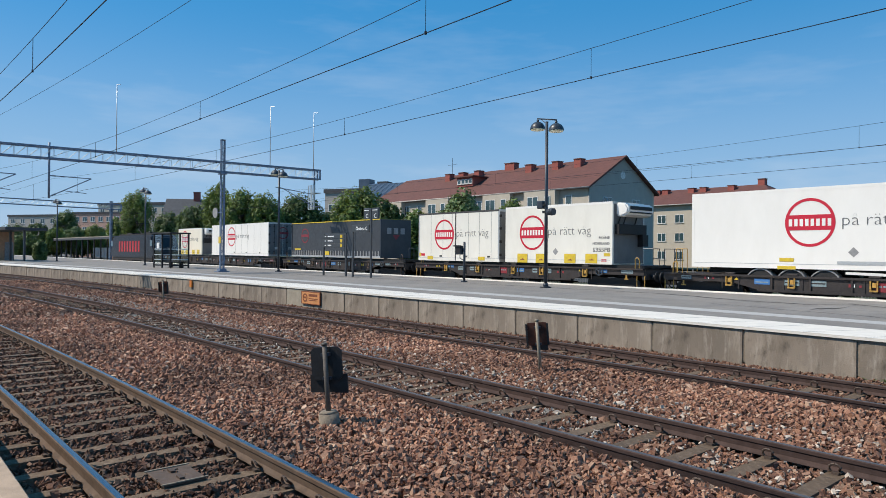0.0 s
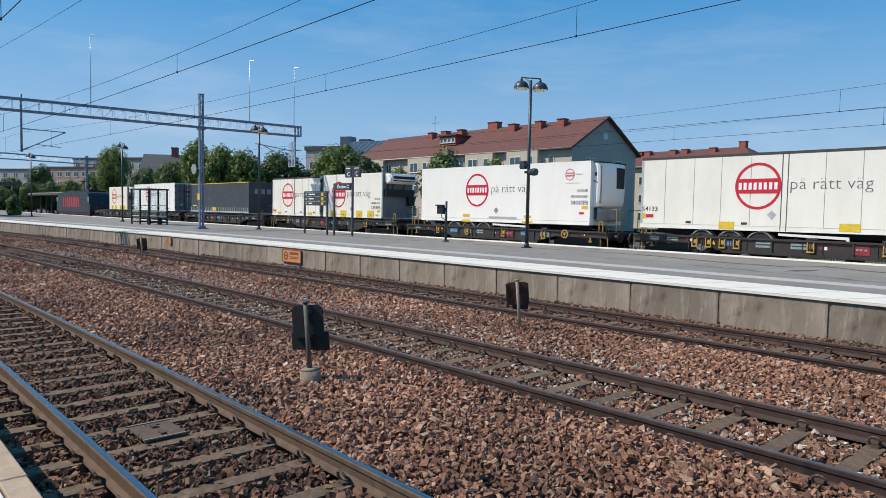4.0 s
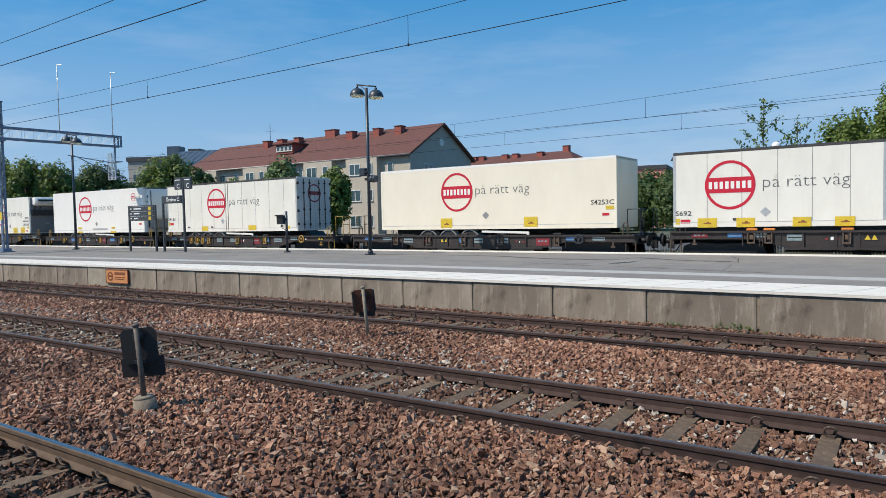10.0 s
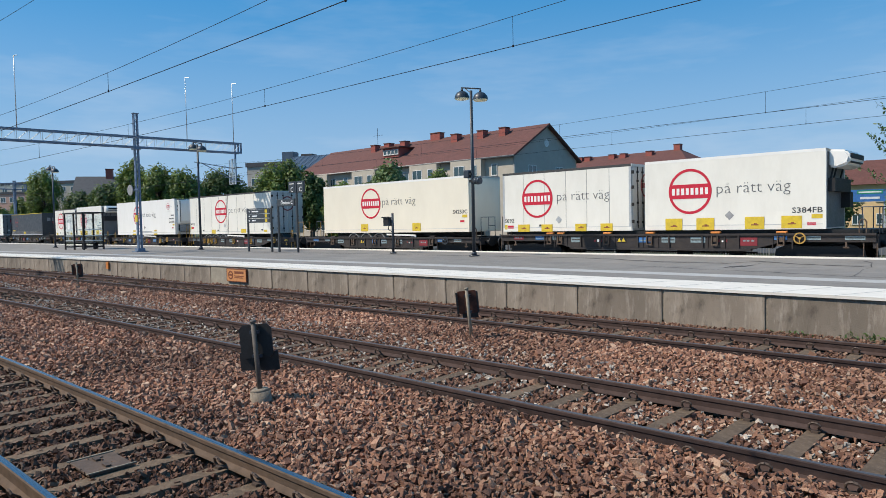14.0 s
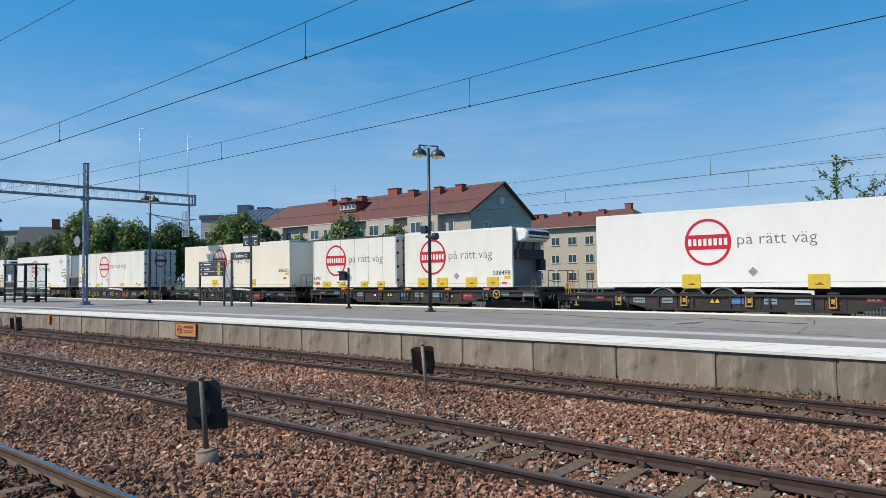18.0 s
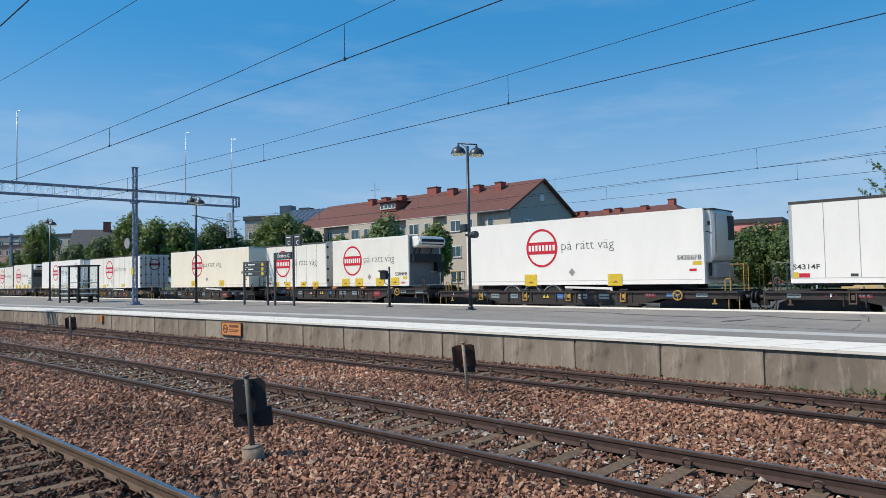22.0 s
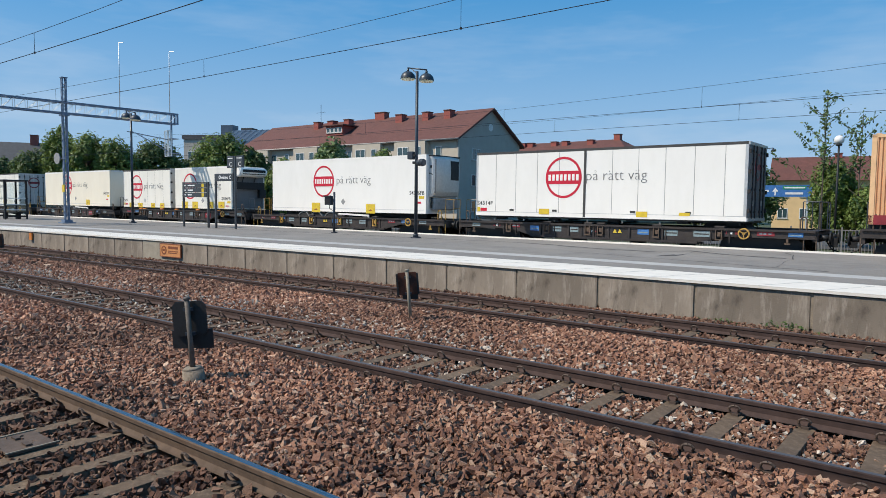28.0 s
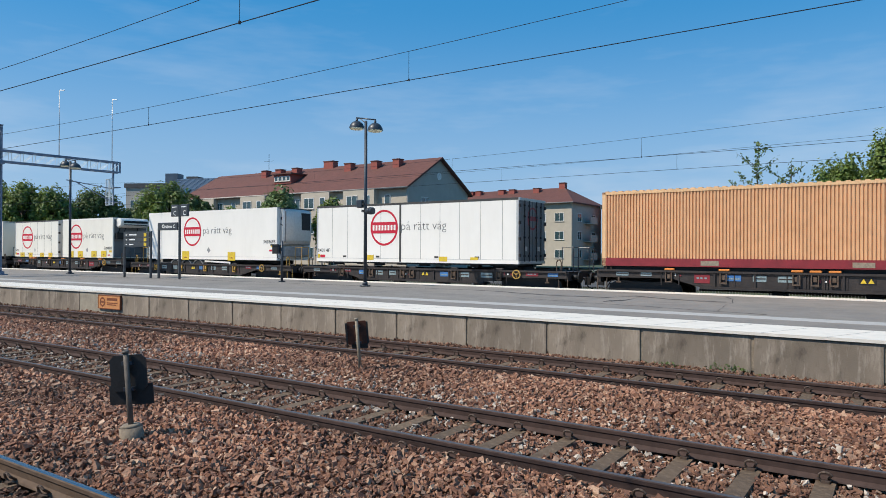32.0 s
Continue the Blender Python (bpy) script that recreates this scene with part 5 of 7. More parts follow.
def door_end(root, L, H_, paint="shaded_dark", words_="rear door in grey darkened for shade"):
    boxes("door_sill", [(L, L + 0.05, -FACE, FACE, 0, 0.12)], M["trim"], root)
    boxes("door_header", [(L, L + 0.05, -FACE, FACE, H_ - 0.1, H_ + 0.01)], M["trim"], root)
    for y in (-0.63, 0.63):
        boxes("door", [(L, L + 0.035, y - 0.6, y + 0.6, 0.13, H_ - 0.11)], M[paint], root, words_)
    bm = B()
    for y in (-0.8, -0.35, 0.35, 0.8):
        tube(bm, (L + 0.065, y, 0.1), (L + 0.065, y, H_ - 0.1), 0.022, n=6)
        for z in (0.3, 1.1, 2.0, H_ - 0.35):
            box(bm, L + 0.03, L + 0.08, y - 0.06, y + 0.06, z, z + 0.08)
    part("lock_gear", bm, M["frame"], root, "dark door locking bars")
    for y in (-FACE + 0.04, FACE - 0.04):
        for z in (0.3, 1.0, 1.7, H_ - 0.4):
            boxes("hinge", [(L + 0.03, L + 0.09, y - 0.06, y + 0.06, z, z + 0.14)], M["frame"], root)
    # ring in a dimmed red, with the shade of the door end mixed in
    bm = B()
    n = 32
    for r0, r1 in ((0.50, 0.42),):
        ra = [[bm.verts.new((L + 0.04, r * math.cos(2 * math.pi * k / n), H_ - 0.85 + r * math.sin(2 * math.pi * k / n))) for k in range(n)] for r in (r0, r1)]
        for k in range(n):
            bm.faces.new((ra[0][k], ra[0][(k + 1) % n], ra[1][(k + 1) % n], ra[1][k]))
    box(bm, L + 0.036, L + 0.041, -0.46, 0.46, H_ - 0.95, H_ - 0.75)
    part("door_emblem", bm, M["dim_red"], root, "red ring emblem across the doors")
    for y in (-0.62, 0.62):
        boxes("door_label", [(L + 0.036, L + 0.041, y - 0.12, y + 0.12, 0.55, 0.75)], M["trim"], root)


def slogan(root, x0, x1, z, size=0.60, y=-FACE - 0.002):
    bold = -0.010
    full = text_width("på rätt väg", size, bold)
    k = (x1 - x0) / full
    sofar = ""
    for word in ("på", "rätt", "väg"):
        sofar = (sofar + " " + word).strip()
        w_ = text_width(word, size, bold)
        start = (text_width(sofar, size, bold) - w_) * k
        words("slogan_word", word, size, M["grey_ink"], root, pose(x0 + start, y, z - 0.22 * size), "grey slogan lettering", fit=w_ * k, bold=bold)


LONG = dict(logo=4.45, logo_z=1.66, text=(5.5, 8.05), code_z=0.93)
SHORT = dict(logo=1.83, logo_z=1.5, text=(2.85, 5.4), code_z=0.57)


def running_gear(root):
    """Three axles of a trailer standing in the wagon's pocket, below its floor."""
    for side in (-1, 1):
        for x in (2.7, 3.82, 4.94):
            bm = B()
            y0, y1 = sorted((side * 1.19, side * 0.88))
            tube(bm, (x, y0, -0.55), (x, y1, -0.55), 0.49, n=28)
            tyre = part("tyre", bm, M["tyre"], root, "black rubber tyre")
            bm = B()
            tube(bm, (x, side * 1.195, -0.55), (x, side * 1.16, -0.55), 0.29, 0.25, n=20)
            part("rim", bm, M["trim"], tyre)
            bm = B()
            n = 14
            a, b = [], []
            for k in range(n + 1):
                q = radians(25 + 130 * k / n)
                for out, ring in ((0.545, a), (0.505, b)):
                    ring.append([bm.verts.new((x + out * math.cos(q), side * v, -0.55 + out * math.sin(q))) for v in (1.225, 0.85)])
            for k in range(n):
                for p, q in ((a, b),):
                    bm.faces.new((p[k][0], p[k + 1][0], p[k + 1][1], p[k][1]))
                    bm.faces.new((q[k][0], q[k][1], q[k + 1][1], q[k + 1][0]))
                    bm.faces.new((p[k][0], q[k][0], q[k + 1][0], p[k + 1][0]))
                    bm.faces.new((p[k][1], p[k + 1][1], q[k + 1][1], q[k][1]))
            part("mudguard", bm, M["mudguard"], root, "grey arched mudguard")
        bm = B()
        y0, y1 = sorted((side * 1.24, side * 1.2))
        prism(bm, [(5.6, -0.15), (7.8, -0.21), (7.86, -0.32), (7.92, -0.32), (7.9, -0.12), (5.6, -0.06)], y0, y1)
        part("side_guard", bm, M["white"], root, "white side guard bar")
    for x in (2.7, 3.82, 4.94):
        bm = B()
        tube(bm, (x, -0.9, -0.55), (x, 0.9, -0.55), 0.07, n=8)
        part("axle", bm, M["black"], root)
    for y in (-0.5, 0.5):
        boxes("chassis_beam", [(0.4, 11.2, y - 0.05, y + 0.05, -0.22, 0.0)], M["black"], root)


def load_unit(name, a0, a1, z1, skin, label, shape, code="", panels=(), pads=(), rear="plain", extra=(), roof="white",
              diamond_at=None, diamond_mat="mid_grey", z0=Z0, code_left=0.0, logo_r=0.865, logo=None, text=None, thick=()):
    """pads: rows of middle, width, bottom and top."""
    L, H_ = a1 - a0, z1 - z0
    root = rolling(name, a0, z0, label, "freight container" if name == "swap_body" else "trailer body", "load units on the train")
    body_shell(root, L, H_, M[skin], roof, "trim" if rear == "doors" else skin, panels)
    y = -FACE - 0.003
    emblem(root, logo or shape["logo"], shape["logo_z"], logo_r, -FACE)
    slogan(root, *(text or shape["text"]), shape["logo_z"])
    if diamond_at:
        diamond(root, diamond_at[0], diamond_at[1], 0.17, -FACE, M[diamond_mat])
    for x, w_, b, t in pads:
        bm = B()
        box(bm, x - w_ / 2, x + w_ / 2, -FACE - 0.014, -FACE, b, t, bevel=0.004)
        part("lifting_pad", bm, M["yellow"], root, "yellow lifting pad")
    for x, w_ in thick:
        boxes("upright_strip", [(x - w_ / 2, x + w_ / 2, -FACE - 0.012, -FACE + 0.02, 0.02, H_ - 0.05)], M["seam"], root, "dark upright strip")
    if code_left:
        words("code", code, 0.25, M["seam"], root, pose(0.08, y, code_left), "dark fleet code", fit=0.14 * len(code), bold=0.001)
        boxes("red_label", [(0.26, 0.6, y - 0.002, y, code_left - 0.28, code_left - 0.14)], M["red"], root)
        boxes("yellow_label", [(0.08, 0.24, y - 0.002, y, code_left - 0.32, code_left - 0.1)], M["yellow"], root)
    elif code:
        z = shape["code_z"]
        words("code", code, 0.27, M["seam"], root, pose(L - 0.1, y, z), "dark fleet code", "RIGHT", fit=0.95 if len(code) > 5 else 0.75, bold=0.001)
        boxes("red_label", [(L - 0.58, L - 0.3, y - 0.002, y, z - 0.5 + 0.06, z - 0.34)], M["red"], root)
        boxes("yellow_label", [(L - 0.44, L - 0.1, y - 0.002, y, z - 0.2, z - 0.06)], M["yellow"], root)
        for k, text_ in enumerate(extra):
            words("side_word", text_, 0.17, M["grey_ink"], root, pose(L - 0.14, y, z + 0.32 + 0.26 * (len(extra) - 1 - k)), "grey place word", "RIGHT", fit=0.115 * len(text_), bold=0.002)
    boxes("bottom_line", [(0.1, L - 0.1, -FACE - 0.006, -FACE + 0.01, 0.165, 0.185)], M["trim"], root)
    for x, w_, b, t in pads:
        if t - b > 0.3:
            boxes("pad_mark", [(x - 0.12, x + 0.14, -FACE - 0.0165, -FACE - 0.0142, b + 0.13, b + 0.17), (x - 0.02, x + 0.08, -FACE - 0.0165, -FACE - 0.0142, b + 0.17, b + 0.21)], M["faded_ink"], root, "worn mark on the pad")
    if name == "semi_trailer_body" and code != "S4314F":
        running_gear(root)
    elif name == "semi_trailer_body":
        # box body carried on short black blocks, open below
        for x in (1.2, 3.9, 6.6, 9.4, 11.2):
            for q in (-1.05, 0.75):
                boxes("support_block", [(x - 0.22, x + 0.22, q, q + 0.3, -0.16, 0.0)], M["black"], root)
        boxes("floor_frame", [(0.05, L - 0.05, -1.2, 1.2, -0.07, 0.0)], M["black"], root)
    if code == "S4337FB":
        boxes("lower_panel", [(5.35, 7.25, y - 0.004, y, 0.19, 0.30)], M["trim"], root, "grey lower panel")
        for x in (3.67, 7.95):
            boxes("lower_pad", [(x - 0.32, x + 0.32, y - 0.006, y, -0.02, 0.1)], M["yellow"], root, "yellow lower pad")
        emblem(root, L - 1.15, 2.32, 0.27, -FACE)
        boxes("caption_bar", [(L - 0.82, L - 0.45, y - 0.002, y, 2.30, 2.34), (L - 1.35, L - 0.55, y - 0.002, y, 1.91, 1.93)], M["trim"], root)
    # black locking plates and small labels low on the panels
    for x in list(panels)[1::2]:
        boxes("data_label", [(x - 0.3, x - 0.08, y - 0.002, y, 0.22, 0.31)], M["seam"], root)
    if rear in ("nose", "tall"):
        reefer_unit(root, L, H_, rear, "shaded_dark")
    elif rear == "doors":
        door_end(root, L, H_, *(("door_pale", "pale grey rear door") if code in ("S4133", "S692") else ()))
    else:
        boxes("end_wall", [(L, L + 0.03, -FACE + 0.08, FACE - 0.08, 0.05, H_ - 0.1)], M[skin], root)
    return root


def wheel_meshes():
    bm = B()
    n = 24
    prof = [(0.0, 0.05), (0.10, 0.07), (0.16, 0.05), (0.36, 0.035), (0.40, 0.06), (0.46, 0.065), (0.46, -0.05), (0.49, -0.055), (0.49, -0.08), (0.40, -0.07), (0.36, -0.02), (0.16, -0.03), (0.0, -0.04)]
    rings = [[bm.verts.new((r * math.cos(2 * math.pi * k / n), -y, r * math.sin(2 * math.pi * k / n))) for k in range(n)] for r, y in prof[1:-1]]
    for a, b in zip(rings, rings[1:]):
        for k in range(n):
            bm.faces.new((a[k], a[(k + 1) % n], b[(k + 1) % n], b[k]))
    bm.faces.new(rings[0])
    bm.faces.new(rings[-1])
    return mesh_of("wheel", bm, M["wheel"])


WHEEL = wheel_meshes()


def bogie(root, x):
    b = new("bogie")
    b.parent = root
    b.matrix_basis = pose(x, 0, 0)
    for y in (-1, 1):
        bm = B()
        prism(bm, [(-1.42, 0.5), (-1.3, 0.38), (-0.62, 0.36), (-0.4, 0.2), (0.4, 0.2), (0.62, 0.36), (1.3, 0.38), (1.42, 0.5), (1.36, 0.86), (1.0, 1.02), (0.4, 0.96), (-0.4, 0.96), (-1.0, 1.02), (-1.36, 0.86)], y * 1.0 - 0.06, y * 1.0 + 0.06)
        for x0 in (-0.9, 0.9):
            box(bm, x0 - 0.16, x0 + 0.16, y * 1.05 - 0.08, y * 1.05 + 0.08, 0.34, 0.62, bevel=0.03)
        for x0 in (-0.2, 0.0, 0.2):
            tube(bm, (x0, y * 1.03, 0.24), (x0, y * 1.03, 0.56), 0.075, n=8)
        part("side_frame", bm, M["black"], b)
    for x0 in (-0.9, 0.9):
        bm = B()
        tube(bm, (0, -0.7, 0), (0, 0.7, 0), 0.08, n=10)
        axle = part("wheelset", bm, M["wheel"], root, m=pose(x + x0, 0, 0.46))
        for y in (-0.75, 0.75):
            ob = new("wheel", WHEEL)
            ob.parent = axle
            ob.matrix_basis = pose(0, y, 0, 0, 0, 0 if y < 0 else 180)
        SPINNING.append((axle, x + x0))
    return b


def wagon(a0, a1, kind, label, seed):
    """Container flat or pocket wagon with side sills, bogies, buffers and end platforms."""
    rng = random.Random(seed)
    L = a1 - a0
    root = rolling("container_wagon", a0, 0.0, label, "railway wagon", "wagons of the goods train")
    zt, zb = (1.28, 0.72) if kind == "pocket" else (1.40, 0.80)
    y0 = 1.30
    dz = zt - 1.40
    for y in (-1, 1):
        bm = B()
        e = 3.6 if L > 11 else 2.8
        prof = [(0.15, 1.12 + dz), (e - 0.6, 1.12 + dz), (e + 0.5, zb), (L - e - 0.5, zb), (L - e + 0.6, 1.12 + dz), (L - 0.15, 1.12 + dz), (L - 0.15, zt), (0.15, zt)]
        prism(bm, prof, y * y0 - 0.05, y * y0 + 0.05)
        box(bm, 0.15, L - 0.15, y * y0 - 0.12, y * y0 + 0.06, zt - 0.05, zt + 0.02)
        box(bm, e + 0.4, L - e - 0.4, y * y0 - 0.11, y * y0 + 0.05, zb - 0.02, zb + 0.07)
        k = e + 0.9
        while k < L - e - 0.6:
            box(bm, k - 0.03, k + 0.03, y * y0 - 0.1, y * y0 + 0.04, zb + 0.05, zt - 0.05)
            k += 1.32
        part("side_sill", bm, M["frame"], root)
    rows = [(0.1, L - 0.1, -0.28, 0.28, 0.95, 1.3 + dz)]
    for x in (0.1, L - 0.25):
        rows.append((x, x + 0.15, -1.3, 1.3, 0.92, 1.38 + dz))
    x = 1.2
    while x < L - 1:
        rows.append((x, x + 0.12, -1.28, 1.28, 1.10 + dz, 1.34 + dz))
        x += 2.2
    boxes("underframe", rows, M["frame"], root)
    for x in (0.1, L - 1.3):
        boxes("end_deck", [(x, x + 1.2, -1.28, 1.28, 1.34 + dz, 1.38 + dz)], M["frame"], root)
    for x in (1.9, L - 1.9):
        bogie(root, x)
    for x, sgn in ((0.1, -1), (L - 0.1, 1)):
        for y in (-0.88, 0.88):
            bm = B()
            tube(bm, (x, y, 1.06), (x + sgn * 0.3, y, 1.06), 0.11, 0.09, 12)
            tube(bm, (x + sgn * 0.3, y, 1.06), (x + sgn * 0.36, y, 1.06), 0.22, 0.24, 16)
            part("buffer", bm, M["black"], root)
        bm = B()
        tube(bm, (x, 0, 1.0), (x + sgn * 0.4, 0, 0.98), 0.05, n=8)
        box(bm, min(x + sgn * 0.2, x + sgn * 0.42), max(x + sgn * 0.2, x + sgn * 0.42), -0.07, 0.07, 0.72, 1.05)
        part("coupler", bm, M["black"], root)
        bm = B()
        pts = [(x, 0.35, 0.95), (x + sgn * 0.2, 0.34, 0.62), (x + sgn * 0.42, 0.3, 0.55)]
        for p, q in zip(pts, pts[1:]):
            tube(bm, p, q, 0.025, n=6)
        part("brake_hose", bm, M["black"], root)
        for y in (-0.55, 1.2):
            xx = x - sgn * 0.10
            paint = M["worn_orange"] if seed in (3, 4, 7) else M["lamp_grey"]
            for name, p, q in (("rail_post", (xx, y, 1.38 + dz), (xx, y, 2.28)), ("rail_post", (xx, y + 0.5, 1.38 + dz), (xx, y + 0.5, 2.28)), ("hand_rail", (xx, y, 2.28), (xx, y + 0.5, 2.28)), ("hand_rail", (xx, y, 1.85), (xx, y + 0.5, 1.85)), ("hand_rail", (xx, y, 2.28), (xx - sgn * 0.5, y, 2.28)), ("rail_post", (xx - sgn * 0.5, y, 2.28), (xx - sgn * 0.5, y, 1.38 + dz))):
                bm = B()
                tube(bm, p, q, 0.018, n=6)
                part(name, bm, paint, root)
    # plates, markings and loading fittings along the near sill
    yf = -y0 - 0.056
    x, e = 0.9, (3.6 if L > 11 else 2.8)
    order = 0
    while x < L - 0.9:
        over = x < e - 0.4 or x > L - e - 0.2
        z = (1.19 if over else 1.08) + dz
        w_, h_ = rng.uniform(0.38, 0.6), 0.14 if over else 0.21
        k = (order * 7 + seed * 3) % 10
        order += 1
        row = (x, x + w_, yf - 0.006, yf, z, z + h_)
        if k in (0, 5):
            p = boxes("blue_plate", [row], M["blue_label"], root, "blue label plate")
            boxes("white_line", [(x + 0.05, x + w_ - 0.05, yf - 0.009, yf - 0.0062, z + h_ * 0.3, z + h_ * 0.5)], M["pale_label"], p)
        elif k == 3:
            p = boxes("warning_plate", [row], M["black"], root, "black plate with two yellow warning triangles")
            for q in (0.28, 0.72):
                bm = B()
                c = x + w_ * q
                prism(bm, [(c - 0.085, z + 0.03), (c + 0.085, z + 0.03), (c, z + h_ - 0.02)], yf - 0.010, yf - 0.0065)
                part("triangle", bm, M["yellow"], p)
        elif k == 8:
            p = boxes("red_plate", [(x, x + w_, yf - 0.006, yf, z - (0 if over else 0.1), z + h_)], M["container_red"], root, "dark red number plate")
            for q in (0.15, 0.38, 0.66):
                boxes("figure_bar", [(x + w_ * q, x + w_ * (q + 0.16), yf - 0.009, yf - 0.0062, z + 0.05, z + 0.11)], M["pale_label"], p)
        elif k in (1, 6):
            for q in range(3):
                boxes("mark", [(x + q * 0.16, x + q * 0.16 + rng.uniform(0.03, 0.1), yf - 0.005, yf, z + 0.02, z + rng.uniform(0.08, 0.14))], M["sign_white"] if q == 1 else M["container_red"], root)
        else:
            p = boxes("data_plate", [row], M["pale_label"], root, "pale data plate")
            boxes("text_line", [(x + 0.03, x + w_ - 0.03, yf - 0.009, yf - 0.0062, z + h_ * 0.4, z + h_ * 0.6)], M["frame"], p)
        x += w_ + rng.uniform(0.3, 0.75)
    x = 2.9
    tint = M["worn_orange"] if seed in (2, 3, 4, 7) else M["rust_plate"]
    while x < L - 2.7:
        # folding support: two cheeks, a bent foot and a bar
        bm = B()
        for q in (-0.12, 0.085):
            box(bm, x + q, x + q + 0.035, yf - 0.08, yf, 1.0 + dz, 1.34 + dz)
        box(bm, x - 0.12, x + 0.12, yf - 0.10, yf - 0.05, 0.98 + dz, 1.03 + dz)
        box(bm, x - 0.06, x + 0.06, yf - 0.04, yf - 0.006, 1.12 + dz, 1.28 + dz)
        sp_ = part("folding_support", bm, tint, root, "worn folding container support")
        bm = B()
        box(bm, x - 0.16, x + 0.2, yf - 0.05, yf + 0.1, zt + 0.02, zt + 0.10, bevel=0.02)
        part("lock_lever", bm, M["orange"] if seed in (6, 9) else M["frame"], sp_)
        for q in (-0.3, 0.34):
            boxes("sill_rib", [(x + q, x + q + 0.035, yf - 0.02, yf + 0.01, 0.88 + dz, 1.34 + dz)], M["frame"], root)
        x += rng.choice((0.55, 1.9, 2.3, 2.6))
    for xw in (L - 2.4,):
        bm = B()
        disc(bm, (xw, yf - 0.03, 1.25 + dz), 0.20, 0.155, 0.04, 24)
        for a in (0, 120, 240):
            c, q = math.cos(radians(a + 30)), math.sin(radians(a + 30))
            tube(bm, (xw, yf - 0.05, 1.25 + dz), (xw + 0.17 * c, yf - 0.05, 1.25 + dz + 0.17 * q), 0.018, n=6)
        tube(bm, (xw, yf - 0.08, 1.25 + dz), (xw, yf, 1.25 + dz), 0.045, n=10)
        part("hand_wheel", bm, M["worn_orange"] if seed in (3, 4, 6, 7, 8) else M["lamp_grey"], root, "round spoked brake wheel")
    for xs, sgn in ((0.55, 1), (L - 0.55, -1)):
        # hook under the sill, bent loop on the deck and a low step
        bm = B()
        box(bm, xs + sgn * 0.45 - 0.03, xs + sgn * 0.45 + 0.03, yf - 0.03, yf + 0.01, 0.94 + dz, 1.12 + dz)
        box(bm, xs + sgn * 0.45 - 0.09, xs + sgn * 0.45 + 0.09, yf - 0.03, yf + 0.01, 0.92 + dz, 0.97 + dz)
        part("rope_hook", bm, tint, root)
        bm = B()
        pts = [(xs - 0.1, -1.22, zt), (xs - 0.1, -1.22, zt + 0.38), (xs - 0.05, -1.22, zt + 0.47), (xs + 0.05, -1.22, zt + 0.47), (xs + 0.1, -1.22, zt + 0.38), (xs + 0.1, -1.22, zt)]
        for p, q in zip(pts, pts[1:]):
            tube(bm, p, q, 0.024, n=6)
        part("hand_loop", bm, tint, root, "bent hand loop on the wagon end")
        bm = B()
        x0 = xs - sgn * 0.42
        for p, q in (((x0, -1.3, 1.1), (x0, -1.3, 0.55)), ((x0, -1.3, 0.57), (x0 + sgn * 0.38, -1.3, 0.57)), ((x0 + sgn * 0.38, -1.3, 0.57), (x0 + sgn * 0.38, -1.3, 1.1))):
            tube(bm, p, q, 0.022, n=6)
        part("step", bm, tint, root, "low foot step")
    # pipe and lever run under the sill, and the dark brake gear behind it
    bm = B()
    tube(bm, (e + 0.3, -1.0, 0.72), (L - e - 0.3, -1.0, 0.72), 0.035, n=6)
    part("brake_pipe", bm, M["black"], root)
    for q in (0.38, 0.55, 0.68):
        bm = B()
        box(bm, L * q, L * q + 0.5, -0.9, -0.45, 0.55, 0.9, bevel=0.04)
        part("brake_box", bm, M["black"], root)
    if kind == "pocket":
        # the saddle that carries the king pin, at the far end of the pocket
        bm = B()
        prism(bm, [(L - 4.2, 1.2), (L - 2.4, 1.2), (L - 2.7, 1.52), (L - 3.9, 1.52)], -0.55, 0.55)
        part("saddle", bm, M["black"], root)
    else:
        boxes("support_bar", [(0.3, L - 0.3, -1.1, 1.1, 1.42, 1.54)], M["black"], root)
    return root


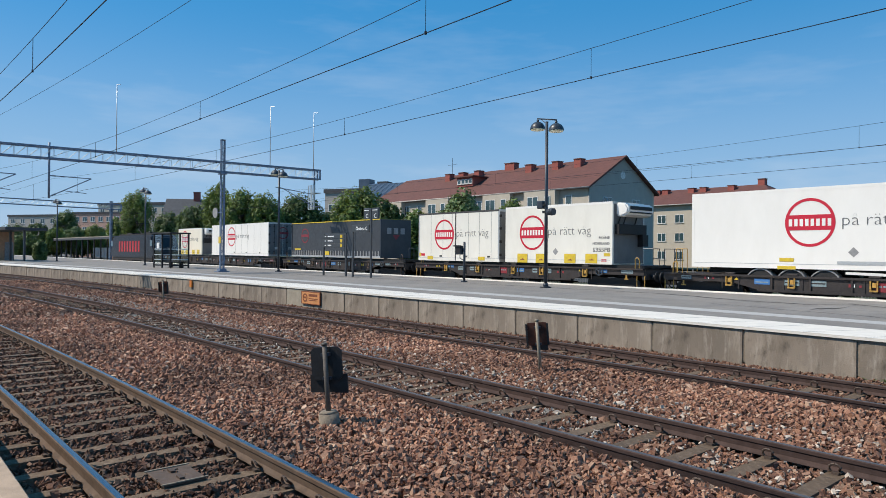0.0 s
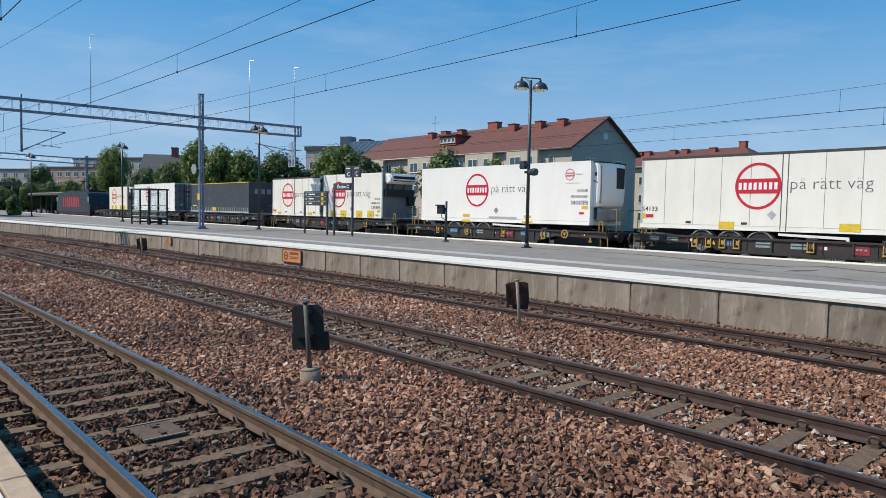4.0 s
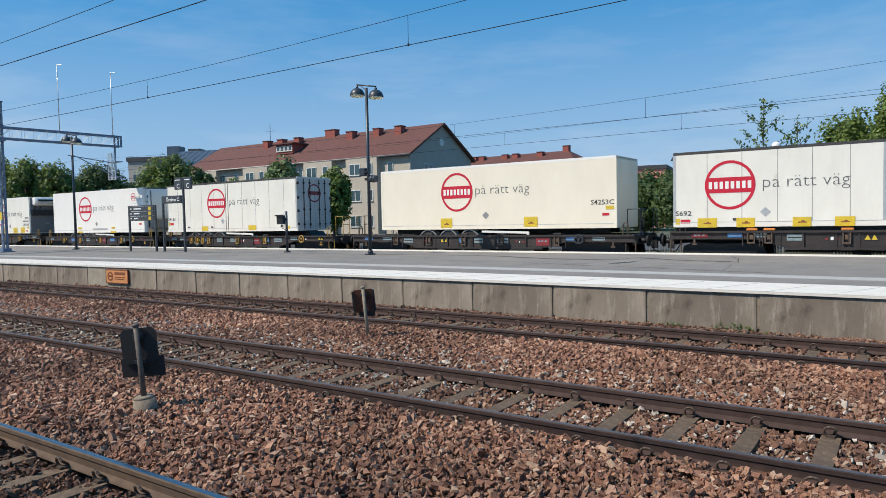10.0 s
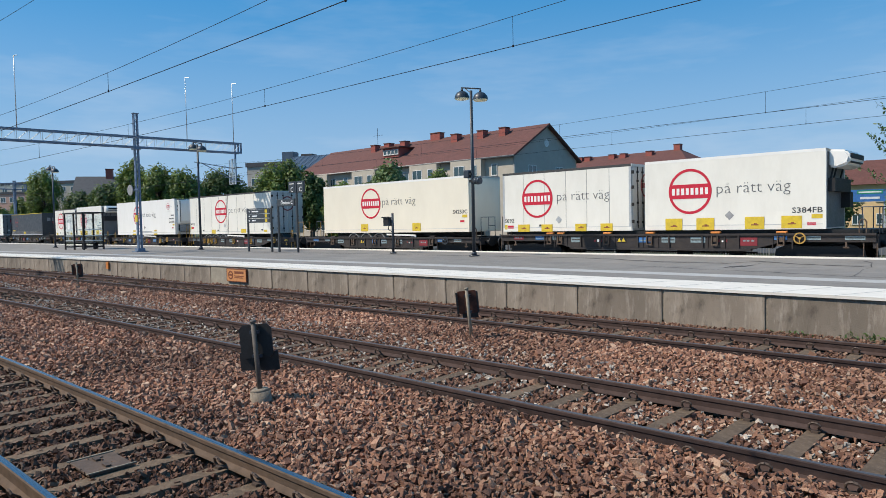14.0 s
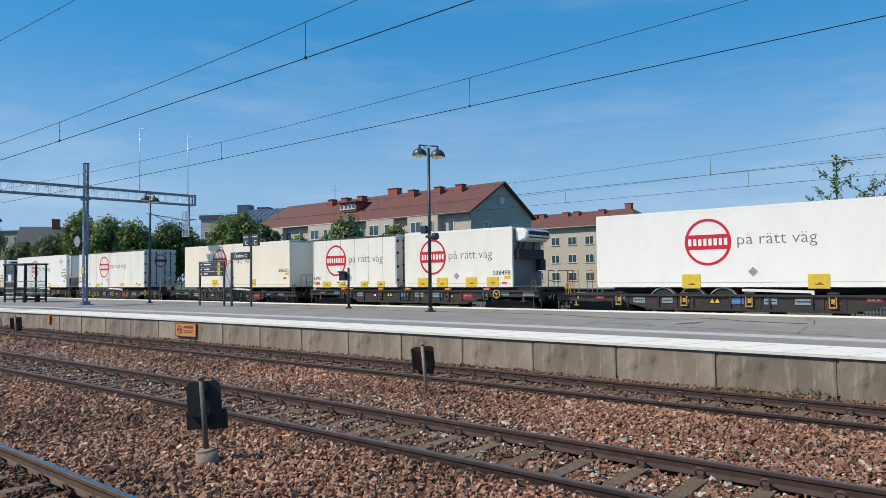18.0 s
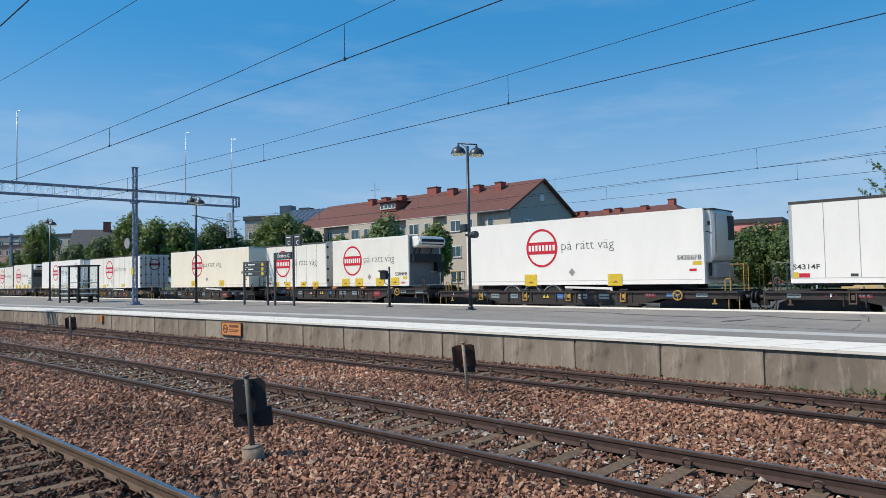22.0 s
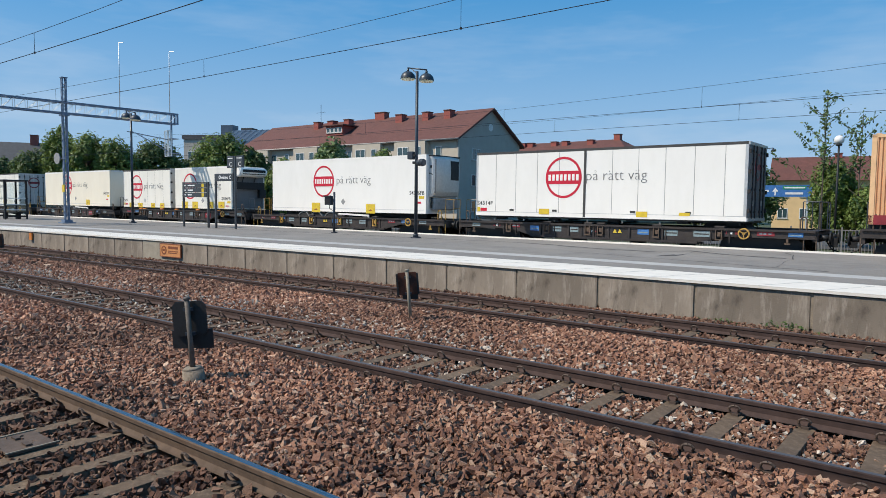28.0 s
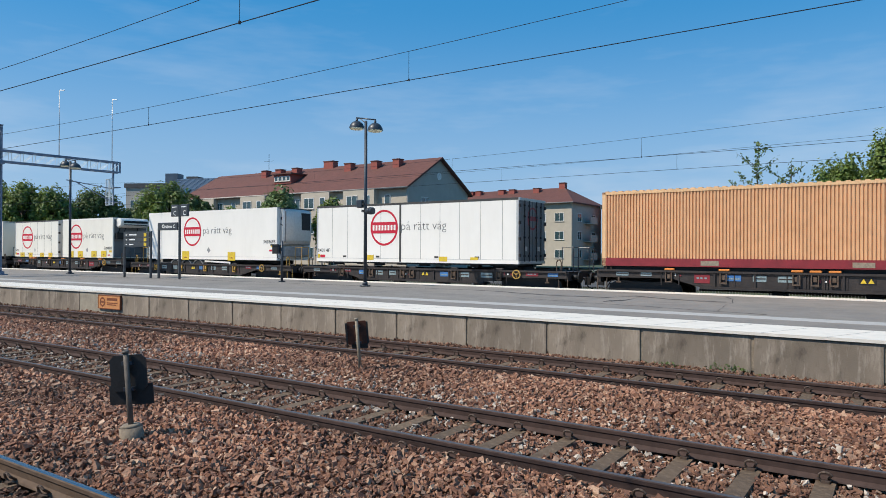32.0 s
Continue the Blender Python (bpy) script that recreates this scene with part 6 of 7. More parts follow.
def curtain_unit():
    a0, a1, z1 = -46.8, -35.1, 4.15
    L, H_ = a1 - a0, z1 - 1.62
    root = rolling("curtain_swap_body", a0, 1.62, "dark grey curtain-sided load unit with a dull yellow top edge", "freight container", "load units on the train")
    bm = B()
    box(bm, 0, L, -FACE + 0.03, FACE - 0.03, 0, H_)
    part("body", bm, M["curtain"], root)
    boxes("top_rail", [(0, L, -FACE, FACE, H_ - 0.04, H_ + 0.02)], M["yellow"], root, "dull yellow top rail")
    boxes("bottom_rail", [(0, L, -FACE - 0.004, -FACE + 0.06, 0, 0.12)], M["trim"], root)
    for k in range(34):
        x = 0.2 + k * (L - 0.4) / 33
        boxes("strap", [(x - 0.05, x + 0.05, -FACE - 0.002, -FACE + 0.035, 0.12, 0.46)], M["mid_grey"], root)
    boxes("strap_rail", [(0.1, L - 0.1, -FACE + 0.005, -FACE + 0.035, 0.42, 0.47)], M["lamp_grey"], root)
    for x in (0, L):
        boxes("corner_post", [(x - 0.06, x + 0.06, -FACE, -FACE + 0.1, 0, H_)], M["lamp_grey"], root)
    bm = B()
    disc(bm, (2.0, -FACE + 0.03, H_ * 0.62), 0.55, 0.47, 0.006, 32)
    box(bm, 1.55, 2.45, -FACE + 0.022, -FACE + 0.03, H_ * 0.62 - 0.1, H_ * 0.62 + 0.1)
    part("ring_emblem", bm, M["dim_red"], root, "dim red ring emblem")
    boxes("end_wall", [(L, L + 0.03, -FACE + 0.05, FACE - 0.05, 0, H_)], M["curtain"], root)
    for y in (-0.75, -0.2, 0.35):
        boxes("logo_bar", [(L + 0.03, L + 0.035, y, y + 0.35, H_ - 0.95, H_ - 0.55)], M["mid_grey"], root, "grey logo bar")
    bm = B()
    prism(bm, [(-0.3, H_ - 1.0), (0.3, H_ - 1.0), (0.0, H_ - 1.35)], L + 0.03, L + 0.034, axis="x")
    part("logo_triangle", bm, M["dim_red"], root, "dim red logo triangle")
    boxes("yellow_label", [(4.8, 5.5, -FACE - 0.006, -FACE, 0.15, 0.42), (0.5, 1.4, -FACE - 0.006, -FACE + 0.03, 0.5, 0.62)], M["yellow"], root)


def corrugated_container():
    a0, L, z0, z1 = 79.8, 13.7, 1.56, 4.42
    H_ = z1 - z0
    root = rolling("corrugated_container", a0, z0, "faded orange corrugated steel container with a dark red base", "freight container", "load units on the train")
    bm = B()
    pitch, dep = 0.115, 0.042
    for y in (-1, 1):
        x = 0.12
        prev = None
        zz = (0.30, H_ - 0.1)
        pts = []
        while x < L - 0.12:
            for dx, dy in ((0.0, 0.0), (0.056, 0.0), (0.070, dep), (0.101, dep)):
                pts.append((min(x + dx, L - 0.12), y * (FACE - 0.02 - dy)))
            x += pitch
        cols = [[bm.verts.new((px, py, z)) for z in zz] for px, py in pts]
        for c, d in zip(cols, cols[1:]):
            bm.faces.new((c[0], d[0], d[1], c[1]))
    part("corrugated_side", bm, M["container_orange"], root, "corrugated orange side wall")
    boxes("body_core", [(0.05, L - 0.05, -FACE + 0.09, FACE - 0.09, 0.1, H_ - 0.03)], M["container_orange"], root)
    boxes("base_rail", [(0, L, -FACE, FACE, 0, 0.30)], M["container_red"], root, "dark red base rail")
    boxes("top_rail", [(0, L, -FACE, -FACE + 0.08, H_ - 0.1, H_), (0, L, FACE - 0.08, FACE, H_ - 0.1, H_)], M["container_rail"], root)
    bm = B()
    k = 0.1
    while k < L - 0.1:
        box(bm, k, k + 0.14, -FACE + 0.02, FACE - 0.02, H_ - 0.03, H_ + 0.035)
        k += 0.27
    part("roof_ribs", bm, M["container_rail"], root)
    for x in (0, L - 0.14):
        for y in (-FACE, FACE - 0.14):
            boxes("corner_post", [(x, x + 0.14, y, y + 0.14, 0.0, H_)], M["container_rail"] if y < 0 else M["container_orange"], root)
    boxes("end_panel", [(-0.0, 0.05, -FACE + 0.14, FACE - 0.14, 0.3, H_ - 0.1)], M["container_orange"], root)
    for x in (3.7, 8.4):
        boxes("worn_pad", [(x, x + 0.62, -FACE - 0.006, -FACE, 0.05, 0.22)], M["pole_tan"], root, "worn pale pad")


def loco():
    a0, a1 = -95.4, -78.6
    L = a1 - a0
    root = rolling("electric_locomotive", a0, 0.0, "dark blue-grey electric locomotive with red side lettering bars", "locomotive")
    bm = B()
    prof = [(0.25, 1.0), (L - 0.25, 1.0), (L, 1.5), (L - 0.15, 2.2), (L - 0.9, 3.55), (L - 1.4, 3.75), (1.4, 3.75), (0.9, 3.55), (0.15, 2.2), (0, 1.5)]
    prism(bm, prof, -1.45, 1.45)
    bmesh.ops.bevel(bm, geom=[e for e in bm.edges], offset=0.12, segments=2, affect="EDGES")
    part("body", bm, M["loco_blue"], root)
    boxes("roof_gear", [(2, L - 2, -1.0, 1.0, 3.75, 3.95), (4, 6, -0.6, 0.6, 3.95, 4.1), (L - 6, L - 4, -0.6, 0.6, 3.95, 4.1)], M["frame"], root)
    rows = []
    for k in range(8):
        rows.append((3.6 + k * 1.1, 4.2 + k * 1.1, -1.466, -1.45, 1.75, 3.05))
    boxes("lettering", rows, M["loco_red"], root, "large red bars in place of a name")
    boxes("side_skirt", [(0.6, L - 0.6, -1.35, 1.35, 0.75, 1.05)], M["frame"], root)
    for x in (L - 0.72, 0.5):
        boxes("cab_side_window", [(x - 0.45, x + 0.35, -1.462, -1.45, 2.45, 3.1)], M["window"], root)
    bm = B()
    for p, q in (((8, 0, 4.0), (6.6, 0, 4.6)), ((6.6, 0, 4.6), (8.2, 0, 5.28))):
        tube(bm, p, q, 0.05, n=6)
    tube(bm, (8.2, -0.8, 5.28), (8.2, 0.8, 5.28), 0.03, n=6)
    part("pantograph", bm, M["black"], root)
    for x in (3.0, L - 3.0):
        bogie(root, x)


def train():
    kinds = (("flat", -77.0, -49.2), ("flat", -48.2, -32.3), ("flat", -31.4, -15.6), ("pocket", -14.9, -0.85), ("pocket", 0.2, 14.9),
             ("pocket", 15.95, 30.5), ("flat", 31.55, 47.1), ("pocket", 47.7, 62.8), ("pocket", 63.4, 78.5), ("flat", 79.5, 96.0))
    for k, (kind, a0, a1) in enumerate(kinds):
        wagon(a0, a1, kind, "dark grimy pocket wagon with side sills and yellow rails" if kind == "pocket" else "dark grimy container flat wagon with plates and levers", k)
    loco()
    u = load_unit
    sp = ((1.19, 0.68, 0.0, 0.45), (2.42, 0.68, 0.0, 0.45), (4.2, 0.67, 0.02, 0.46), (5.43, 0.66, 0.04, 0.47))
    u("swap_body", -71.2, -64.9, 4.2, "cream", "small cream load unit with yellow pads and cooling unit", SHORT, pads=sp, rear="nose", z0=1.6)
    u("swap_body", -62.4, -50.7, 4.36, "white", "white load unit with ring emblem and rear doors", LONG, rear="doors", panels=(1.2, 2.4, 3.4, 5.3, 6.5, 7.7, 9.0, 10.3), z0=1.6)
    curtain_unit()
    u("swap_body", -31.15, -24.43, 4.32, "offwhite", "white panelled swap body with a dark roof edge", SHORT, panels=(1.16, 2.22, 3.01, 4.36, 5.22, 6.13), rear="doors", pads=((1.1, 0.5, 0.06, 0.26), (5.4, 0.5, 0.06, 0.26)), logo=2.32, text=(3.38, 5.91), thick=((3.3, 0.07),), roof="seam", code_left=0.55)
    u("swap_body", -23.97, -17.41, 4.38, "offwhite", "off-white refrigerated swap body with yellow pads", SHORT, "S355FB", pads=sp, rear="nose", extra=("SKÅNE", "NORRLAND"), diamond_at=(3.32, 0.57))
    u("semi_trailer_body", -13.6, -2.0, 4.46, "white", "long white refrigerated trailer body with ring emblem", LONG, "S4337FB", pads=((3.67, 0.5, 0.26, 0.39), (7.95, 0.46, 0.27, 0.39)), rear="tall", extra=("SKÅNE", "NORRLAND"), diamond_at=(5.85, 0.61))
    u("semi_trailer_body", 0.58, 12.1, 4.44, "offwhite", "long panelled white trailer body with grey rear doors", LONG, "S4133", panels=(1.09, 2.33, 3.43, 4.55, 7.09, 8.23, 9.36, 10.52), pads=((3.69, 0.6, 0.03, 0.32), (7.92, 0.65, 0.07, 0.34), (10.76, 0.35, 0.12, 0.26)), rear="doors", roof="seam", code_left=0.7, logo=4.81, text=(5.96, 8.55), diamond_at=(5.35, 0.6), diamond_mat="trim", thick=((5.66, 0.02), (5.86, 0.02)))
    u("semi_trailer_body", 17.9, 29.62, 4.36, "cream", "long yellowed cream trailer body with ring emblem", LONG, "S4253C", pads=((3.77, 0.62, 0.08, 0.5), (8.02, 0.63, 0.08, 0.5)), rear="plain", diamond_at=(5.84, 0.6), logo=4.35, text=(5.33, 7.97))
    u("swap_body", 31.78, 38.37, 4.28, "offwhite", "off-white panelled swap body with yellow pads", dict(SHORT, logo_z=1.48), "S692", panels=(1.19, 2.35, 3.48, 4.52, 5.6), pads=((1.19, 0.66, -0.02, 0.32), (2.47, 0.6, -0.02, 0.31), (4.22, 0.56, -0.01, 0.31), (5.46, 0.57, -0.01, 0.31)), rear="doors", code_left=0.42, diamond_at=(3.1, 0.51), diamond_mat="trim", logo=1.95, text=(3.02, 5.6), roof="seam")
    u("swap_body", 38.98, 45.48, 4.28, "offwhite", "off-white refrigerated swap body with four yellow pads", dict(SHORT, logo_z=1.48), "S384FB", pads=sp, rear="nose", diamond_at=(3.31, 0.53))
    u("semi_trailer_body", 49.63, 61.42, 4.44, "white", "long white refrigerated trailer body with large yellow pads", LONG, "S4386FB", pads=((3.82, 0.68, -0.05, 0.48), (8.06, 0.66, -0.05, 0.44)), rear="tall", diamond_at=(6.0, 0.55))
    u("semi_trailer_body", 64.42, 76.12, 4.38, "white", "long white panelled trailer body with rear doors darkened for shade", LONG, "S4314F", panels=(1.08, 2.12, 3.2, 4.25, 6.62, 7.7, 8.76, 9.85, 10.93), pads=((3.56, 0.5, 0.1, 0.34), (7.88, 0.45, 0.07, 0.29), (9.53, 0.41, 0.15, 0.27)), rear="doors", code_left=0.48, thick=((5.43, 0.1),), roof="seam")
    corrugated_container()


RIDE = (
    (0, 0), (1, 3.925), (2, 7.827), (3, 11.729), (4, 15.602), (5, 19.411),
    (6, 23.271), (7, 27.147), (8, 30.895), (9, 34.666), (10, 38.373), (11, 41.854),
    (12, 45.1), (13, 48.129), (14, 51.164), (15, 53.936), (16, 56.662), (17, 59.259),
    (18, 61.869), (19, 64.464), (20, 66.92), (21, 69.093), (22, 71.052), (23, 72.875),
    (24, 74.712), (25, 76.393), (26, 78.133), (27, 80.225), (28, 82.041), (29, 83.732),
    (30, 85.492), (31, 87.268), (32, 88.947),
)


def motions():
    for ob, a, z in MOVING:
        walk(ob, [(t, on_train(a - d, 0, z)) for t, d in RIDE])
    # wheels roll to the left without slipping
    ts = np.arange(0, 32.001, 0.16)
    d = np.interp(ts, [r[0] for r in RIDE], [r[1] for r in RIDE])
    turns = [(float(t), -math.degrees(k / 0.46)) for t, k in zip(ts, d)]
    for ob, x in SPINNING:
        walk(ob, [(t, pose(x, 0, 0.46, 0, a, 0)) for t, a in turns])


# ---- buildings, trees and street beyond the railway ----
def window_set(parent, frame_me, inner, m, name="window"):
    f = piece(name, frame_me, parent, m)
    for part_name, me in inner:
        piece(part_name, me, f)
    return f


def window_meshes(w, h, mullions=1):
    """A window in the xz plane, facing -y: its frame, and the pane, mullion and sill in it."""
    t = 0.07
    bm = B()
    rings = []
    for y in (-0.05, 0.03):
        for a in (0, t):
            rings.append([bm.verts.new(c) for c in ((-w / 2 + a, y, a), (w / 2 - a, y, a), (w / 2 - a, y, h - a), (-w / 2 + a, y, h - a))])
    for p, q in ((0, 1), (1, 3), (3, 2), (2, 0)):
        for k in range(4):
            bm.faces.new((rings[p][k], rings[p][(k + 1) % 4], rings[q][(k + 1) % 4], rings[q][k]))
    fr = mesh_of("window", bm, M["window_frame"])
    bm = B()
    box(bm, -w / 2 + t, w / 2 - t, -0.02, 0.01, t, h - t)
    inner = [("pane", mesh_of("pane", bm, M["window"]))]
    for k in range(mullions):
        x = -w / 2 + w * (k + 1) / (mullions + 1)
        bm = B()
        box(bm, x - t / 2, x + t / 2, -0.05, 0.03, t, h - t)
        inner.append(("mullion", mesh_of("mullion", bm, M["window_frame"])))
    bm = B()
    box(bm, -w / 2 - 0.06, w / 2 + 0.06, -0.1, 0.03, -0.06, 0)
    inner.append(("sill", mesh_of("sill", bm, M["gable_wall"])))
    return fr, inner


def gable_house(name, m, L, W, eave, ridge, wall, gable, roof, label, hip=0.0, overhang=0.45):
    """x from 0 to L, near facade at y 0, base at z 0. The gable ends stand at x 0 and L; hip leans the right end."""
    root = thing(name, m, label, "house")
    t = 0.35
    boxes("facade", [(0, L, 0, t, 0, eave)], wall, root, "rendered street front")
    boxes("rear_wall", [(0, L, W - t, W, 0, eave)], wall, root)
    # gable colour is darker than the facade's, standing in for shade
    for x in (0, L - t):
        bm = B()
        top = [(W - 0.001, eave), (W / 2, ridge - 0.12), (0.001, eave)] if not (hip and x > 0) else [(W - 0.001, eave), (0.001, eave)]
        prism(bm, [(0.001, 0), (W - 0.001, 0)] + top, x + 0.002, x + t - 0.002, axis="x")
        part("gable_wall", bm, gable, root, "rendered gable wall, greyed for its shaded side")
    o, th = overhang, 0.22
    sl = (ridge - eave) / (W / 2)
    for sgn in (0, 1):
        bm = B()
        ye, yr = (-o, W / 2) if sgn == 0 else (W + o, W / 2)
        ze = eave - o * sl + 0.1
        x0, x1 = -o, L + o
        xr1 = L + o - (hip if hip else 0)
        a = [bm.verts.new(c) for c in ((x0, ye, ze), (x1, ye, ze), (xr1, yr, ridge), (x0, yr, ridge))]
        b = [bm.verts.new((v.co.x, v.co.y, v.co.z - th)) for v in a]
        bm.faces.new(a)
        bm.faces.new(b[::-1])
        for k in range(4):
            bm.faces.new((a[k], b[k], b[(k + 1) % 4], a[(k + 1) % 4]))
        part("roof_slope", bm, roof, root, "red tiled roof slope")
    if hip:
        bm = B()
        ze = eave - o * sl + 0.1
        a = [bm.verts.new(c) for c in ((L + o, -o, ze), (L + o, W + o, ze), (L + o - hip, W / 2, ridge))]
        b = [bm.verts.new((v.co.x, v.co.y, v.co.z - th)) for v in a]
        bm.faces.new(a)
        bm.faces.new(b[::-1])
        for k in range(3):
            bm.faces.new((a[k], b[k], b[(k + 1) % 3], a[(k + 1) % 3]))
        part("hip_slope", bm, roof, root)
    bm = B()
    tube(bm, (-o, -o - 0.06, eave - o * sl), (L + o, -o - 0.06, eave - o * sl), 0.09, n=8)
    part("gutter", bm, M["gable_wall"], root)
    return root


def chimney(root, x, y, z, w, d, h):
    bm = B()
    box(bm, x - w / 2, x + w / 2, y - d / 2, y + d / 2, z - 0.8, z + h)
    c = part("chimney", bm, M["brick_red"], root, "red chimney")
    boxes("chimney_cap", [(x - w / 2 - 0.06, x + w / 2 + 0.06, y - d / 2 - 0.06, y + d / 2 + 0.06, z + h, z + h + 0.1)], M["roof_red"], c)


def apartment_house():
    # long house with the red roof; its right gable end faces the railway's far side
    L, W, eave, ridge = 37.5, 12.5, 9.1, 12.75
    x1, y1 = -43.1, 62.9 - 6.25
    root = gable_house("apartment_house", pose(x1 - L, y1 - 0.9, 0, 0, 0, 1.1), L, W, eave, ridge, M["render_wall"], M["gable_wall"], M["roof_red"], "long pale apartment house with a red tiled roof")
    fr, pn = window_meshes(1.55, 1.25, 1)
    f2, p2 = window_meshes(0.8, 1.25, 0)
    for z in (1.3, 4.1, 6.95):
        for k, x in enumerate(np.arange(2.0, L - 1, 2.75)):
            window_set(root, fr if k % 3 else f2, pn if k % 3 else p2, pose(x, 0, z))
    for x in (5.0, 14.5, 25.0, 31.5):
        # shallow projecting bays under the eaves
        bm = B()
        box(bm, x - 2.2, x + 2.2, -0.7, 0.0, 0, eave - 0.35)
        bay = part("bay", bm, M["render_wall"], root)
        for z in (1.3, 4.1, 6.95):
            window_set(bay, fr, pn, pose(x - 0.9, -0.7, z))
            window_set(bay, f2, p2, pose(x + 1.2, -0.7, z))
    # gable end: windows and small balconies
    for z in (1.2, 4.0, 6.8):
        window_set(root, fr, pn, pose(L, 3.4, z, 0, 0, 90))
        window_set(root, fr, pn, pose(L, 8.8, z, 0, 0, 90))
        if z < 6:
            bm = B()
            box(bm, L + 0.002, L + 1.1, 5.0, 8.0, z - 0.35, z - 0.2)
            box(bm, L + 1.04, L + 1.1, 5.0, 8.0, z - 0.2, z + 0.75)
            box(bm, L + 0.002, L + 1.04, 5.0, 5.05, z - 0.2, z + 0.75)
            box(bm, L + 0.002, L + 1.04, 7.95, 8.0, z - 0.2, z + 0.75)
            part("balcony", bm, M["gable_wall"], root, "small grey balcony")
    bm = B()
    tube(bm, (L + 0.0, 6.25, 10.6), (L + 0.03, 6.25, 10.6), 0.42, n=20)
    part("round_vent", bm, M["window_frame"], root)
    bm = B()
    tube(bm, (L + 0.1, 0.0, 0), (L + 0.1, 0.0, eave - 0.3), 0.06, n=8)
    part("downpipe", bm, M["gable_wall"], root)
    for x, d in ((32.7, 0.9), (29.5, 0.9), (25.4, 1.0), (21.1, 1.6), (16.5, 0.9), (13.5, 1.0), (10.8, 0.9)):
        chimney(root, x, 4.9 if d < 1.5 else 6.2, 11.9 if d < 1.5 else 12.6, d, 0.9, 0.75)
    bm = B()
    box(bm, 15.5, 18.5, 1.9, 5.2, 10.4, 11.6)
    dm = part("dormer", bm, M["brick_red"], root, "red dormer with a row of small windows")
    fr3, pn3 = window_meshes(0.62, 0.62, 0)
    for k in range(4):
        window_set(dm, fr3, pn3, pose(15.95 + 0.7 * k, 1.9, 10.75))
    boxes("dormer_roof", [(15.2, 18.8, 1.6, 5.4, 11.6, 11.75)], M["roof_red"], dm)
    bm = B()
    tube(bm, (10.1, 6, 12.7), (10.1, 6, 15.2), 0.03, n=6)
    tube(bm, (9.2, 6, 14.2), (11.1, 6, 14.2), 0.018, n=5)
    part("aerial", bm, M["lamp_grey"], root)


def far_apartments():
    L, W, eave, ridge = 40.0, 12.0, 9.8, 12.5
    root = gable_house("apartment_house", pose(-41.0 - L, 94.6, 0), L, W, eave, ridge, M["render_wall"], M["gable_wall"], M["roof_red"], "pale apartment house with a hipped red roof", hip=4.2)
    fr, pn = window_meshes(1.5, 1.3, 1)
    for z in (1.2, 4.0, 6.8):
        for k in range(13):
            window_set(root, fr, pn, pose(L - 2.0 - 3.0 * k, 0, z))
        for y in (3.0, 8.6):
            window_set(root, fr, pn, pose(L, y, z, 0, 0, 90))
        bm = B()
        box(bm, L + 0.002, L + 1.2, 4.6, 7.4, z - 0.3, z - 0.15)
        box(bm, L + 1.14, L + 1.2, 4.6, 7.4, z - 0.15, z + 0.8)
        part("balcony", bm, M["gable_wall"], root, "small grey balcony")
    for x in (35.9, 32.0, 27.5, 25.5, 21.0, 19.5):
        chimney(root, x, 4.6 if x < 35 else 6.0, 11.6 if x < 35 else 12.4, 1.0, 0.9, 0.8)


def plain_block(name, m, L, W, h, wall, roof, label, storeys, cols, roof_h=0.5, win=(1.5, 1.3)):
    root = thing(name, m, label, "house")
    boxes("house_body", [(0, L, 0, W, 0, h)], wall, root)
    if roof_h <= 0.8:
        boxes("roof", [(-0.2, L + 0.2, -0.2, W + 0.2, h, h + roof_h)], roof, root)
    else:
        bm = B()
        prism(bm, [(-0.5, h), (W + 0.5, h), (W / 2, h + roof_h)], -0.4, L + 0.4, axis="x")
        part("roof", bm, roof, root)
    fr, pn = window_meshes(*win, 1)
    for i in range(storeys):
        for k in range(cols):
            window_set(root, fr, pn, pose(L * (k + 0.5) / cols, 0, 1.2 + i * (h - 0.6) / storeys))
    return root


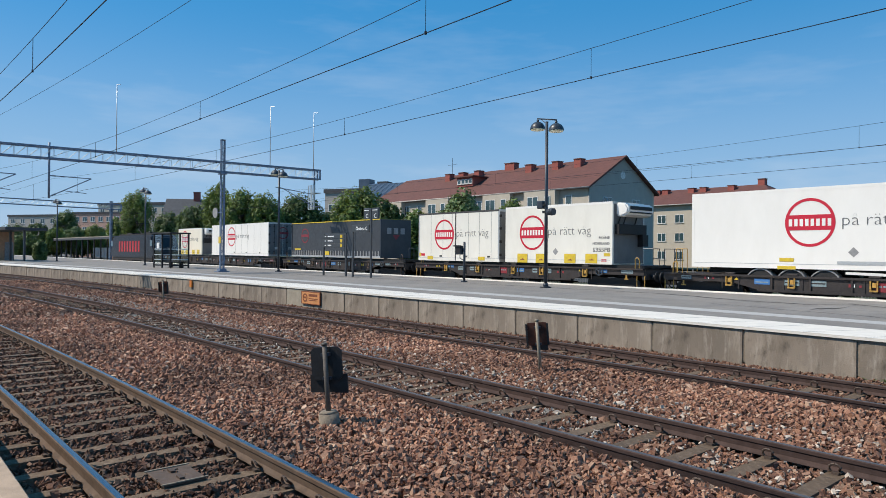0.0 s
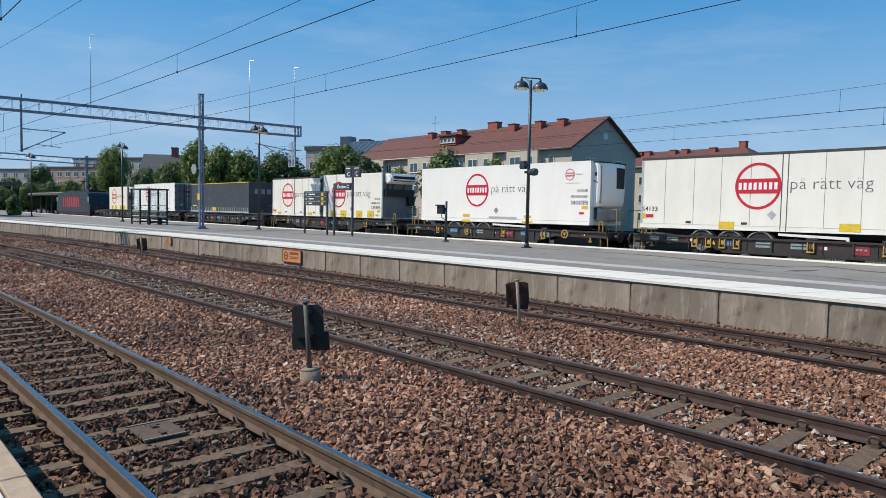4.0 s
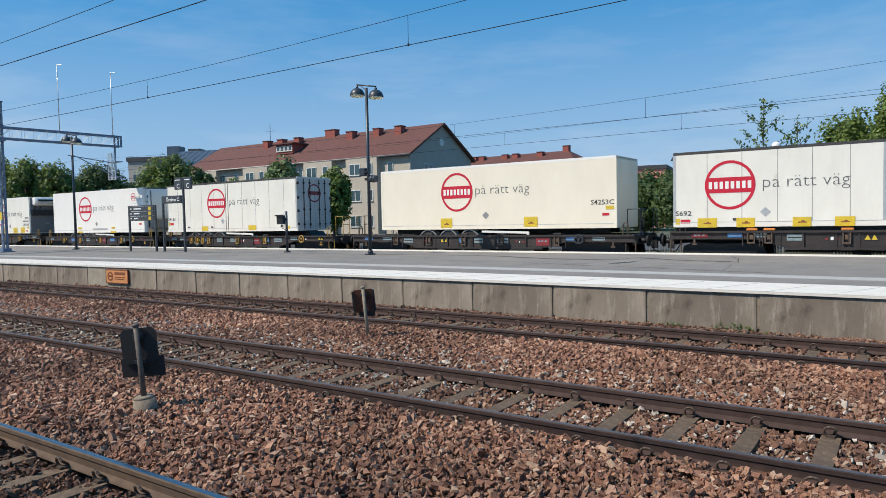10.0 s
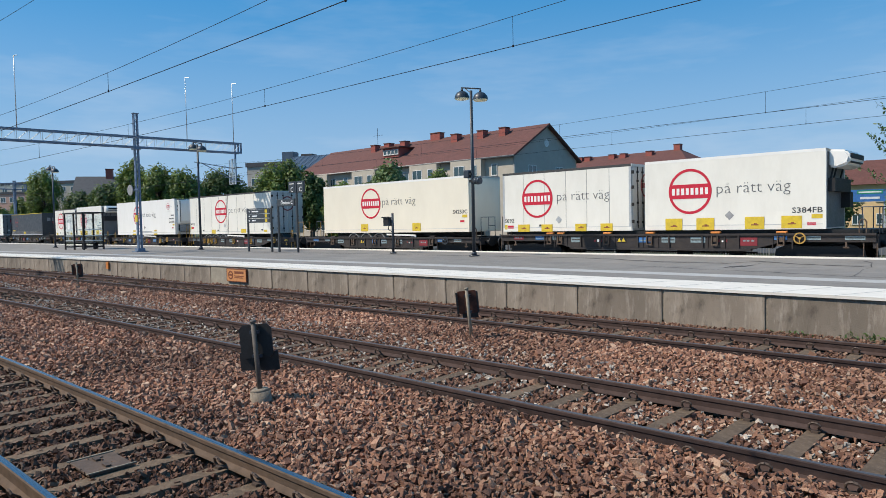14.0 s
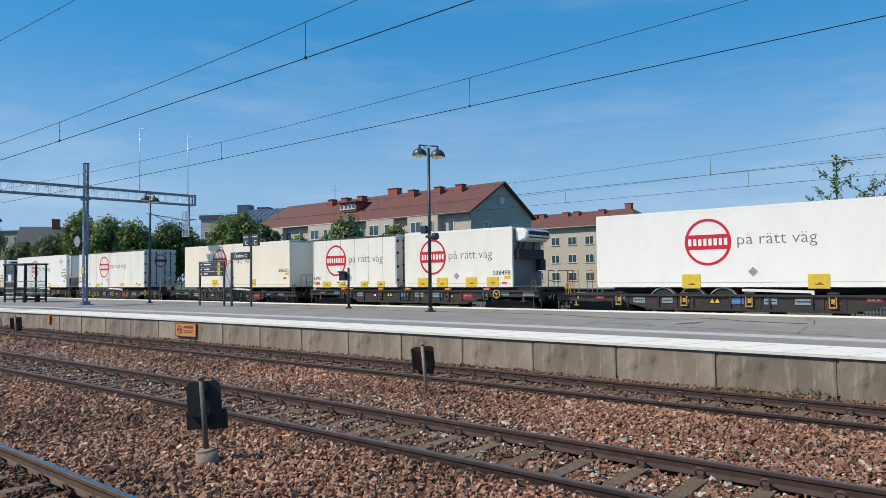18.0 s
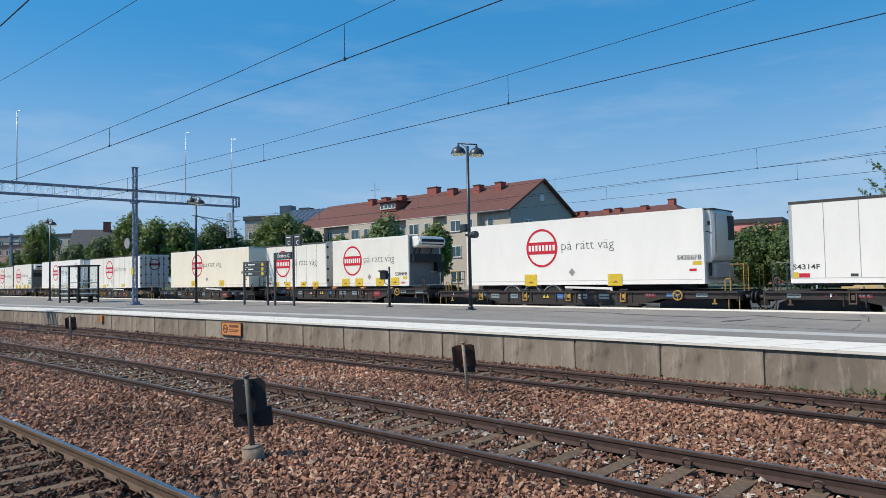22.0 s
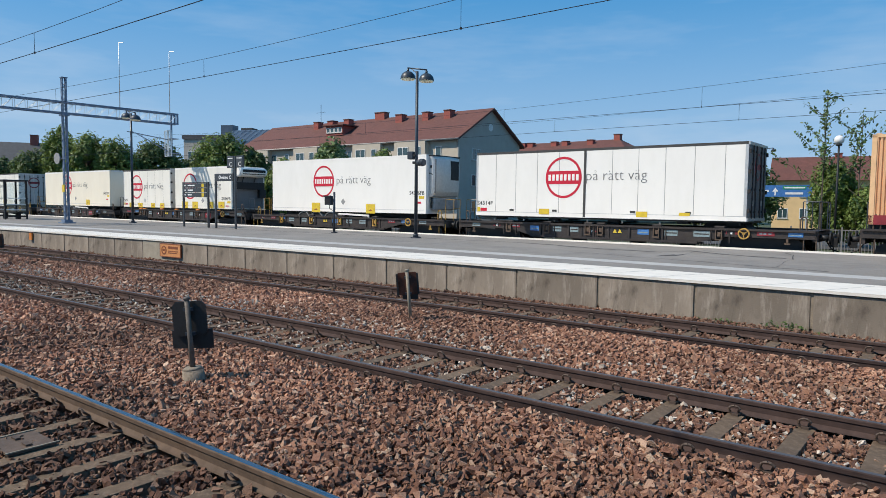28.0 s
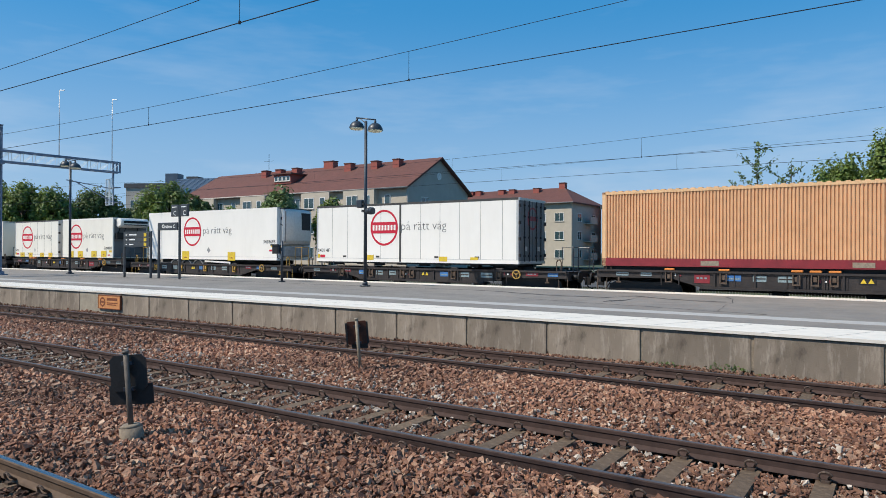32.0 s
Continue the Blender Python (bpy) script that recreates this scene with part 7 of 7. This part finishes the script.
def tree(s_pose, h, spread, material, seed, label, trunk=0.25, base=0.22, leaves=11000, leaf=0.27, name="tree", sparse=0.0):
    """Tapered trunk, limbs and a crown of many small leaves gathered in uneven lobes."""
    rng = np.random.default_rng(seed)
    root = thing(name, s_pose, label, "tree", "trees behind the railway")
    bm = B()
    top = Vector((rng.normal() * 0.2, rng.normal() * 0.2, h * 0.85))
    mid = Vector((rng.normal() * 0.15, rng.normal() * 0.15, h * base))
    tube(bm, (0, 0, -0.3), mid, trunk, trunk * 0.75, 9)
    tube(bm, mid, top, trunk * 0.75, trunk * 0.15, 8)
    cz, rz = h * (1 + base) / 2, h * (1 - base) / 2
    lobes = []
    n_l = 30
    for k in range(n_l):
        zz = 1 - 2 * (k + 0.5) / n_l
        a = 2.39996 * k + rng.random() * 0.6
        q = math.sqrt(1 - zz * zz)
        f = 0.62 + 0.16 * rng.random()
        p = Vector((spread * f * q * math.cos(a), spread * f * q * math.sin(a), cz + rz * f * zz))
        tube(bm, mid.lerp(top, max(0, min(1, (p.z - mid.z) / (top.z - mid.z) * 0.7))), p, trunk * 0.28, trunk * 0.06, 6)
        lobes.append((p, (0.22 + 0.15 * rng.random())))
    part("trunk", bm, M["bark"], root)
    c = leaves
    which = rng.integers(0, len(lobes), c)
    cen = np.array([tuple(l[0]) for l in lobes])[which]
    rad = np.array([l[1] for l in lobes])[which]
    d = rng.normal(size=(c, 3))
    d /= np.linalg.norm(d, axis=1, keepdims=True)
    inner = rng.random(c) < 0.22
    rr = rad * np.where(inner, 0.2 + 0.5 * rng.random(c), 0.82 + 0.24 * rng.random(c) ** 2) * (1 + 0.15 * np.sin(9 * d[:, 0] + 6 * d[:, 2] + which))
    p = cen + d * rr[:, None] * np.array([spread, spread, rz])
    p[inner] = p[inner] * np.array([0.8, 0.8, 0.9]) + np.array([0, 0, 0.1 * cz])
    sz = leaf * (0.6 + 0.8 * rng.random(c)) * np.where(inner, 2.6, 1.0)
    nrm = d + rng.normal(size=(c, 3)) * 0.38 + np.array([0, 0, 0.25])
    nrm /= np.linalg.norm(nrm, axis=1, keepdims=True)
    ax = np.cross(nrm, rng.normal(size=(c, 3)))
    ax /= np.linalg.norm(ax, axis=1, keepdims=True) + 1e-9
    up = np.cross(ax, nrm)
    h1, h2, h3 = ax * sz[:, None] * 0.5, up * sz[:, None] * 0.36, nrm * sz[:, None] * 0.12
    v = np.stack([p - h1, p + h2 - h3, p + h1, p - h2 - h3], 1).reshape(-1, 3)
    k = 4 * np.arange(c)[:, None]
    f = np.concatenate([k + np.array([[0, 1, 2]]), k + np.array([[0, 2, 3]])])
    me = bpy.data.meshes.new("crown")
    me.from_pydata(v.tolist(), [], f.tolist())
    me.materials.append(material)
    ob = new("crown", me)
    ob.parent = root
    return root


def sapling(s_pose, h, seed, label):
    """A thin young tree: bare leader and side shoots with leaves strung along them."""
    rng = np.random.default_rng(seed)
    root = thing("young_tree", s_pose, label, "tree", "trees behind the railway")
    bm = B()
    shoots = [(Vector((0, 0, 0)), Vector((0.1, 0, h)), 0.05)]
    for k in range(11):
        z = h * (0.35 + 0.055 * k)
        a = 2.4 * k + rng.random()
        ln = 0.42 * (h - z) + 0.5
        shoots.append((Vector((0.05, 0, z)), Vector((ln * math.cos(a), ln * math.sin(a), z + ln * 0.75)), 0.02))
    pts = []
    for a, b, r in shoots:
        tube(bm, a, b, r, r * 0.3, 6)
        for i in range(int((b - a).length * 18)):
            u = 0.3 + 0.7 * rng.random() if r < 0.04 else 0.6 + 0.4 * rng.random()
            pts.append(a.lerp(b, u) + Vector(rng.normal(size=3)) * 0.11)
    part("trunk", bm, M["bark"], root)
    bm = B()
    for q in pts:
        e1, e2 = Vector(rng.normal(size=3)).normalized() * 0.11, Vector(rng.normal(size=3)).normalized() * 0.07
        bm.faces.new([bm.verts.new(q + e) for e in (-e1, e2, e1, -e2)])
    part("leaves", bm, M["leaf_pale"], root)


def polar(az, dist):
    return dist * math.cos(radians(az)), dist * math.sin(radians(az))


TREES = (
    ((-129.8, 37.3), 13.3, 3.3, 'leaf', 11, dict()),
    ((-171.6, 34.3), 11.4, 2.9, 'leaf_dark', 12, dict()),
    ((-161.5, 33.8), 7.0, 3.0, 'leaf_pale', 13, dict()),
    ((-160.7, 37.4), 7.7, 2.6, 'leaf', 14, dict()),
    ((-135.5, 35.3), 8.4, 1.8, 'leaf', 15, dict()),
    ((-157.3, 29.4), 6.8, 1.9, 'leaf', 16, dict()),
    ((-169.7, 28.2), 8.3, 3.0, 'leaf_dark', 17, dict(base=0.1)),
    ((-173.2, 24.7), 7.8, 3.6, 'leaf_dark', 18, dict(base=0.1)),
    ((-163.1, 25.0), 5.6, 3.5, 'leaf_dark', 19, dict(base=0.08)),
    ((-172.1, 31.9), 5.6, 3.7, 'leaf_dark', 20, dict(base=0.08)),
    ((-167.2, 40.6), 7.0, 3.8, 'leaf_dark', 21, dict(base=0.08)),
    ((-172.1, 37.0), 6.3, 3.8, 'leaf_dark', 22, dict(base=0.08)),
    ((-79.8, 32.2), 10.8, 2.0, 'leaf', 23, dict(leaves=5000)),
    ((-73.2, 32.2), 9.3, 2.5, 'leaf', 24, dict()),
    ((-71.2, 34.3), 9.0, 2.5, 'leaf', 25, dict()),
    ((-86.3, 31.9), 8.2, 2.7, 'leaf_dark', 26, dict()),
    ((-104.4, 34.6), 8.2, 2.5, 'leaf_dark', 27, dict()),
    ((-72.1, 39.1), 9.2, 2.9, 'leaf_dark', 28, dict()),
    ((-72.2, 43.0), 7.4, 2.4, 'leaf_dark', 29, dict()),
    ((-58.4, 38.6), 9.1, 2.9, 'leaf', 30, dict()),
    ((-55.2, 39.7), 7.7, 1.8, 'leaf_dark', 31, dict()),
    ((-40.1, 36.1), 7.2, 2.1, 'leaf_pale', 32, dict(leaves=7000)),
    ((-38.0, 39.7), 6.9, 1.5, 'leaf', 33, dict(leaves=6000)),
    ((-37.8, 29.6), 5.2, 1.4, 'leaf', 34, dict(base=0.08)),
    ((-94.6, 16.1), 3.5, 0.9, 'leaf_pale', 35, dict(base=0.08, leaves=2500)),
    ((-23.1, 71.3), 7.3, 3.9, 'leaf_dark', 36, dict(base=0.04, leaves=13000)),
    ((-17.7, 67.7), 6.8, 3.9, 'leaf_dark', 37, dict(base=0.04, leaves=13000)),
    ((-20.4, 75.3), 7.8, 2.6, 'leaf_dark', 38, dict()),
    ((-6.5, 43.5), 5.2, 1.4, 'leaf', 39, dict(label='leafy green bush beside the low fence', base=0.05, trunk=0.1, leaf=0.16)),
    ((-2.8, 45.9), 8.3, 2.1, 'leaf', 40, dict(leaf=0.18)),
    ((-0.7, 44.0), 9.7, 1.3, 'leaf', 41, dict(leaf=0.18, leaves=5000)),
    ((-4.2, 42.8), 4.0, 1.7, 'leaf', 42, dict(base=0.05, trunk=0.1, label='broad leafy green bush', leaf=0.16)),
    ((2.2, 46.0), 9.0, 3.4, 'leaf', 43, dict(leaf=0.2)),
    ((-1.0, 42.0), 4.7, 1.7, 'leaf', 44, dict(base=0.05, trunk=0.1, label='broad leafy green bush', leaf=0.16)),
)


def trees():
    for (x, y), h, w_, mk, seed, kw in TREES:
        tree(pose(x, y, -0.3), h, w_, M[mk], seed, kw.pop("label", "leafy green street tree in full summer leaf"), **kw)


def fence():
    root = thing("metal_fence", Matrix(), "low grey steel fence along the railway", "fence")
    me_post, me_bar = None, None
    bm = B()
    box(bm, -0.03, 0.03, -0.03, 0.03, -0.2, 1.25)
    me_post = mesh_of("post", bm, M["fence_grey"])
    bm = B()
    box(bm, -0.012, 0.012, -0.012, 0.012, 0.05, 1.15)
    me_bar = mesh_of("bar", bm, M["fence_grey"])
    bm = B()
    box(bm, 0, 2.0, -0.015, 0.015, -0.02, 0.02)
    me_rail = mesh_of("rail", bm, M["fence_grey"])
    vs, fs = [], []
    for i in range(-45, 14):
        piece("post", me_post, root, on_train(i * 2.0, 6.9, 0))
        for z in (0.14, 1.12):
            piece("rail", me_rail, root, on_train(i * 2.0, 6.9, z))
        for k in range(1, 16):
            if -16 <= i < 2:
                piece("bar", me_bar, root, on_train(i * 2.0 + k * 0.125, 6.9, 0))
            else:
                x, y = train_xy(i * 2.0 + k * 0.125, 6.9)
                q = len(vs)
                vs += [(x - 0.012, y - 0.012, 0.05), (x + 0.012, y - 0.012, 0.05), (x, y + 0.015, 0.05), (x - 0.012, y - 0.012, 1.15), (x + 0.012, y - 0.012, 1.15), (x, y + 0.015, 1.15)]
                fs += [(q, q + 1, q + 4, q + 3), (q + 1, q + 2, q + 5, q + 4), (q + 2, q, q + 3, q + 5)]
    me = bpy.data.meshes.new("far_bars")
    me.from_pydata(vs, [], fs)
    me.materials.append(M["fence_grey"])
    ob = new("far_bars", me)
    ob.parent = root
    tagged(ob, kind="stuff")


def far_left_houses():
    b = plain_block
    b("town_house", pose(-220.6, 29.7, 0, 0, 0, 32), 28, 4, 10.8, M["gable_wall"], M["dark_roof"], "distant grey apartment block", 4, 8)
    b("town_house", pose(-198.3, 41.2, 0, 0, 0, 32), 15.5, 4, 11.2, M["pink_wall"], M["dark_roof"], "distant faded pink apartment block", 4, 6)
    b("office_block", pose(-209.9, 50.0, 0, 0, 0, 32), 36, 4, 14.4, M["render_wall"], M["dark_roof"], "distant beige office block with a dark top floor", 5, 12, 0.7)
    h = b("old_house", pose(-112.0, 36.2, 0, 0, 0, 60), 12.0, 9.0, 6.6, M["render_wall"], M["dark_roof"], "house with a steep dark roof and brick chimney", 2, 4, 4.0)
    chimney(h, 4.5, 4.5, 10.2, 1.0, 1.0, 1.5)
    h = b("flat_house", pose(-103.7, 61.2, 0, 0, 0, 28), 11.9, 11.2, 12.2, M["gable_wall"], M["dark_roof"], "grey house with a flat dark roof and roof hoods", 3, 4, 0.7)
    boxes("roof_hood", [(5.6, 7.7, 2, 4, 12.9, 14.7)], M["metal_roof"], h)
    boxes("roof_hood", [(8.7, 10.7, 3, 5, 12.9, 14.3)], M["dark_roof"], h)
    # the metal-roofed end of the long house
    root = thing("metal_roofed_house", pose(-89.4, 56.8, 0, 0, 0, 20), "house with a blue-grey metal roof and skylights", "house")
    boxes("house_body", [(0, 8.4, 0.4, 11.9, 0, 9.4)], M["render_wall"], root)
    bm = B()
    prism(bm, [(-0.25, 9.35), (12.4, 9.35), (6.5, 13.1)], -0.5, 8.8, axis="x")
    part("roof", bm, M["metal_roof"], root)
    for k in range(3):
        x = 1.4 + 2.2 * k
        bm = B()
        box(bm, x, x + 1.0, -0.7, 0.7, -0.03, 0.08)
        part("skylight", bm, M["window"], root, m=pose(0, 2.0, 10.75, 29))
    for k in range(9):
        boxes("roof_seam", [(k, k + 0.05, -3.7, 3.6, 0.0, 0.06)], M["metal_roof"], root, m=pose(0, 3.1, 11.32, 29))


def station_canopy():
    root = thing("platform_canopy", on_train(-160, 3.5, 0.4), "long flat platform canopy on dark posts", "canopy")
    boxes("roof", [(0, 46, 0, 4.2, 3.5, 3.75)], M["pale_concrete"], root, "pale roof slab")
    boxes("fascia", [(-0.1, 46.1, -0.1, 0.0, 3.25, 3.62)], M["dark_roof"], root)
    for k in range(11):
        boxes("post", [(1 + 4.2 * k, 1.22 + 4.2 * k, 1.2, 1.42, -0.3, 3.5)], M["sign_dark"], root)
    boxes("end_wall", [(44.6, 45.6, 0.3, 3.9, -0.3, 3.5)], M["brown_wall"], root, "orange-brown end wall")
    for k in range(6):
        boxes("rear_glazing", [(20.2 + 4 * k, 24 + 4 * k, 3.6, 3.75, 0.1, 1.9)], M["pale_galva"], root, "pale glazed screen")
    root = thing("station_hut", at_line(-125, 16.8, PZ), "brown station hut under a wide flat dark roof", "hut")
    boxes("hut_body", [(0, 37, 0.3, 2.6, 0, 3.3)], M["brown_wall"], root)
    boxes("roof", [(-1.4, 43.5, -0.8, 3.4, 3.4, 3.7)], M["dark_roof"], root)
    for x in (39.0, 42.6):
        boxes("post", [(x, x + 0.2, 1.3, 1.5, 0, 3.4)], M["sign_dark"], root)
    boxes("door", [(37.0, 37.04, 1.6, 2.5, 0, 2.1)], M["mid_grey"], root)


def right_side():
    b = plain_block
    b("red_house", pose(-39.5, 103.0, 0, 0, 0, 10), 9.0, 9, 9.0, M["coral_wall"], M["dark_roof"], "distant coral rendered house", 2, 3, 0.6)
    h = b("yellow_house", pose(-19.6, 88.0, -0.4, 0, 0, 10), 14, 9, 5.7, M["yellow_wall"], M["roof_red"], "yellow rendered house with a red roof", 2, 6, 3.0, (1.1, 1.2))
    chimney(h, 6.8, 4.5, 8.2, 0.8, 0.8, 0.8)
    bsign = thing("road_sign", pose(-13.2, 56.5, 0, 0, 0, 12), "blue overhead road sign with green and white fields", "road sign")
    boxes("panel", [(-1.3, 3.3, -0.06, 0.06, 2.9, 3.78)], M["blue_label"], bsign)
    boxes("green_field", [(1.3, 2.9, -0.068, -0.06, 3.46, 3.72)], mat("green_sign_field", (0.03, 0.28, 0.14), 0.5), bsign)
    for row in ((1.4, 2.8, -0.075, -0.068, 3.54, 3.64), (1.5, 2.7, -0.07, -0.06, 3.08, 3.24), (-1.15, 0.35, -0.07, -0.06, 3.26, 3.42)):
        boxes("lettering", [row], M["sign_white"], bsign)
    bm = B()
    prism(bm, [(0.75, 3.0), (0.84, 3.0), (0.84, 3.3), (1.02, 3.3), (0.8, 3.6), (0.58, 3.3), (0.75, 3.3)], -0.07, -0.06)
    part("arrow", bm, M["sign_white"], bsign)
    for x in (-1.0, 3.0):
        boxes("post", [(x - 0.06, x + 0.06, 0.07, 0.2, -0.1, 3.72)], M["pale_galva"], bsign)
    sl = thing("street_lamp", pose(-15.2, 60.1, -0.1, 0, 0, 14), "tall grey street lamp with two arms", "street lamp")
    bm = B()
    tube(bm, (0, 0, 0), (0, 0, 7.0), 0.09, 0.06, 10)
    part("pole", bm, M["lamp_grey"], sl)
    for sx in (-1, 1):
        bm = B()
        tube(bm, (0, 0, 6.9), (sx * 1.7, 0, 7.05), 0.035, n=6)
        part("arm", bm, M["lamp_grey"], sl)
        bm = B()
        tube(bm, (sx * 1.7, 0, 7.05), (sx * 1.7, 0, 6.75), 0.05, 0.2, 12)
        part("shade", bm, M["lamp_grey"], sl)
    gl = thing("globe_lamp", pose(-5.5, 37.6, 0, 0, 0, 0), "dark post lamp with a white globe", "street lamp")
    bm = B()
    tube(bm, (0, 0, -0.2), (0, 0, 5.1), 0.055, 0.045, 10)
    part("pole", bm, M["black"], gl)
    bm = B()
    bmesh.ops.create_uvsphere(bm, u_segments=20, v_segments=12, radius=0.225, matrix=Matrix.Translation((0, 0, 5.36)))
    for f in bm.faces:
        f.smooth = True
    part("globe", bm, M["sign_white"], gl, "white glass globe")
    bm = B()
    tube(bm, (0, 0, 5.08), (0, 0, 5.16), 0.13, 0.15, 14)
    part("collar", bm, M["black"], gl)
    sapling(pose(-6.8, 41.5, -0.3), 8.6, 41, "thin young tree with sparse pale leaves")
    sapling(pose(-5.2, 42.2, -0.3), 7.4, 44, "thin young tree with sparse pale leaves")


def background():
    far_left_houses()
    station_canopy()
    right_side()
    apartment_house()
    far_apartments()
    fence()
    trees()


statics()
train()
background()
ballast()
motions()
